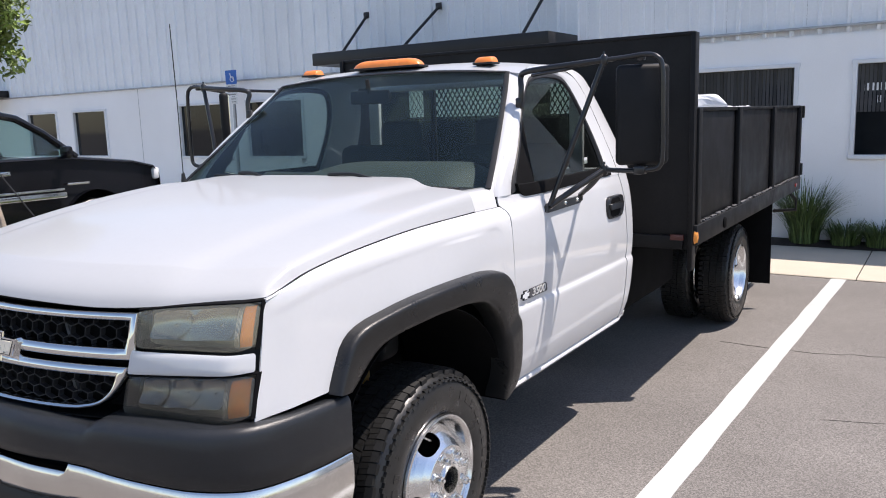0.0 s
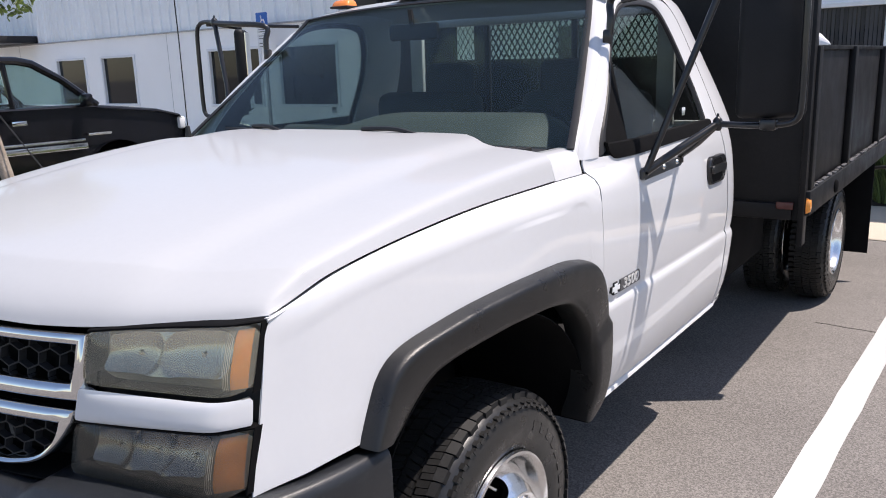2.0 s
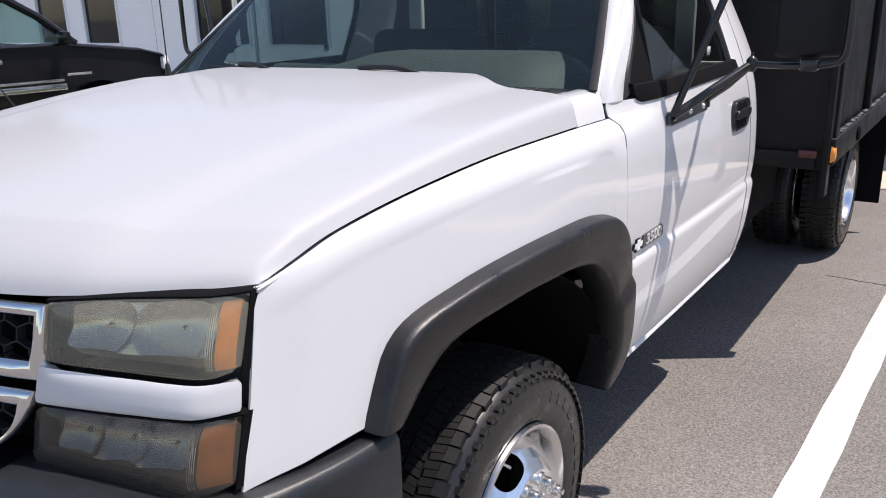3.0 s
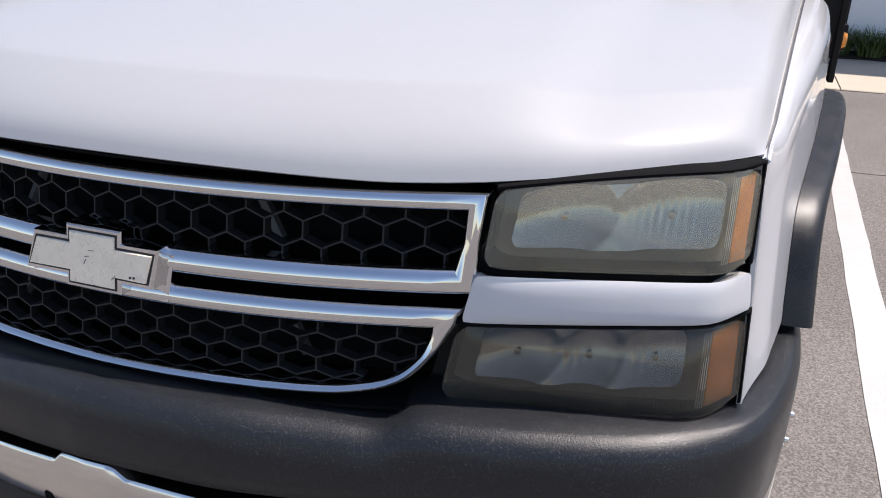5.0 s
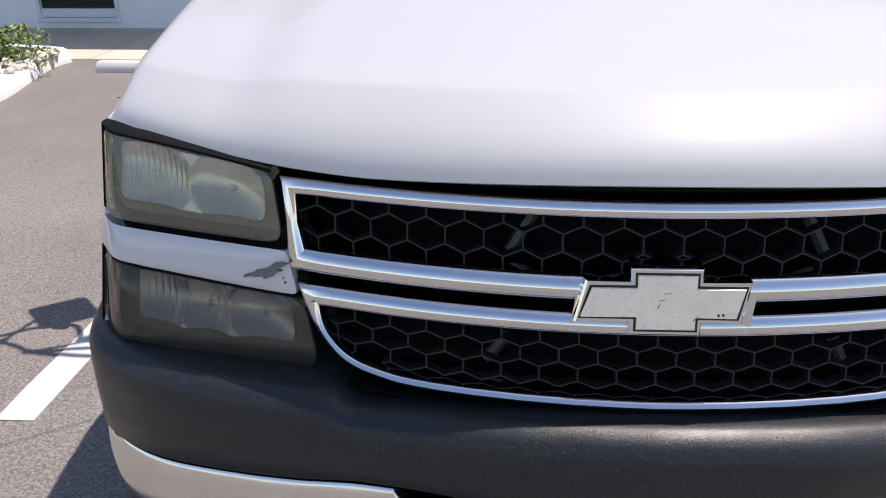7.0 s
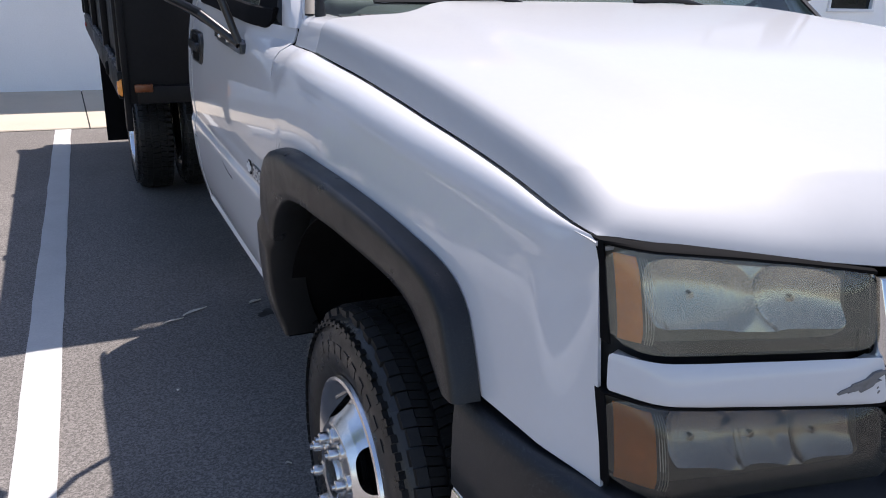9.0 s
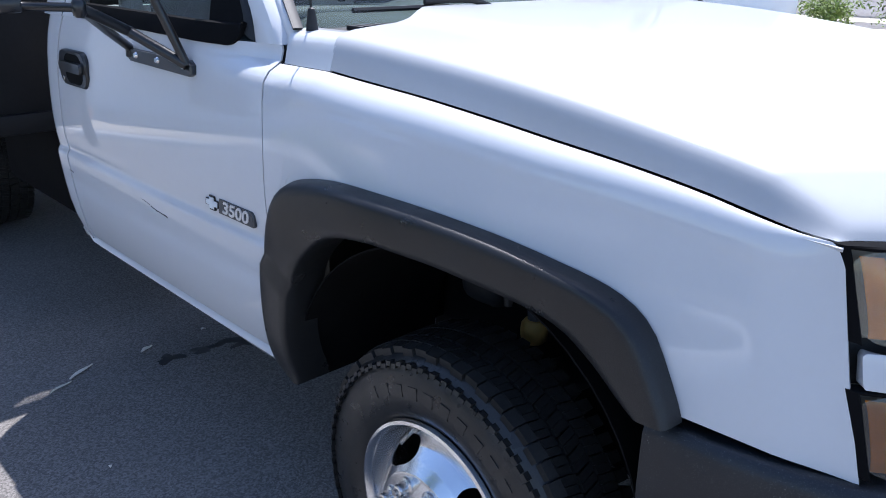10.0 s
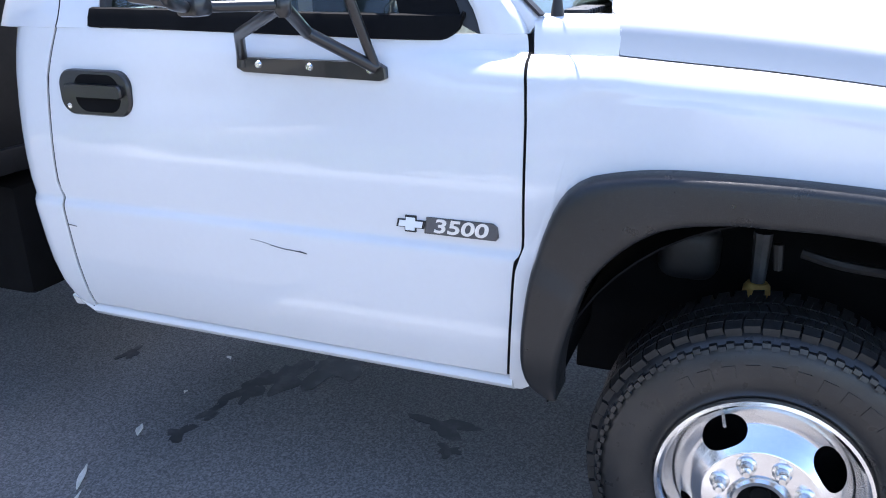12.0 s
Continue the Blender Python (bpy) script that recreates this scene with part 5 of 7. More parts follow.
def make_mirror(s):
    P = lambda x, y, z: (s * x, y, z)
    # the passenger side frame is swung forward and its head turned further back
    J1, J2 = ((1.183, 0.969, 1.835), (1.152, 1.055, 1.384)) if s > 0 else ((1.190, 0.955, 1.835), (1.199, 0.926, 1.382))
    hx, hy, turn = (1.318, 1.045, 26.0) if s > 0 else (1.285, 1.195, -48.0)
    carry = pose(s * hx, hy, 1.610, 0, 0, turn)
    head = part("side_mirror", rbox((0, 0, 0), (0.212, 0.052, 0.408), 0.022, m=carry, seg=3), MIRROR_BACK, truck, "large black towing mirror on a tube frame")
    part("mirror_glass", rbox((0, 0, 0), (0.18, 0.004, 0.375), 0.0, m=carry @ pose(0, 0.027, 0)), CHROME, head)
    if s < 0:
        part("head_bracket", tube([P(1.318, 1.03, 1.388), (s * hx, hy, 1.400)], 0.012, 8), TUBE, head)
        part("head_bracket", tube([P(1.318, 1.03, 1.842), (s * hx, hy, 1.82)], 0.010, 8), TUBE, head)
    loop = spline([P(*J1), P(1.26, 1.0, 1.842), P(1.335, 1.02, 1.850), P(1.385, 1.02, 1.838), P(1.408, 1.02, 1.79), P(1.412, 1.02, 1.62), P(1.412, 1.02, 1.46), P(1.402, 1.02, 1.405), P(1.36, 1.025, 1.388),
                   P(1.27, 1.035, 1.382), P(*J2)], 5)
    part("outer_tube", tube(loop, 0.0105, 10), TUBE, head)
    upper = spline([P(0.823, 0.930, 1.682), P(0.824, 0.932, 1.74), P(0.818, 0.942, 1.786), P(0.852, 0.930, 1.806), P(0.99, 0.925, 1.818), P(*J1)], 5)
    part("upper_arm", tube(upper, 0.0125, 10), TUBE, head)
    part("upper_brace", tube([P(0.790, 1.110, 1.800), P(0.98, 1.035, 1.812), P(*J1)], 0.008, 8), TUBE, head)
    foot = P(0.992, 0.845, 1.245)
    part("long_strut", tube([P(*J1), P(1.09, 0.91, 1.55), foot], 0.011, 10), TUBE, head)
    part("lower_strut", tube([P(*J2), P(1.08, 0.95, 1.322), foot], 0.013, 10), TUBE, head)
    part("rear_strut", tube([P(*J2), P(1.07, 1.12, 1.315), P(0.992, 1.175, 1.262), P(0.990, 1.178, 1.238)], 0.012, 10), TUBE, head)
    for j in (J1, J2):
        part("clamp", lathe([(0.0, -0.022), (0.010, -0.022), (0.016, -0.012), (0.016, 0.012), (0.010, 0.020), (0.005, 0.024), (0.004, 0.034), (0.0, 0.034)], lambda u, v, h, j=j: Vector((s * j[0] + u, j[1] + v, j[2] + h)), 12), TUBE, head)
    part("clamp_block", rbox(P(1.318, 1.03, 1.386), (0.05, 0.045, 0.035), 0.008), TUBE, head)
    part("clamp_block", rbox(P(1.318, 1.03, 1.842), (0.03, 0.03, 0.03), 0.006), TUBE, head)
    xx = mono(SIDE, 1.242)
    part("foot_bracket", prism([(0.822, -0.018), (0.835, -0.024), (1.175, -0.016), (1.192, -0.008), (1.190, 0.016), (0.845, 0.014), (0.825, 0.004)],
                                     lambda a, b, d: Vector((s * (xx + d), a, 1.242 + b)), 0.016, -0.006, chamfer=0.003), TUBE, head, "flat black bracket bolted to the door")
    for y in (0.858, 1.003, 1.132):
        part("bracket_screw", lathe([(0.0, 0.006), (0.006, 0.006), (0.009, 0.002), (0.010, -0.002), (0.0, -0.002)], lambda u, v, h, y=y: Vector((s * (xx + 0.016 + h), y + u, 1.244 - 0.012 * (1.13 - y) + v)), 12), STEEL, head, "bright screw head")
    part("pillar_mount", rbox(P(0.816, 0.930, 1.675), (0.03, 0.03, 0.05), 0.008), TUBE, head)


for side in (-1, 1):
    make_mirror(side)


# ---- wheels ----
def make_wheel(s, cx, cy, front=True, parent=None):
    """One wheel; cx is the outer face of the tyre, the dish bulges out in front and in at the back."""
    zc = 0.384
    put = lambda u, v, h: Vector((s * (cx + h), cy + u, zc + v))
    prof = [(0.200, -0.205), (0.222, -0.222), (0.30, -0.228), (0.346, -0.212), (0.363, -0.190), (0.3700, -0.165), (0.3705, -0.115), (0.3700, -0.062), (0.364, -0.036),
            (0.349, -0.014), (0.325, -0.002), (0.290, 0.004), (0.255, 0.002), (0.228, -0.010), (0.214, -0.020), (0.200, -0.024)]
    tyre = part("wheel", lathe(prof, put, 72, closed=True), RUBBER, truck, "worn all-terrain tyre on a polished steel wheel", 50)
    # tread blocks
    bm = bmesh.new()
    nb = 64

    def block(a0, a1, h0, h1, r0, r1, skew=0.0, drop=0.0):
        vs = []
        for r in (r0, r1):
            for a, h, k in ((a0, h0, 0), (a1, h0, 0), (a1 + skew, h1, 1), (a0 + skew, h1, 1)):
                rr = r - drop * (1 - k)
                vs.append(bm.verts.new(put(rr * math.cos(a), rr * math.sin(a), h)))
        for f in ((4, 5, 6, 7), (0, 1, 5, 4), (1, 2, 6, 5), (2, 3, 7, 6), (3, 0, 4, 7)):
            bm.faces.new([vs[k] for k in f])
    step = 2 * math.pi / nb
    for k in range(nb):
        a = k * step
        # shoulder blocks wrap to the sidewall, with narrow grooves between them
        far = -0.024 if k % 2 else -0.029
        block(a, a + step * 0.88, far, -0.050, 0.352, 0.3790, step * 0.06, 0.007 if k % 2 else 0.005)
        block(a + step * 0.06, a + step * 0.52, -0.052, -0.086, 0.366, 0.3800, step * 0.16)
        block(a + step * 0.56, a + step * 0.96, -0.050, -0.082, 0.366, 0.3800, step * 0.16)
        block(a + step * 0.3, a + step * 0.92, -0.185, -0.216, 0.348, 0.378, step * 0.1, 0.0)
        # two inner ribs of blocks, each cut by a sipe
        for h0, h1, off, skew in ((-0.092, -0.135, 0.42, -0.22), (-0.141, -0.180, 0.0, 0.22)):
            for q0, q1 in ((0.0, 0.42), (0.46, 0.88)):
                block(a + step * (off + q0), a + step * (off + q1), h0, h1, 0.366, 0.3800, step * skew)
    bmesh.ops.recalc_face_normals(bm, faces=bm.faces[:])
    tagged(part("tread", bm, DUSTY, tyre, "dusty tread blocks", smooth=False), kind="stuff")
    # zigzag ring below the shoulder
    bm = bmesh.new()
    for k in range(nb):
        for j, (q0, q1) in enumerate(((0.0, 0.45), (0.5, 0.95))):
            a0, a1 = (k + q0) * step, (k + q1) * step
            r0, r1 = (0.336, 0.345) if j else (0.341, 0.350)
            vs = []
            for h in (0.004, -0.012):
                for a, r in ((a0, r0), (a1, r0), (a1, r1), (a0, r1)):
                    hh = h - (r - 0.325) * 0.32 + 0.002
                    vs.append(bm.verts.new(put(r * math.cos(a), r * math.sin(a), hh)))
            for f in ((0, 1, 2, 3), (0, 4, 5, 1), (1, 5, 6, 2), (2, 6, 7, 3), (3, 7, 4, 0)):
                bm.faces.new([vs[q] for q in f])
    bmesh.ops.recalc_face_normals(bm, faces=bm.faces[:])
    tagged(part("shoulder_ring", bm, RUBBER, tyre, smooth=False), kind="stuff")
    # raised plain bars where the maker's lettering stands
    for mid in (95 if s < 0 else 20, 275 if s < 0 else 200):
        bm = bmesh.new()
        for k in range(10):
            a = radians(mid + (4.5 - k) * 9.2 * (1 if s > 0 else 1))
            wdt = radians(2.6)
            vs = []
            for lift in (0.0022, -0.004):
                for aa, r in ((a - wdt, 0.276), (a + wdt, 0.276), (a + wdt, 0.303), (a - wdt, 0.303)):
                    h = table([(0.255, 0.002), (0.29, 0.004), (0.325, -0.002)], r) + lift
                    vs.append(bm.verts.new(put(r * math.cos(aa), r * math.sin(aa), h)))
            for f in ((0, 1, 2, 3), (0, 4, 5, 1), (1, 5, 6, 2), (2, 6, 7, 3), (3, 7, 4, 0)):
                bm.faces.new([vs[q] for q in f])
        bmesh.ops.recalc_face_normals(bm, faces=bm.faces[:])
        part("raised_marking", bm, RUBBER, tyre, smooth=False)
    # rim with hand holes
    lip = [(0.200, -0.10), (0.205, -0.030), (0.212, -0.012), (0.219, -0.006), (0.222, -0.010), (0.219, -0.001), (0.212, 0.001), (0.205, -0.006), (0.199, -0.020), (0.194, -0.040), (0.186, -0.050), (0.183, -0.070), (0.183, -0.10)]
    rim = part("rim", lathe(lip, put, 72), RIM, tyre, "polished steel rim", 50)
    dish = ([(0.184, -0.062), (0.176, -0.040), (0.160, -0.016), (0.140, 0.006), (0.124, 0.020), (0.117, 0.026), (0.112, 0.026), (0.066, 0.030), (0.058, 0.026)] if front else
            [(0.184, -0.040), (0.172, -0.055), (0.150, -0.085), (0.125, -0.105), (0.112, -0.112), (0.066, -0.112), (0.058, -0.112)])
    hole_a = [radians(q) for q in ((112, 22, -68, 202) if s > 0 else (56, 146, -34, 236))]
    bm = bmesh.new()
    nA = 240
    dd = []
    for (r0, h0), (r1, h1) in zip(dish, dish[1:]):
        m = max(1, int((r0 - r1) / 0.0022))
        dd += [(lerp(r0, r1, k / m), lerp(h0, h1, k / m)) for k in range(m)]
    dd.append(dish[-1])

    def hole_of(r, a):
        for h in hole_a:
            da = (a - h + math.pi) % (2 * math.pi) - math.pi
            u, v = (r - 0.153) / 0.0235, da * 0.153 / 0.050
            if u * u + abs(v) ** 2.6 < 1:
                return True
        return False
    grid = [[bm.verts.new(put(r * math.cos(2 * math.pi * k / nA), r * math.sin(2 * math.pi * k / nA), h)) for k in range(nA)] for r, h in dd]
    for i in range(len(dd) - 1):
        for k in range(nA):
            if not hole_of((dd[i][0] + dd[i + 1][0]) / 2, 2 * math.pi * (k + 0.5) / nA):
                bm.faces.new((grid[i][k], grid[i][(k + 1) % nA], grid[i + 1][(k + 1) % nA], grid[i + 1][k]))
    # draw the stepped edge of each hole on to its true oval
    dr, dh = [q[0] for q in dd][::-1], [q[1] for q in dd][::-1]
    for i, ring in enumerate(grid):
        for k, vert in enumerate(ring):
            if len(vert.link_faces) in (1, 2, 3) and 0 < i < len(dd) - 1:
                r, a = dd[i][0], 2 * math.pi * k / nA
                near = min(hole_a, key=lambda h: abs((a - h + math.pi) % (2 * math.pi) - math.pi))
                da = (a - near + math.pi) % (2 * math.pi) - math.pi
                u, v = (r - 0.153) / 0.0235, da * 0.153 / 0.050
                lo, hi = 0.3, 3.0
                for _ in range(30):
                    m = (lo + hi) / 2
                    lo, hi = (m, hi) if (m * u) ** 2 + abs(m * v) ** 2.6 < 1 else (lo, m)
                r2, a2 = 0.153 + lo * u * 0.0235, near + lo * v * 0.050 / 0.153
                vert.co = put(r2 * math.cos(a2), r2 * math.sin(a2), float(np.interp(r2, dr, dh)))
    bmesh.ops.delete(bm, geom=[v for v in bm.verts if not v.link_faces], context="VERTS")
    part("wheel_disc", bm, RIM, tyre, "polished wheel disc with four hand holes", 50)
    part("brake_drum", lathe([(0.0, -0.14), (0.18, -0.14), (0.18, -0.20), (0.0, -0.20)], put, 24), VOID, tyre)
    top = 0.030 if front else -0.112
    hub = [(0.060, top - 0.03), (0.060, top + 0.004), (0.055, top + 0.010), (0.046, top + 0.008), (0.044, top - 0.05)]
    hub_ob = part("hub", lathe(hub, put, 32), STEEL, tyre, "bright hub with an open centre")
    part("hub_centre", lathe([(0.0, top - 0.022), (0.020, top - 0.022), (0.022, top - 0.03), (0.046, top - 0.04), (0.046, top - 0.05), (0.0, top - 0.05)], put, 24), VOID, hub_ob)
    nut = [(0.0, 0.036), (0.0068, 0.036), (0.0075, 0.029), (0.0125, 0.027), (0.0142, 0.022), (0.0150, 0.007), (0.0205, 0.004), (0.022, -0.002), (0.0, -0.002)]
    for k in range(8):
        a = radians(22.5 + 45 * k)
        part("lug_nut", lathe(nut, lambda u, v, h, a=a: put(0.089 * math.cos(a) + u, 0.089 * math.sin(a) + v, top - 0.002 + h), 10), STEEL, tyre)
    part("valve_stem", tube([put(0.186 * math.cos(radians(112 if s > 0 else 60)), 0.186 * math.sin(radians(112 if s > 0 else 60)), -0.05), put(0.17 * math.cos(radians(112 if s > 0 else 60)), 0.17 * math.sin(radians(112 if s > 0 else 60)), 0.0)], 0.004, 6), STEEL, tyre)
    return tyre


make_wheel(1, 0.965, 0.0)
make_wheel(-1, 0.965, 0.0)
for side in (-1, 1):
    make_wheel(side, 1.085, 4.06, False)
    make_wheel(side, 0.80, 4.06, False)

# ---- stake bed and chassis ----
def make_bed():
    floor = part("stake_bed", rbox((0, 3.99, 0.965), (2.40, 3.5, 0.05), 0.008), BEDBLACK, truck, "black steel stake bed with solid sides")
    # headboard with a mesh window
    z0, z1 = 1.605, 1.812
    spans = ((-0.665, -0.545), (-0.475, 0.58))
    cols = [-1.2] + [e for q in spans for e in q] + [1.2]
    bm = bmesh.new()
    rbox((0, 2.222, (0.86 + z0) / 2), (2.4, 0.008, z0 - 0.86), 0.0, bm)
    rbox((0, 2.222, (z1 + 2.035) / 2), (2.4, 0.008, 2.035 - z1), 0.0, bm)
    for k in range(0, len(cols), 2):
        rbox(((cols[k] + cols[k + 1]) / 2, 2.222, (z0 + z1) / 2), (cols[k + 1] - cols[k], 0.008, z1 - z0), 0.0, bm)
    merged(bm, 0.0006)
    head = part("headboard", bm, BEDBLACK, floor, "tall black headboard with mesh windows", smooth=False)
    part("headboard_rail", rbox((0, 2.232, 2.030), (2.42, 0.046, 0.02), 0.004), BEDBLACK, floor)
    part("headboard_rail", rbox((0, 2.200, 0.90), (2.34, 0.03, 0.075), 0.006), BEDBLACK, floor)
    for s in (-1, 1):
        part("headboard_post", rbox((s * 1.207, 2.232, 1.39), (0.026, 0.072, 1.292), 0.004), BEDBLACK, floor)
    # diamond mesh of flat strips set on edge
    for x0, x1 in spans:
        bm = bmesh.new()
        d = 0.034
        n = int((x1 - x0 + 0.3) / d) + 2
        for k in range(-n, n + 1):
            for sg in (-1, 1):
                c = x0 + k * d if sg > 0 else x1 - k * d
                pts = [(c + sg * 0.62 * (z - z0), z) for z in np.linspace(z0, z1, 25)]
                pts = [q for q in pts if x0 <= q[0] <= x1]
                if len(pts) > 1:
                    (xa, za), (xb, zb) = pts[0], pts[-1]
                    deep = 0.002 if x0 < -0.5 else 0.005
                    vs = [bm.verts.new((x + o, 2.222 + y, z)) for x, z in ((xa, za), (xb, zb)) for o in ((-0.0015, 0.0015) if x0 < -0.5 else (-0.0026, 0.0026)) for y in (-deep, deep)]
                    for f in ((0, 1, 5, 4), (2, 6, 7, 3), (0, 4, 6, 2), (1, 3, 7, 5), (0, 2, 3, 1), (4, 5, 7, 6)):
                        bm.faces.new([vs[q] for q in f])
        bmesh.ops.recalc_face_normals(bm, faces=bm.faces[:])
        tagged(part("window_mesh", bm, BEDBLACK, floor, "black diamond mesh", smooth=False), kind="stuff")
    # sides
    for s in (-1, 1):
        part("side_panel", rbox((s * 1.195, 3.99, 1.315), (0.012, 3.46, 0.635), 0.003), BEDBLACK, floor)
        part("side_top_rail", rbox((s * 1.200, 3.99, 1.628), (0.034, 3.48, 0.022), 0.004), BEDBLACK, floor)
        part("side_rail", rbox((s * 1.215, 3.98, 0.938), (0.05, 3.52, 0.115), 0.008), BEDBLACK, floor)
        for y in (2.29, 3.27, 4.46, 5.70):
            part("stake", rbox((s * 1.216, y, 1.31), (0.034, 0.075, 0.65), 0.005), BEDBLACK, floor)
        for z in (1.06, 1.58):
            part("gate_hinge", rbox((s * 1.222, 5.76, z), (0.05, 0.06, 0.11), 0.008), BEDBLACK, floor)
        part("round_port", lathe([(0.0, 0.012), (0.026, 0.012), (0.034, 0.006), (0.034, -0.01), (0.0, -0.01)], lambda u, v, k: Vector((s * (1.241 + k), 2.84 + u, 0.935 + v)), 18), VOID, floor)
        lamp = part("side_marker", lathe([(0.0, 0.018), (0.022, 0.014), (0.032, 0.004), (0.034, -0.004), (0.0, -0.004)], lambda u, v, k: Vector((s * (1.228 + k), 2.232 + u * 0.7, 0.928 + v * 1.25)), 18), AMBER, floor, "amber side marker")
        part("side_marker", rbox((s * 1.243, 5.45, 0.94), (0.014, 0.05, 0.03), 0.004), RED, floor, "red side marker")
        # the driver side takes the shade-darkened copy
        part("front_reflector", rbox((s * 1.14, 2.181, 0.930), (0.075, 0.012, 0.034), 0.005), REFLEX if s < 0 else REFLEX_SHADED, floor, "dull orange front reflector" if s < 0 else "front reflector coloured dark red for shade")
        part("mud_flap", rbox((s * 1.03, 4.58, 0.56), (0.36, 0.012, 0.70), 0.003), VOID, floor, "black mud flap")
        # lumpy weld seam and dirt along the ledge
        bm = bmesh.new()
        rnd = random.Random(5)
        y = 2.34
        while y < 5.65:
            r = rnd.uniform(0.006, 0.015)
            rbox((s * 1.222, y, 1.000 + rnd.uniform(0, 0.006)), (0.02, r * 3, r), 0.003, bm, m=pose(0, 0, 0, rnd.uniform(-20, 20), 0, rnd.uniform(-20, 20)), seg=1)
            y += rnd.uniform(0.02, 0.09)
        tagged(part("ledge_debris", bm, GREY_METAL, floor, "bits of dirt and weld on the ledge"), kind="stuff")
    part("tail_gate", rbox((0, 5.745, 1.32), (2.36, 0.02, 0.63), 0.004), BEDBLACK, floor)
    part("step_rail", tube([(1.14, 5.70, 0.86), (1.20, 5.78, 0.78), (1.20, 5.80, 0.68), (1.0, 5.80, 0.66)], 0.015, 8), BEDBLACK, floor)
    # chassis
    for s in (-1, 1):
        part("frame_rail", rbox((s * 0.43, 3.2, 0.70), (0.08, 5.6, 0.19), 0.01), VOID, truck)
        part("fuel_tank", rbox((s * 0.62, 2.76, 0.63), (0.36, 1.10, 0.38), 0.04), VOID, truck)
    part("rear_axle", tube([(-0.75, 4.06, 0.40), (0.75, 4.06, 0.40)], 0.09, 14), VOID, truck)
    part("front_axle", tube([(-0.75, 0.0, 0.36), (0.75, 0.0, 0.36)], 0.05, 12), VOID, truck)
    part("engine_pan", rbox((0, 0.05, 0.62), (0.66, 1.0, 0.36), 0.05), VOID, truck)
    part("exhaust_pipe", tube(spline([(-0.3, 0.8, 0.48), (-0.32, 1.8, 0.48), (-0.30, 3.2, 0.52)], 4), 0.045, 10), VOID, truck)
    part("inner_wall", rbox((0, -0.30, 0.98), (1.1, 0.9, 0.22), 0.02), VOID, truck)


make_bed()
# sacks on the bed
sacks = thing("load_of_sacks", "white plastic sacks piled on the truck bed", "sack", (0, 0, 0))
rnd = random.Random(3)
for c, sz, a in (((0.55, 4.1, 1.22), (0.9, 0.7, 0.46), 8), ((0.66, 4.0, 1.45), (0.70, 0.55, 0.26), -12), ((0.74, 4.1, 1.645), (0.38, 0.40, 0.16), 20), ((0.98, 4.35, 1.555), (0.26, 0.5, 0.14), -15)):
    bm = rbox((0, 0, 0), sz, 0.09, seg=4)
    bmesh.ops.subdivide_edges(bm, edges=[e for e in bm.edges if e.calc_length() > 0.12], cuts=6, use_grid_fill=True)
    bmesh.ops.triangulate(bm, faces=bm.faces[:])
    for v in bm.verts:
        v.co += Vector((noise.noise(v.co * 7), noise.noise(v.co * 7 + Vector((5, 0, 0))), noise.noise(v.co * 9 + Vector((0, 9, 0))))) * 0.07
        v.co = pose(*c, 0, 4, a) @ v.co
    part("sack", bm, TARP, sacks, smooth=False)

# ---- ground ----
bm = bmesh.new()
vs = [bm.verts.new(p) for p in ((-400, -400, 0), (400, -400, 0), (400, 400, 0), (-400, 400, 0))]
bm.faces.new(vs)
ground = tagged(part("ground", bm, ASPHALT, smooth=False), "sunlit worn grey asphalt of a parking lot", "ground", kind="structure")
SLANT = 0.03


def parking_line(x, y0, y1, nm):
    bm = bmesh.new()
    n = 40
    rnd = random.Random(int(abs(x) * 100))
    rows = []
    for k in range(n + 1):
        y = lerp(y0, y1, k / n)
        j = 0.003
        rows.append([(x - 0.006 + SLANT * y + rnd.uniform(-j, j), y, 0.0035), (x + 0.121 + SLANT * y + rnd.uniform(-j, j), y, 0.0035)])
    ob = part(nm, sheet(rows, (0, 0, 1), 0.003, bm), LINE, smooth=False)
    return tagged(ob, "worn white painted parking line on asphalt", "line", kind="structure")


parking_line(1.332, -0.35, 6.06, "parking_line_east")
parking_line(-1.742, 0.09, 6.16, "parking_line_west")
parking_line(4.45, -0.35, 6.0, "parking_line_far_east")


def crack(pts, w, nm="asphalt_crack"):
    rnd = random.Random(int(pts[0][0] * 31) + 7)
    rows = []
    for p in resample(spline([(x, y, 0) for x, y in pts], 5), 40):
        o = Vector((rnd.uniform(-0.012, 0.012), rnd.uniform(-0.012, 0.012), 0))
        k = rnd.uniform(0.4, 1.0) * w
        rows.append([(p.x + o.x - k, p.y + o.y - k, 0.0022), (p.x + o.x + k, p.y + o.y + k, 0.0022)])
    return tagged(part(nm, sheet(rows, (0, 0, 1), 0.002), CRACK, smooth=False), "thin dark crack in the asphalt", "crack", kind="structure")


crack([(1.1, 3.45), (1.6, 3.42), (2.3, 3.55), (3.2, 3.4), (4.4, 3.5)], 0.004)
crack([(1.9, 2.2), (2.6, 2.35), (3.4, 2.25)], 0.003)

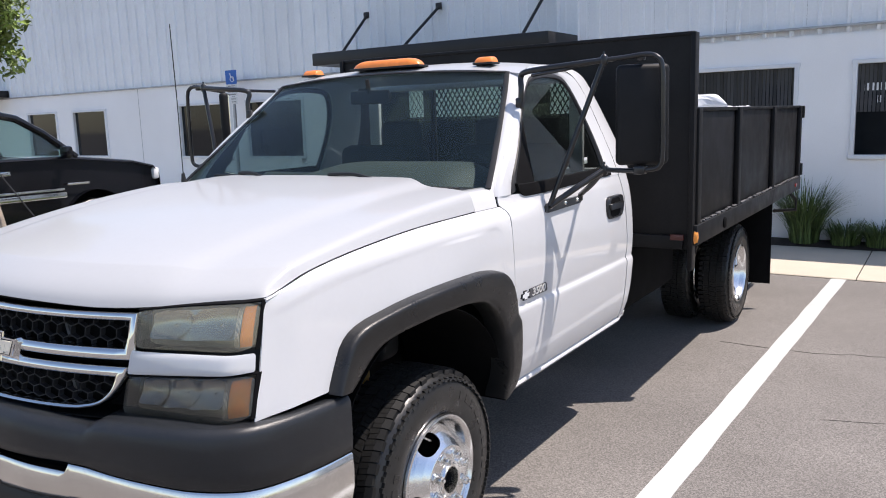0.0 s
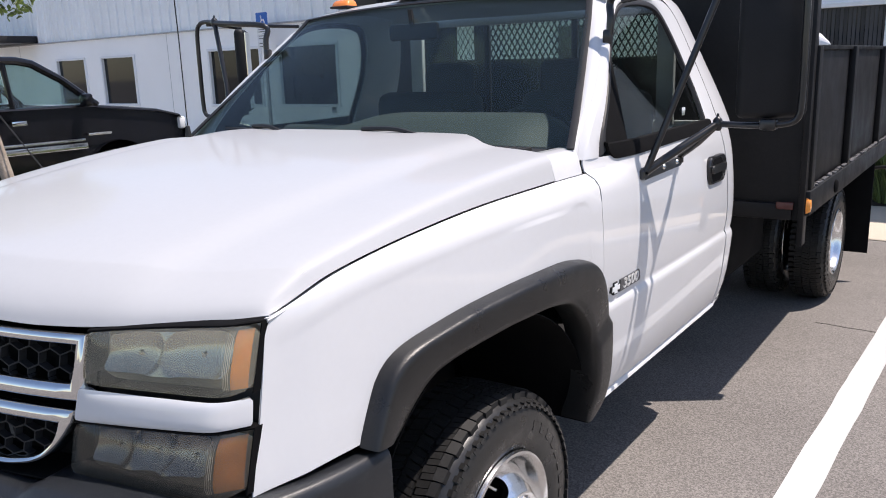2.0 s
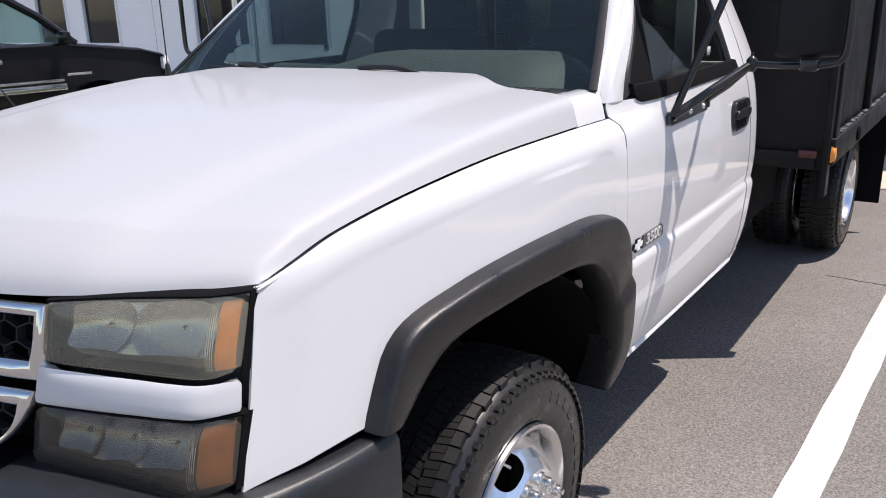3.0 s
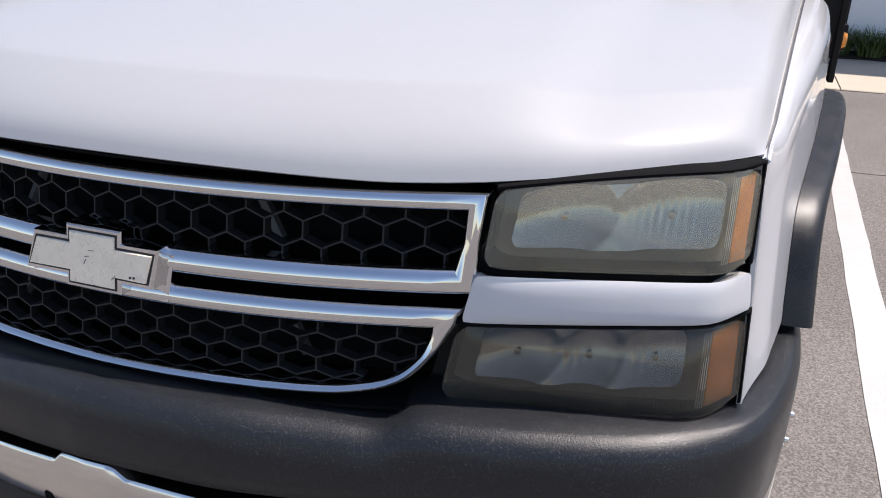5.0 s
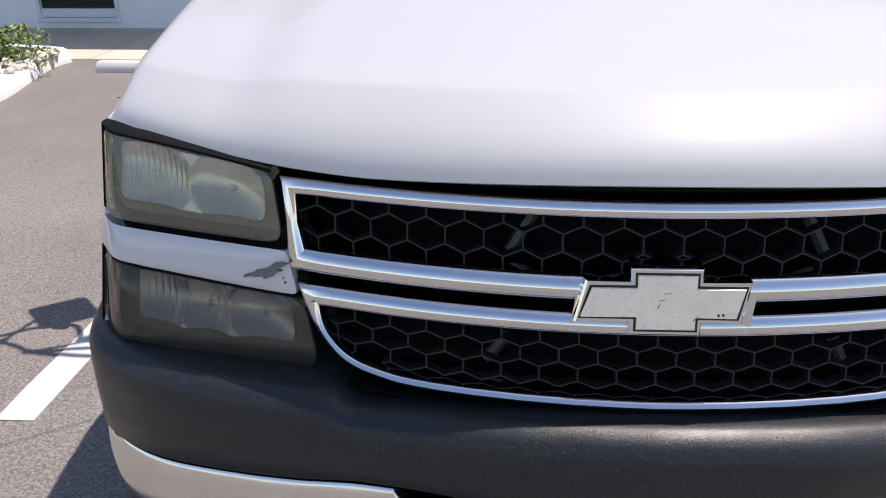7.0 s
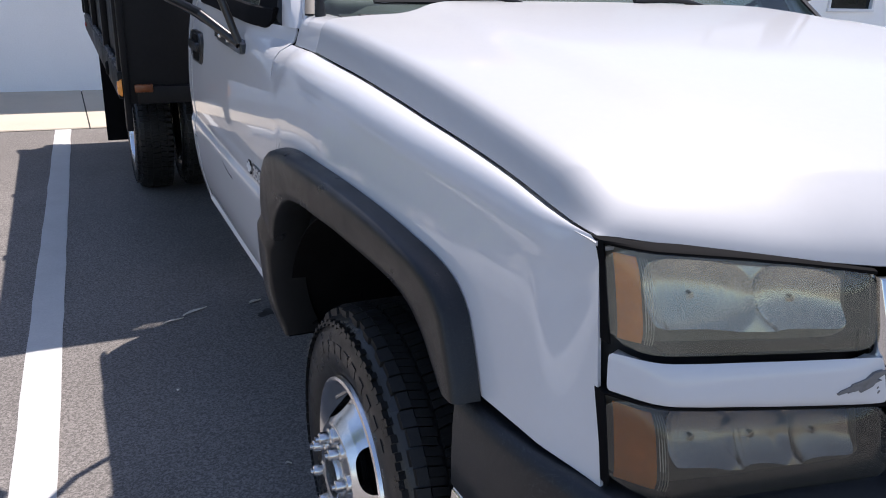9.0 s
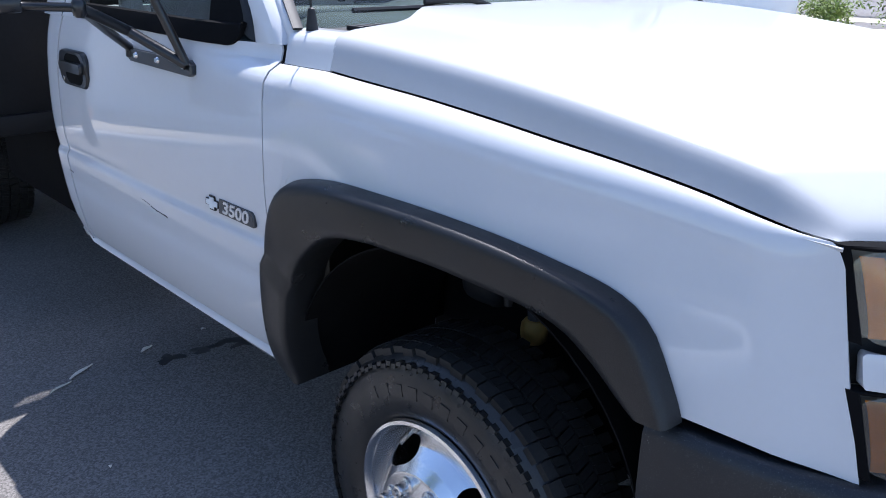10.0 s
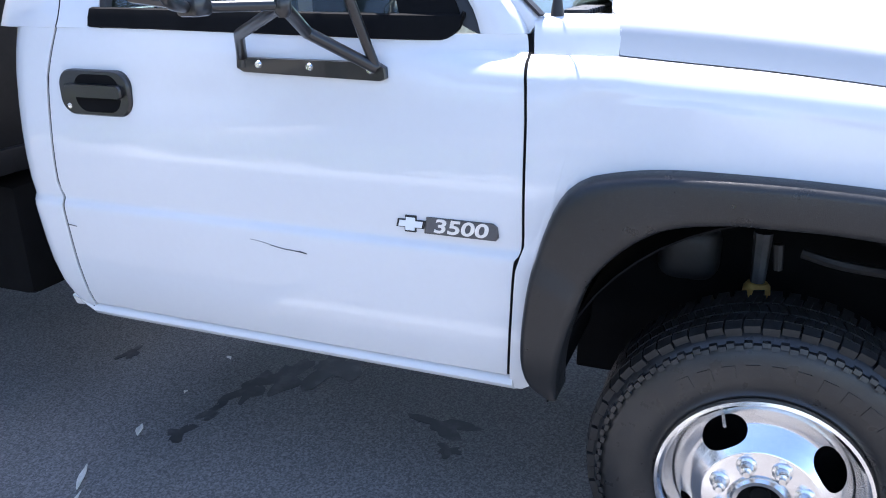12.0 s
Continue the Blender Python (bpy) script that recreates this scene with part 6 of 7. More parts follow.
# oil and drip stains on the passenger side
for cx, cy, rx, ry, seed in ((-0.42, 1.70, 0.10, 0.05, 1), (-0.30, 1.62, 0.12, 0.07, 2), (-0.74, 1.75, 0.05, 0.03, 3), (-0.40, 0.94, 0.05, 0.09, 4), (-0.53, 0.88, 0.03, 0.035, 5), (-0.16, 1.48, 0.14, 0.09, 6),
                             (-0.345, 2.31, 0.05, 0.03, 7), (-0.60, 1.73, 0.06, 0.025, 8), (-2.62, 4.57, 0.07, 0.018, 9), (-2.83, 4.55, 0.05, 0.016, 10), (-2.25, 4.75, 0.06, 0.020, 11), (-3.02, 4.53, 0.06, 0.015, 12), (-3.22, 4.50, 0.04, 0.012, 13), (-2.42, 4.60, 0.08, 0.016, 14), (-2.12, 4.78, 0.03, 0.012, 15)):
    rnd = random.Random(seed)
    pts = []
    for k in range(30):
        a = 2 * math.pi * k / 30
        r = 1 + 0.35 * math.sin(3 * a + seed) + 0.25 * math.sin(5 * a + 2 * seed) + rnd.uniform(-0.2, 0.2)
        pts.append((cx + rx * r * math.cos(a), cy + ry * r * math.sin(a)))
    tagged(part("oil_stain", prism(pts, lambda a, b, d: Vector((a, b, d)), 0.0012 + 0.0002 * seed, -0.002), OIL, smooth=False), "dark oil drip stain on the asphalt", "stain", kind="structure")

# dry leaf scraps
for x, y, l, w, a in ((-0.775, 1.885, 0.07, 0.022, 30), (-0.25, 1.91, 0.035, 0.016, 60), (-0.52, 1.90, 0.022, 0.010, 10), (-1.04, 1.87, 0.13, 0.018, 32), (-1.14, 1.80, 0.10, 0.010, 25), (-0.95, 0.62, 0.02, 0.01, 0), (-1.2, 1.2, 0.018, 0.01, 70),
                      (-1.32, 0.4, 0.016, 0.009, 20)):
    rows = []
    for k in range(7):
        t = k / 6
        ww = w * math.sin(math.pi * min(0.97, t + 0.05)) + 0.001
        c, s_ = math.cos(radians(a)), math.sin(radians(a))
        u = (t - 0.5) * l
        rows.append([(x + u * c - q * ww / 2 * s_, y + u * s_ + q * ww / 2 * c, 0.004 + 0.004 * abs(q) + 0.003 * math.sin(5 * t)) for q in (-1, 0, 1)])
    tagged(part("leaf_scrap", sheet(rows, (0, 0, 1), 0.001), LITTER), "dry pale leaf scrap lying on asphalt", "leaf", "leaf scraps")

# ---- pavement along the building ----
def wall_y(x):
    return 8.22 - SLANT * x


pav = thing("pavement", "buff concrete pavement beside the building", "pavement", kind="structure")
wd = 1.5
k = -14
while k < 13:
    xa = k * wd + 0.0 * 0.5 + 1.72 - wd
    xb = xa + wd - 0.012
    bm = bmesh.new()
    y0 = lambda x: 6.077 - SLANT * x
    rows = [[(x, y0(x), 0.006) for x in (xa, xb)], [(x, y0(x) + 0.01, 0.014) for x in (xa, xb)], [(x, wall_y(x) + 0.02, 0.014) for x in (xa, xb)]]
    part("slab", sheet(rows, (0, 0, 1), 0.05, bm), CONCRETE, pav, smooth=False)
    k += 1
rows = [[(x, y0(x) + 0.004, 0.0035) for x in (-22, 20)], [(x, wall_y(x), 0.0035) for x in (-22, 20)]]
part("joint_bed", sheet(rows, (0, 0, 1), 0.003), CRACK, pav, smooth=False)

# wheel stops
def wheel_stop(x, y):
    sect = [(-0.085, 0.0), (-0.083, 0.030), (-0.060, 0.075), (-0.047, 0.090), (0.047, 0.090), (0.060, 0.075), (0.083, 0.030), (0.085, 0.0)]
    bm = prism(sect, lambda a, b, d: Vector((d, a, b)), -0.92, 0.92)
    ob = part("wheel_stop", bm, STOP)
    ob.matrix_world = pose(x, y, 0.001, 0, 0, -math.degrees(math.atan(SLANT)))
    return tagged(ob, "pale concrete wheel stop on asphalt", "wheel stop", "wheel stops")


wheel_stop(-3.01, 5.62)
wheel_stop(-0.05, 5.55)
wheel_stop(3.0, 5.44)

# ---- building ----
bld = thing("warehouse_building", "long white office building with pale grey ribbed steel upper wall", "building", (0, 8.22, 0), -math.degrees(math.atan(SLANT)))
OPENINGS = [(-21.0, -19.2, 1.02, 2.06, "win"), (-16.30, -15.05, 1.02, 2.06, "win"), (-14.40, -13.13, 1.02, 2.06, "win"), (-10.66, -9.16, 1.01, 2.07, "win"), (-8.70, -7.25, 1.01, 2.07, "win"),
            (-5.95, -4.88, 0.10, 2.12, "door"), (-3.19, -2.40, 0.10, 2.12, "door"), (-1.35, 0.81, 1.03, 2.13, "win"), (1.40, 3.35, 1.02, 2.13, "win"), (5.2, 7.0, 1.02, 2.13, "win"),
            (9.75, 10.75, 0.98, 2.13, "win"), (13.7, 15.4, 1.05, 2.13, "win")]
TOP = 2.435
X0, X1 = -22.0, 18.3
edges = [X0] + [e for o in OPENINGS for e in o[:2]] + [X1]
bm = bmesh.new()
for i in range(0, len(edges), 2):
    rbox(((edges[i] + edges[i + 1]) / 2, 0.15, TOP / 2), (edges[i + 1] - edges[i], 0.30, TOP), 0.0, bm)
for xa, xb, za, zb, kind_ in OPENINGS:
    rbox(((xa + xb) / 2, 0.15, za / 2), (xb - xa, 0.30, za), 0.0, bm)
    rbox(((xa + xb) / 2, 0.15, (zb + TOP) / 2), (xb - xa, 0.30, TOP - zb), 0.0, bm)
bmesh.ops.remove_doubles(bm, verts=bm.verts[:], dist=0.0005)
part("wall", bm, STUCCO, bld, "white painted lower wall", smooth=False)
for x in (-18, -11.95, -6.55, 4.3, 8.4, 12.2):
    part("wall_joint", rbox((x, -0.001, 1.22), (0.012, 0.004, 2.42), 0.0), POST, bld, smooth=False)
part("wall_end", rbox((X1 - 0.15, 5.3, 2.4), (0.3, 10.0, 4.8), 0.0), STUCCO, bld, smooth=False)
part("wall_back", rbox(((X0 + X1) / 2, 10.2, 2.4), (X1 - X0, 0.3, 4.8), 0.0), STUCCO, bld, smooth=False)
part("roof", rbox(((X0 + X1) / 2, 5.1, 4.82), (X1 - X0 + 0.1, 10.4, 0.10), 0.01), STUCCO, bld, smooth=False)
part("floor_slab", rbox(((X0 + X1) / 2, 5.1, 0.03), (X1 - X0 - 0.6, 9.8, 0.06), 0.0), STOP, bld, smooth=False)
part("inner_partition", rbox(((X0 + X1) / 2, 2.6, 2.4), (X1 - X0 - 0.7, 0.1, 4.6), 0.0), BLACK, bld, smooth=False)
part("wall_upstand", rbox(((-1.9 + X1) / 2, 0.16, TOP + 0.045), (X1 + 1.9, 0.28, 0.09), 0.0), STUCCO, bld, smooth=False)
part("flashing", rbox(((-1.9 + X1) / 2, -0.018, TOP + 0.094), (X1 + 1.9, 0.05, 0.03), 0.004), POST, bld)
part("flashing", rbox(((X0 - 1.9) / 2, -0.012, TOP + 0.008), (-1.9 - X0, 0.05, 0.03), 0.004), POST, bld)
# ribbed panels: one shared mesh
rib, width, low, high = 0.305, 0.915, TOP + 0.02, 4.78
prof = []
for r in range(3):
    b = r * rib
    prof += [(b, 0.0), (b + 0.115, 0.0), (b + 0.128, -0.038), (b + 0.160, -0.038), (b + 0.173, 0.0), (b + 0.245, 0.0), (b + 0.252, -0.005), (b + 0.268, -0.005), (b + 0.275, 0.0)]
prof.append((width - 0.002, 0.0))
bm = sheet([[(a, b, z) for a, b in prof] for z in (low, high)], (0, -1, 0), 0.002)
panel = part("siding_panel", bm, SIDING, bld, smooth=False)
panel.location = (X0, 0.02, 0)
for n in range(1, 44):
    o = new("siding_panel", panel.data)
    o.parent = bld
    o.location = (X0 + n * width, 0.02, 0)
for xa, xb, za, zb, kind_ in OPENINGS:
    bm = bmesh.new()
    fw = 0.05
    xm, zm = (xa + xb) / 2, (za + zb) / 2
    for c, sz in (((xm, 0.0, zb - fw / 2 + 0.01), (xb - xa + 0.04, 0.07, fw)), ((xm, 0.0, za + fw / 2 - 0.01), (xb - xa + 0.04, 0.08, fw)), ((xa + fw / 2 - 0.01, 0.0, zm), (fw, 0.07, zb - za - fw)), ((xb - fw / 2 + 0.01, 0.0, zm), (fw, 0.07, zb - za - fw))):
        rbox(c, sz, 0.006, bm, seg=1)
    wnd = part("window" if kind_ == "win" else "glass_door", bm, FRAME, bld, "dark glazed window in a white frame" if kind_ == "win" else "dark glazed entrance door in a white frame")
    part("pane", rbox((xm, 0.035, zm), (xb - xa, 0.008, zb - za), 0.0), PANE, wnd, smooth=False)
    if kind_ == "door":
        part("door_rail", rbox((xm, 0.02, za + 0.10), (xb - xa - 0.08, 0.05, 0.11), 0.006), FRAME, wnd)
# vertical blinds in the nearer windows
for xa, xb, za, zb, kind_ in OPENINGS[7:9]:
    bm = bmesh.new()
    x = xa + 0.05
    kk = 0
    while x < xb - 0.05:
        rbox((x, 0.027, (za + zb) / 2 + 0.25), (0.034, 0.004, (zb - za) / 2), 0.0, bm, m=pose(0, 0, 0, 0, 0, 14 * math.sin(kk)))
        x += 0.042
        kk += 1
    tagged(part("blind", bm, BLIND, bld, "dark vertical blind", smooth=False), kind="stuff")
# plain bars where lettering stands on a window
for x, z, w_, h_ in ((1.60, 1.83, 0.17, 0.085), (1.80, 1.83, 0.17, 0.085), (2.0, 1.83, 0.17, 0.085), (1.68, 1.69, 0.06, 0.08)):
    part("window_lettering", rbox((x, 0.028, z), (w_, 0.004, h_), 0.0), SIGNWHITE, bld, smooth=False)
# canopy over the entrance with tie rods
can = part("canopy", rbox((-4.08, -0.45, 2.60), (4.12, 0.90, 0.19), 0.012), CANOPY, bld, "flat black steel entrance canopy")
for xb_, xt in ((-5.75, -5.72), (-4.55, -4.30), (-2.55, -2.50)):
    part("tie_rod", tube([(xb_, -0.62, 2.70), (xt, -0.02, 3.30)], 0.022, 8), CANOPY, can)
    part("rod_plate", rbox((xt, -0.025, 3.31), (0.10, 0.03, 0.10), 0.006), CANOPY, can)
part("far_awning", rbox((-18.2, -0.45, 2.55), (2.3, 0.9, 0.16), 0.012), CANOPY, bld, "flat black steel canopy")


# ---- planting ----
def blades(n, r, height, spread, seed, w=0.012):
    """A clump of arching grass blades."""
    rnd = random.Random(seed)
    bm = bmesh.new()
    for _ in range(n):
        a = rnd.uniform(0, 2 * math.pi)
        rr = r * math.sqrt(rnd.random())
        b = Vector((rr * math.cos(a), rr * math.sin(a), 0))
        lean = a + rnd.uniform(-0.7, 0.7)
        out = spread * rnd.uniform(0.3, 1.0)
        hh = height * rnd.uniform(0.6, 1.0)
        d = Vector((math.cos(lean), math.sin(lean), 0))
        sd = Vector((-d.y, d.x, 0))
        prev = None
        for k in range(6):
            t = k / 5
            p = b + d * out * t**1.7 + Vector((0, 0, hh * (t - 0.32 * t**3 * min(1.4, out / height * 2))))
            ww = w * (1 - t) ** 0.7 * 0.5 + 0.0008
            cur = (bm.verts.new(p - sd * ww), bm.verts.new(p + sd * ww))
            if prev:
                bm.faces.new((prev[0], prev[1], cur[1], cur[0]))
            prev = cur
    return bm


bedm = thing("planting_bed", "strip of dark mulch along the wall", "flower bed", kind="structure")
rows = []
for k in range(60):
    x = lerp(0.55, 18.0, k / 59)
    rows.append([(x, wall_y(x) - 0.42 + 0.02 * math.sin(7 * x), 0.016), (x, wall_y(x) - 0.30, 0.05 + 0.012 * math.sin(11 * x)), (x, wall_y(x) - 0.1, 0.055), (x, wall_y(x) - 0.005, 0.045)])
part("mulch", sheet(rows, (0, 0, 1), 0.03), MULCH, bedm)
tall = part("grass_clump", blades(460, 0.16, 0.95, 0.55, 1), GRASS, angle=180)
tall.matrix_world = pose(0.98, wall_y(0.98) - 0.24, 0.04)
tagged(tall, "tall clump of arching green ornamental grass", "grass", kind="stuff")
low1 = part("grass_clump", blades(300, 0.16, 0.40, 0.32, 2, 0.011), GRASS, angle=180)
low1.matrix_world = pose(1.42, wall_y(1.42) - 0.24, 0.04)
tagged(low1, "low dark green grass clump in mulch", "grass", "low grass clumps", kind="stuff")
for q, x in enumerate((1.78, 2.15, 2.55, 2.95, 3.4, 3.9, 4.5, 5.2, 5.9, 6.7, 7.5, 8.3, 9.1, 10.0, 11.0, 12.0, 13.0, 14.2, 15.4, 16.6)):
    c = copy_thing(low1, pose(x, wall_y(x) - 0.24, 0.04, 0, 0, 47 * q))

# landscaped island
isl = thing("kerbed_island", "planted parking island with a pale concrete kerb", "island", kind="structure")
pts = [(-4.12, 0.2), (-4.10, 2.0), (-4.16, 4.2), (-4.30, 5.0), (-4.46, 5.75), (-4.52, 6.2)]
far = [(-5.75, 6.25), (-5.75, 4.0), (-5.72, 2.0), (-5.70, 0.2)]
outl = pts + far + [(-5.5, -0.35), (-4.9, -0.55), (-4.35, -0.35)]
path = resample([(p.x, p.y, 0) for p in spline([(a, b, 0) for a, b in outl], 5, True)] + [(outl[0][0], outl[0][1], 0)], 90)
rows = []
for i, p in enumerate(path):
    t = (path[(i + 1) % 90] - path[i - 1]).normalized() if 0 < i < 89 else (path[1] - path[88]).normalized()
    n_ = Vector((t.y, -t.x, 0))
    if (Vector((-4.9, 2.8, 0)) - p).dot(n_) < 0:
        n_ = -n_
    rows.append([tuple(p + Vector((0, 0, 0.001))), tuple(p + n_ * 0.012 + Vector((0, 0, 0.115))), tuple(p + n_ * 0.03 + Vector((0, 0, 0.135))), tuple(p + n_ * 0.15 + Vector((0, 0, 0.135))), tuple(p + n_ * 0.16 + Vector((0, 0, 0.05)))])
part("kerb", sheet(rows, (0, 0, 1), 0.02), STOP, isl, "pale concrete kerb")
bm = bmesh.new()
cen = bm.verts.new((-4.95, 2.9, 0.10))
ring = [bm.verts.new((p.x + (-4.95 - p.x) * 0.12, p.y + (2.9 - p.y) * 0.04, 0.09)) for p in path[:-1]]
for a, b in zip(ring, ring[1:] + ring[:1]):
    bm.faces.new((cen, a, b))
bmesh.ops.recalc_face_normals(bm, faces=bm.faces[:])
part("soil", bm, MULCH, isl, smooth=False)


def leaf_cloud(centre, size, n, leaf, seed, bm, gap=0.25):
    """Many small leaves scattered through an uneven volume."""
    rnd = random.Random(seed)
    made = 0
    while made < n:
        p = Vector((rnd.uniform(-1, 1), rnd.uniform(-1, 1), rnd.uniform(-1, 1)))
        if p.length > 1 or p.length < 0.35:
            continue
        q = Vector(centre) + Vector((p.x * size[0], p.y * size[1], p.z * size[2]))
        if noise.noise(q * 3.1) < -gap + 0.3 * p.length - 0.1:
            if rnd.random() < 0.7:
                continue
        made += 1
        m = Euler((rnd.uniform(-1.1, 1.1), rnd.uniform(-1.1, 1.1), rnd.uniform(0, 6.28))).to_matrix()
        l = leaf * rnd.uniform(0.6, 1.2)
        vs = [bm.verts.new(q + m @ Vector(v)) for v in ((-l, 0, 0), (-l * 0.2, -l * 0.42, l * 0.06), (l, 0, -l * 0.1), (-l * 0.2, l * 0.42, l * 0.06))]
        bm.faces.new(vs)
    return bm


bm = bmesh.new()
rnd = random.Random(8)
for q in range(46):
    x, y = rnd.uniform(-5.5, -4.45), rnd.uniform(1.8, 6.0)
    leaf_cloud((x, y, 0.26), (0.32, 0.32, 0.18 + 0.1 * rnd.random()), 300, 0.030, q, bm)
tagged(part("shrubs", bm, SHRUB, smooth=False), "low green shrubs filling the planted island", "shrub", kind="stuff")

# planting past the end of the building
walk_strip = thing("footpath", "pale concrete footpath past the end of the building", "path", kind="structure")
for k in range(16):
    y = -12 + k * 2.0
    part("slab", rbox((22.9, y + 0.99, 0.006), (1.9, 1.98, 0.02), 0.003, seg=1), CONCRETE, walk_strip, smooth=False)
bm = bmesh.new()
rnd = random.Random(31)
for q in range(26):
    leaf_cloud((18.75 + rnd.uniform(-0.25, 0.45), 7.25 + rnd.uniform(-0.45, 0.35), 0.32 + rnd.uniform(-0.08, 0.25)), (0.30, 0.30, 0.26), 90, 0.05, 200 + q, bm)
tagged(part("corner_shrub", bm, LEAF, smooth=False), "bright yellow-green shrub at the corner of the building", "shrub", kind="stuff")
bm = bmesh.new()
for q in range(60):
    leaf_cloud((25.2 + rnd.uniform(-0.6, 0.6), -6 + q * 0.36, 0.75 + rnd.uniform(-0.1, 0.3)), (0.7, 0.6, 0.75), 150, 0.075, 300 + q, bm)
tagged(part("hedge", bm, SHRUB, smooth=False), "tall dark green hedge beyond the footpath", "hedge", kind="stuff")
bm = bmesh.new()
for q in range(30):
    leaf_cloud((20.9 + rnd.uniform(-0.4, 0.4), -4 + q * 0.36, 0.2), (0.45, 0.45, 0.22), 90, 0.05, 400 + q, bm)
tagged(part("ground_cover", bm, SHRUB, smooth=False), "low green ground cover beside the footpath", "shrub", kind="stuff")

# young tree in the island
tree = thing("tree", "young tree with a pale trunk and light green leaves", "tree", (0, 0, 0))
base = Vector((-4.72, 1.70, 0.08))
fork = base + Vector((-0.30, -0.17, 1.85))
part("trunk", tube([base, base + Vector((-0.07, -0.04, 0.6)), base + Vector((-0.19, -0.11, 1.3)), fork], [0.062, 0.052, 0.046, 0.040], 10), BARK, tree)
for gx, gy in ((0.75, 0.35), (0.2, -0.8), (-0.7, 0.3)):
    part("guy_strap", tube([fork + Vector((0, 0, -0.25)), base + Vector((gx, gy, 0.0))], 0.006, 5), BLACK, tree)
tips = []
rnd = random.Random(12)
for ang, up, ln in ((20, 58, 1.0), (75, 62, 0.9), (150, 52, 1.0), (215, 60, 1.1), (280, 50, 0.9), (330, 66, 1.1)):
    d = Vector((math.cos(radians(ang)) * math.cos(radians(up)), math.sin(radians(ang)) * math.cos(radians(up)), math.sin(radians(up))))
    mid = fork + d * ln * 0.5 + Vector((0, 0, 0.06))
    tip = fork + d * ln
    part("limb", tube(spline([fork - Vector((0, 0, 0.1)), mid, tip], 4), [0.024, 0.022, 0.02, 0.018, 0.016, 0.013, 0.011, 0.009, 0.007], 7), BARK, tree)
    tips += [mid, tip]
bm = bmesh.new()
for q, t in enumerate(tips):
    for k in range(3):
        o = Vector((rnd.uniform(-0.28, 0.28), rnd.uniform(-0.28, 0.28), rnd.uniform(-0.1, 0.32)))
        leaf_cloud(t + o, (0.25, 0.25, 0.20), 240, 0.042, 40 + q * 3 + k, bm, 0.1)
tagged(part("crown", bm, LEAF, tree, "loose crown of small light green leaves", smooth=False), kind="stuff")

# parking sign on a post
sg = thing("parking_sign", "blue and white accessible parking sign on a metal post", "sign", (-8.72, 8.20, 0.014))
part("post", rbox((0, 0, 1.30), (0.05, 0.04, 2.60), 0.004), POST, sg)
bl = part("blue_plate", prism(rounded(0.28, 0.25, 0.02), lambda a, b, d: Vector((a, -0.03 - d, 2.475 + b)), 0.004, -0.002), BLUE, sg, "blue plate with a white symbol")
part("symbol_wheel", tube([(0.025 + 0.045 * math.cos(a), -0.036, 2.44 + 0.045 * math.sin(a)) for a in (2 * math.pi * k / 20 for k in range(20))], 0.008, 6, closed=True), SIGNWHITE, bl)
part("symbol_bar", tube([(-0.02, -0.036, 2.55), (0.0, -0.036, 2.47), (0.05, -0.036, 2.46), (0.075, -0.036, 2.41)], 0.010, 6), SIGNWHITE, bl)
for z, h in ((2.30, 0.09), (2.19, 0.11), (2.06, 0.13)):
    pl = part("white_plate", prism(rounded(0.27, h, 0.012), lambda a, b, d, z=z: Vector((a, -0.03 - d, z + b)), 0.004, -0.002), SIGNWHITE, sg, "white plate with small dark lines")
    for q in (-0.2, 0.2):
        part("text_line", rbox((0, -0.035, z + q * h), (0.19, 0.002, 0.012), 0.0), GREY_METAL, pl, smooth=False)

# pale landscaping stones along the island's edge
bm = bmesh.new()
rnd = random.Random(77)
for q in range(150):
    x, y = rnd.uniform(-4.62, -4.28), rnd.uniform(1.2, 5.9)
    x -= 0.10 * max(0.0, (y - 4.6))
    r = rnd.uniform(0.03, 0.065)
    rbox((0, 0, 0), (2 * r, 1.6 * r, 1.2 * r), 0.45 * r, bm, m=pose(x, y, 0.13 + 0.3 * r, rnd.uniform(-25, 25), rnd.uniform(-25, 25), rnd.uniform(0, 180)), seg=1)
tagged(part("landscape_stones", bm, STONE, smooth=False), "pale rounded stones among the shrubs", "stone", kind="stuff")


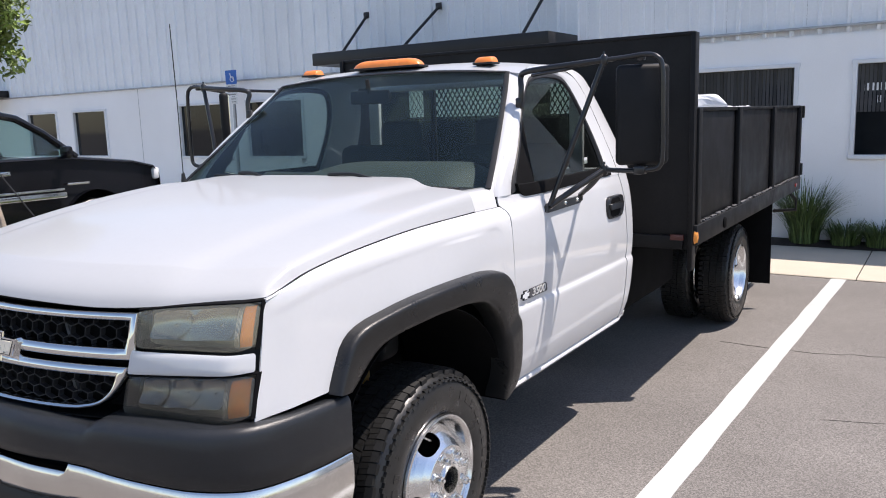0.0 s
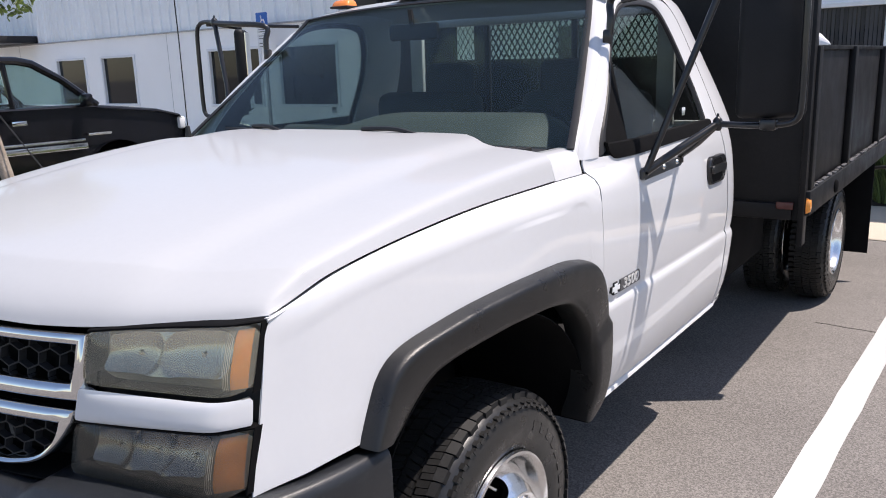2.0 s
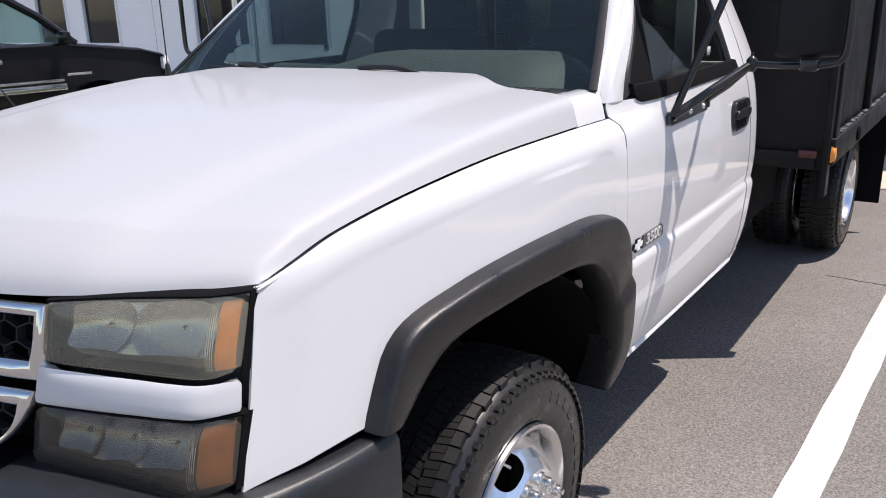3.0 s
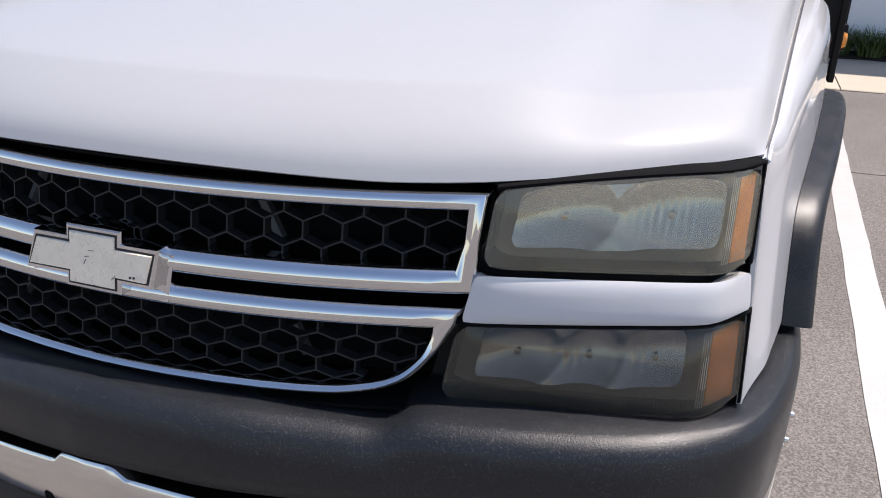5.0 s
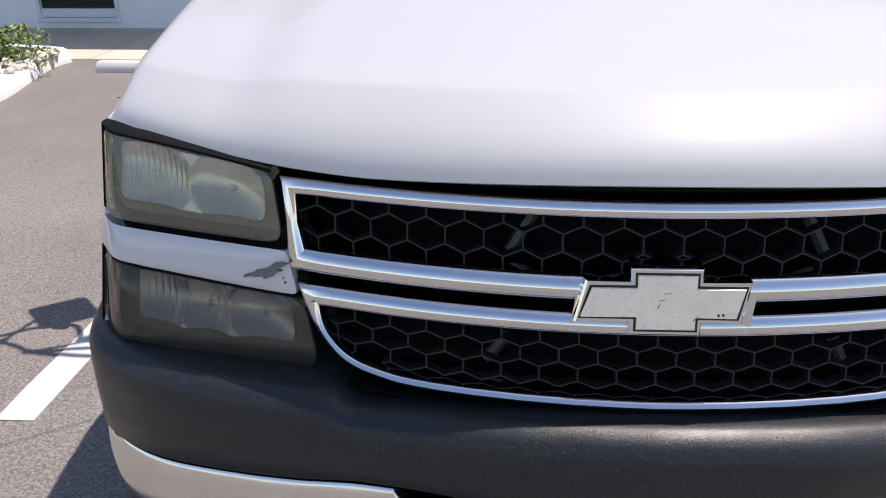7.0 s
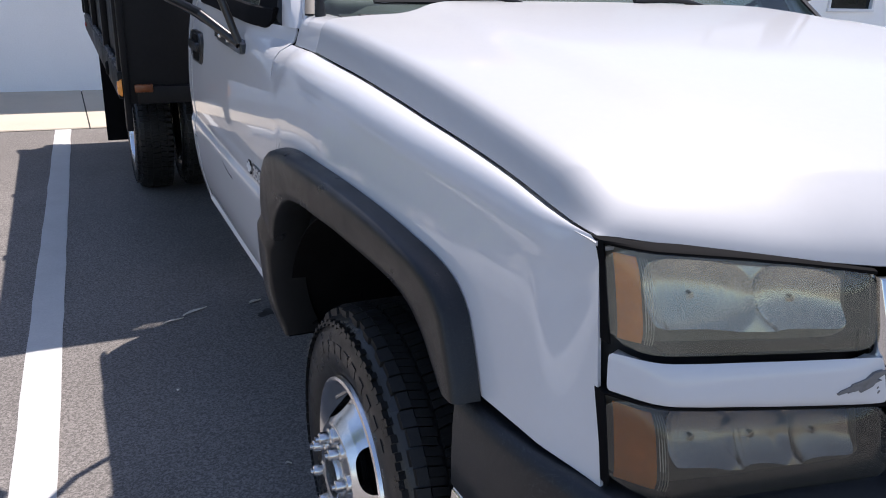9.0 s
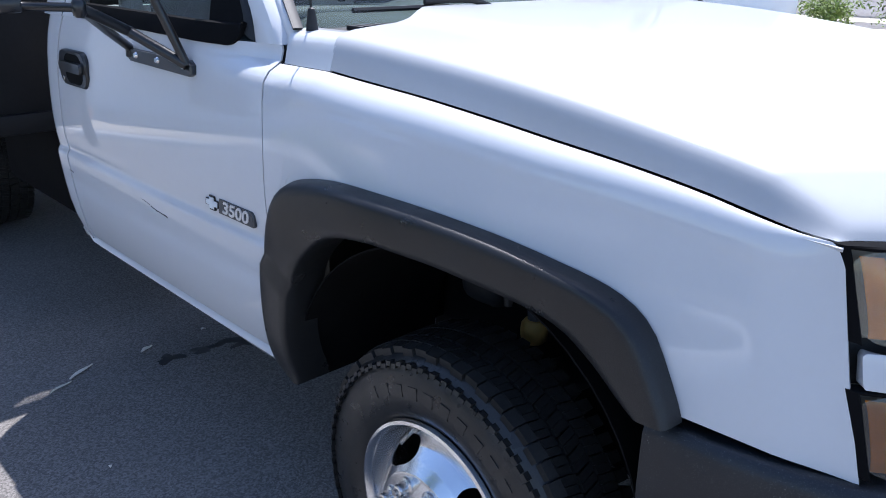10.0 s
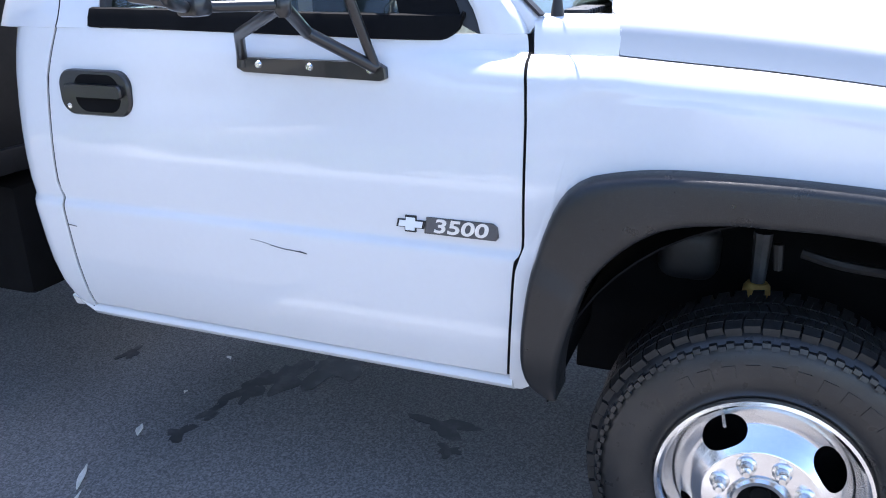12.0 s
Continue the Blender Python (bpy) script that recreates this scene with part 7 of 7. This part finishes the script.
# ---- black pickup beyond the island ----
def make_black_pickup():
    car = thing("pickup_truck", "glossy black pickup truck with silver side stripes, parked beyond the island", "truck", (-7.0, 5.11, 0), 90)
    # nose at x = 0, running back along -x; near side at y = 0
    body = [(0.0, 0.62), (0.0, 0.95), (-0.02, 1.03), (-0.08, 1.11), (-0.4, 1.19), (-0.8, 1.237), (-1.15, 1.275), (-1.35, 1.30), (-3.3, 1.30), (-3.35, 1.33), (-5.4, 1.33), (-5.45, 0.60), (-4.97, 0.50)]
    for cx in (-4.5, -1.0):
        body += [(cx - 0.45 * math.cos(radians(a)), 0.42 + 0.44 * math.sin(radians(a))) for a in range(10, 171, 16)]
        body += [(-4.04, 0.48), (-1.46, 0.46)] if cx < -2 else [(-0.54, 0.50), (-0.1, 0.50)]
    W_ = 1.86
    bm = bmesh.new()
    rings = []
    for y, k in ((0.05, 0.94), (0.0, 0.985), (-0.0, 1.0), (W_, 1.0), (W_ - 0.0, 0.985), (W_ - 0.05, 0.94)):
        off = {0.94: 0.05, 0.985: 0.015, 1.0: 0.0}[k]
        yy = (0.0 if y < 1 else W_) + (off if y < 1 else -off)
        zz = {0.94: 0.012, 0.985: 0.0, 1.0: -0.02}[k]
        rings.append([bm.verts.new((a, yy, b + (zz if b > 1.0 else 0.0))) for a, b in body])
    order = [rings[0], rings[1], rings[2], rings[3], rings[4], rings[5]]
    n = len(body)
    for r0, r1 in zip(order, order[1:]):
        for k in range(n):
            bm.faces.new((r0[k], r0[(k + 1) % n], r1[(k + 1) % n], r1[k]))
    bm.faces.new(rings[0])
    bm.faces.new(rings[-1][::-1])
    bmesh.ops.recalc_face_normals(bm, faces=bm.faces[:])
    part("body", bm, CARBLACK, car, "glossy black body", 30)
    # near-black blocks added in the arches in place of their shade
    for cx in (-4.5, -1.0):
        part("wheel_arch_liner", rbox((cx, W_ / 2, 0.62), (0.96, 1.25, 0.56), 0.02), VOID, car)
    # cab: pillars and roof
    cab = [(-1.22, 1.29), (-1.58, 1.60), (-1.88, 1.785), (-2.05, 1.82), (-2.6, 1.835), (-2.95, 1.825), (-3.10, 1.77), (-3.25, 1.30)]
    for s in (0, 1):
        yy = lambda z: (0.04 + (z - 1.3) * 0.28) if s == 0 else (W_ - 0.04 - (z - 1.3) * 0.28)
        part("cab_frame", tube([(a, yy(b), b) for a, b in cab], 0.045, 8), CARBLACK, car)
        part("door_pillar", tube([(-2.22, yy(1.3) - 0.0, 1.3), (-2.20, yy(1.82), 1.82)], 0.03, 6), CARBLACK, car)
    rows = [[(x, lerp(0.18, W_ - 0.18, k / 8), z + 0.03 * math.sin(math.pi * k / 8)) for k in range(9)] for x, z in ((-1.88, 1.79), (-2.05, 1.83), (-2.6, 1.845), (-2.95, 1.835), (-3.10, 1.78))]
    part("roof", sheet(rows, (0, 0, 1), 0.02), CARBLACK, car)
    for xs in ([(-1.30, 1.32), (-1.60, 1.57), (-1.90, 1.76), (-2.05, 1.795), (-2.18, 1.80), (-2.20, 1.32)], [(-2.26, 1.32), (-2.24, 1.80), (-2.6, 1.81), (-2.95, 1.80), (-3.07, 1.75), (-3.2, 1.32)]):
        for s in (0, 1):
            part("side_window", prism(xs, lambda a, b, d, s=s: Vector((a, (0.045 + (b - 1.3) * 0.28 + d) if s == 0 else (W_ - 0.045 - (b - 1.3) * 0.28 - d), b)), 0.0, 0.006), CLEAR, car, "clear tinted side window")
    rows = [[(lerp(-1.22, -1.88, t), lerp(lerp(0.06, 0.2, t), W_ - lerp(0.06, 0.2, t), k / 6), lerp(1.30, 1.79, t)) for k in range(7)] for t in (0, 0.5, 1)]
    part("windscreen", sheet(rows, (1, 0, 0.5), 0.006), CLEAR, car)
    part("seat", rbox((-2.45, 0.5, 1.12), (0.16, 0.5, 0.62), 0.05), DASH, car)
    part("seat", rbox((-2.45, 1.35, 1.12), (0.16, 0.5, 0.62), 0.05), DASH, car)
    part("side_stripe", rbox((-2.9, -0.006, 0.90), (2.9, 0.012, 0.03), 0.004), STRIP, car, "silver side moulding")
    part("side_stripe", rbox((-2.9, -0.02, 0.83), (2.9, 0.06, 0.07), 0.004), STRIP, car)
    part("name_badge", rbox((-1.25, -0.005, 0.955), (0.30, 0.01, 0.030), 0.003), SILVER, car)
    part("door_handle", rbox((-2.20, -0.012, 1.14), (0.17, 0.02, 0.055), 0.01), CHROME, car, "chrome door handle")
    part("side_mirror", rbox((-1.42, -0.08, 1.36), (0.10, 0.16, 0.15), 0.03), CARBLACK, car)
    part("headlight", rbox((-0.045, 0.12, 1.0), (0.10, 0.24, 0.16), 0.03), SIGNWHITE, car)
    part("bumper", rbox((0.04, W_ / 2, 0.60), (0.16, W_, 0.20), 0.04), CHROME, car)
    for x in (-1.0, -4.5):
        for y in (0.12, W_ - 0.12):
            t = part("wheel", lathe([(0.20, -0.11), (0.34, -0.10), (0.37, -0.07), (0.37, 0.07), (0.34, 0.10), (0.20, 0.11)], lambda u, v, h, x=x, y=y: Vector((x + u, y + h, 0.37 + v)), 32, closed=True), RUBBER, car)
            part("rim", lathe([(0.0, -0.08), (0.10, -0.085), (0.19, -0.06), (0.21, -0.10), (0.21, 0.10), (0.0, 0.08)], lambda u, v, h, x=x, y=y: Vector((x + u, y + h, 0.37 + v)), 28), RIM, t)


make_black_pickup()
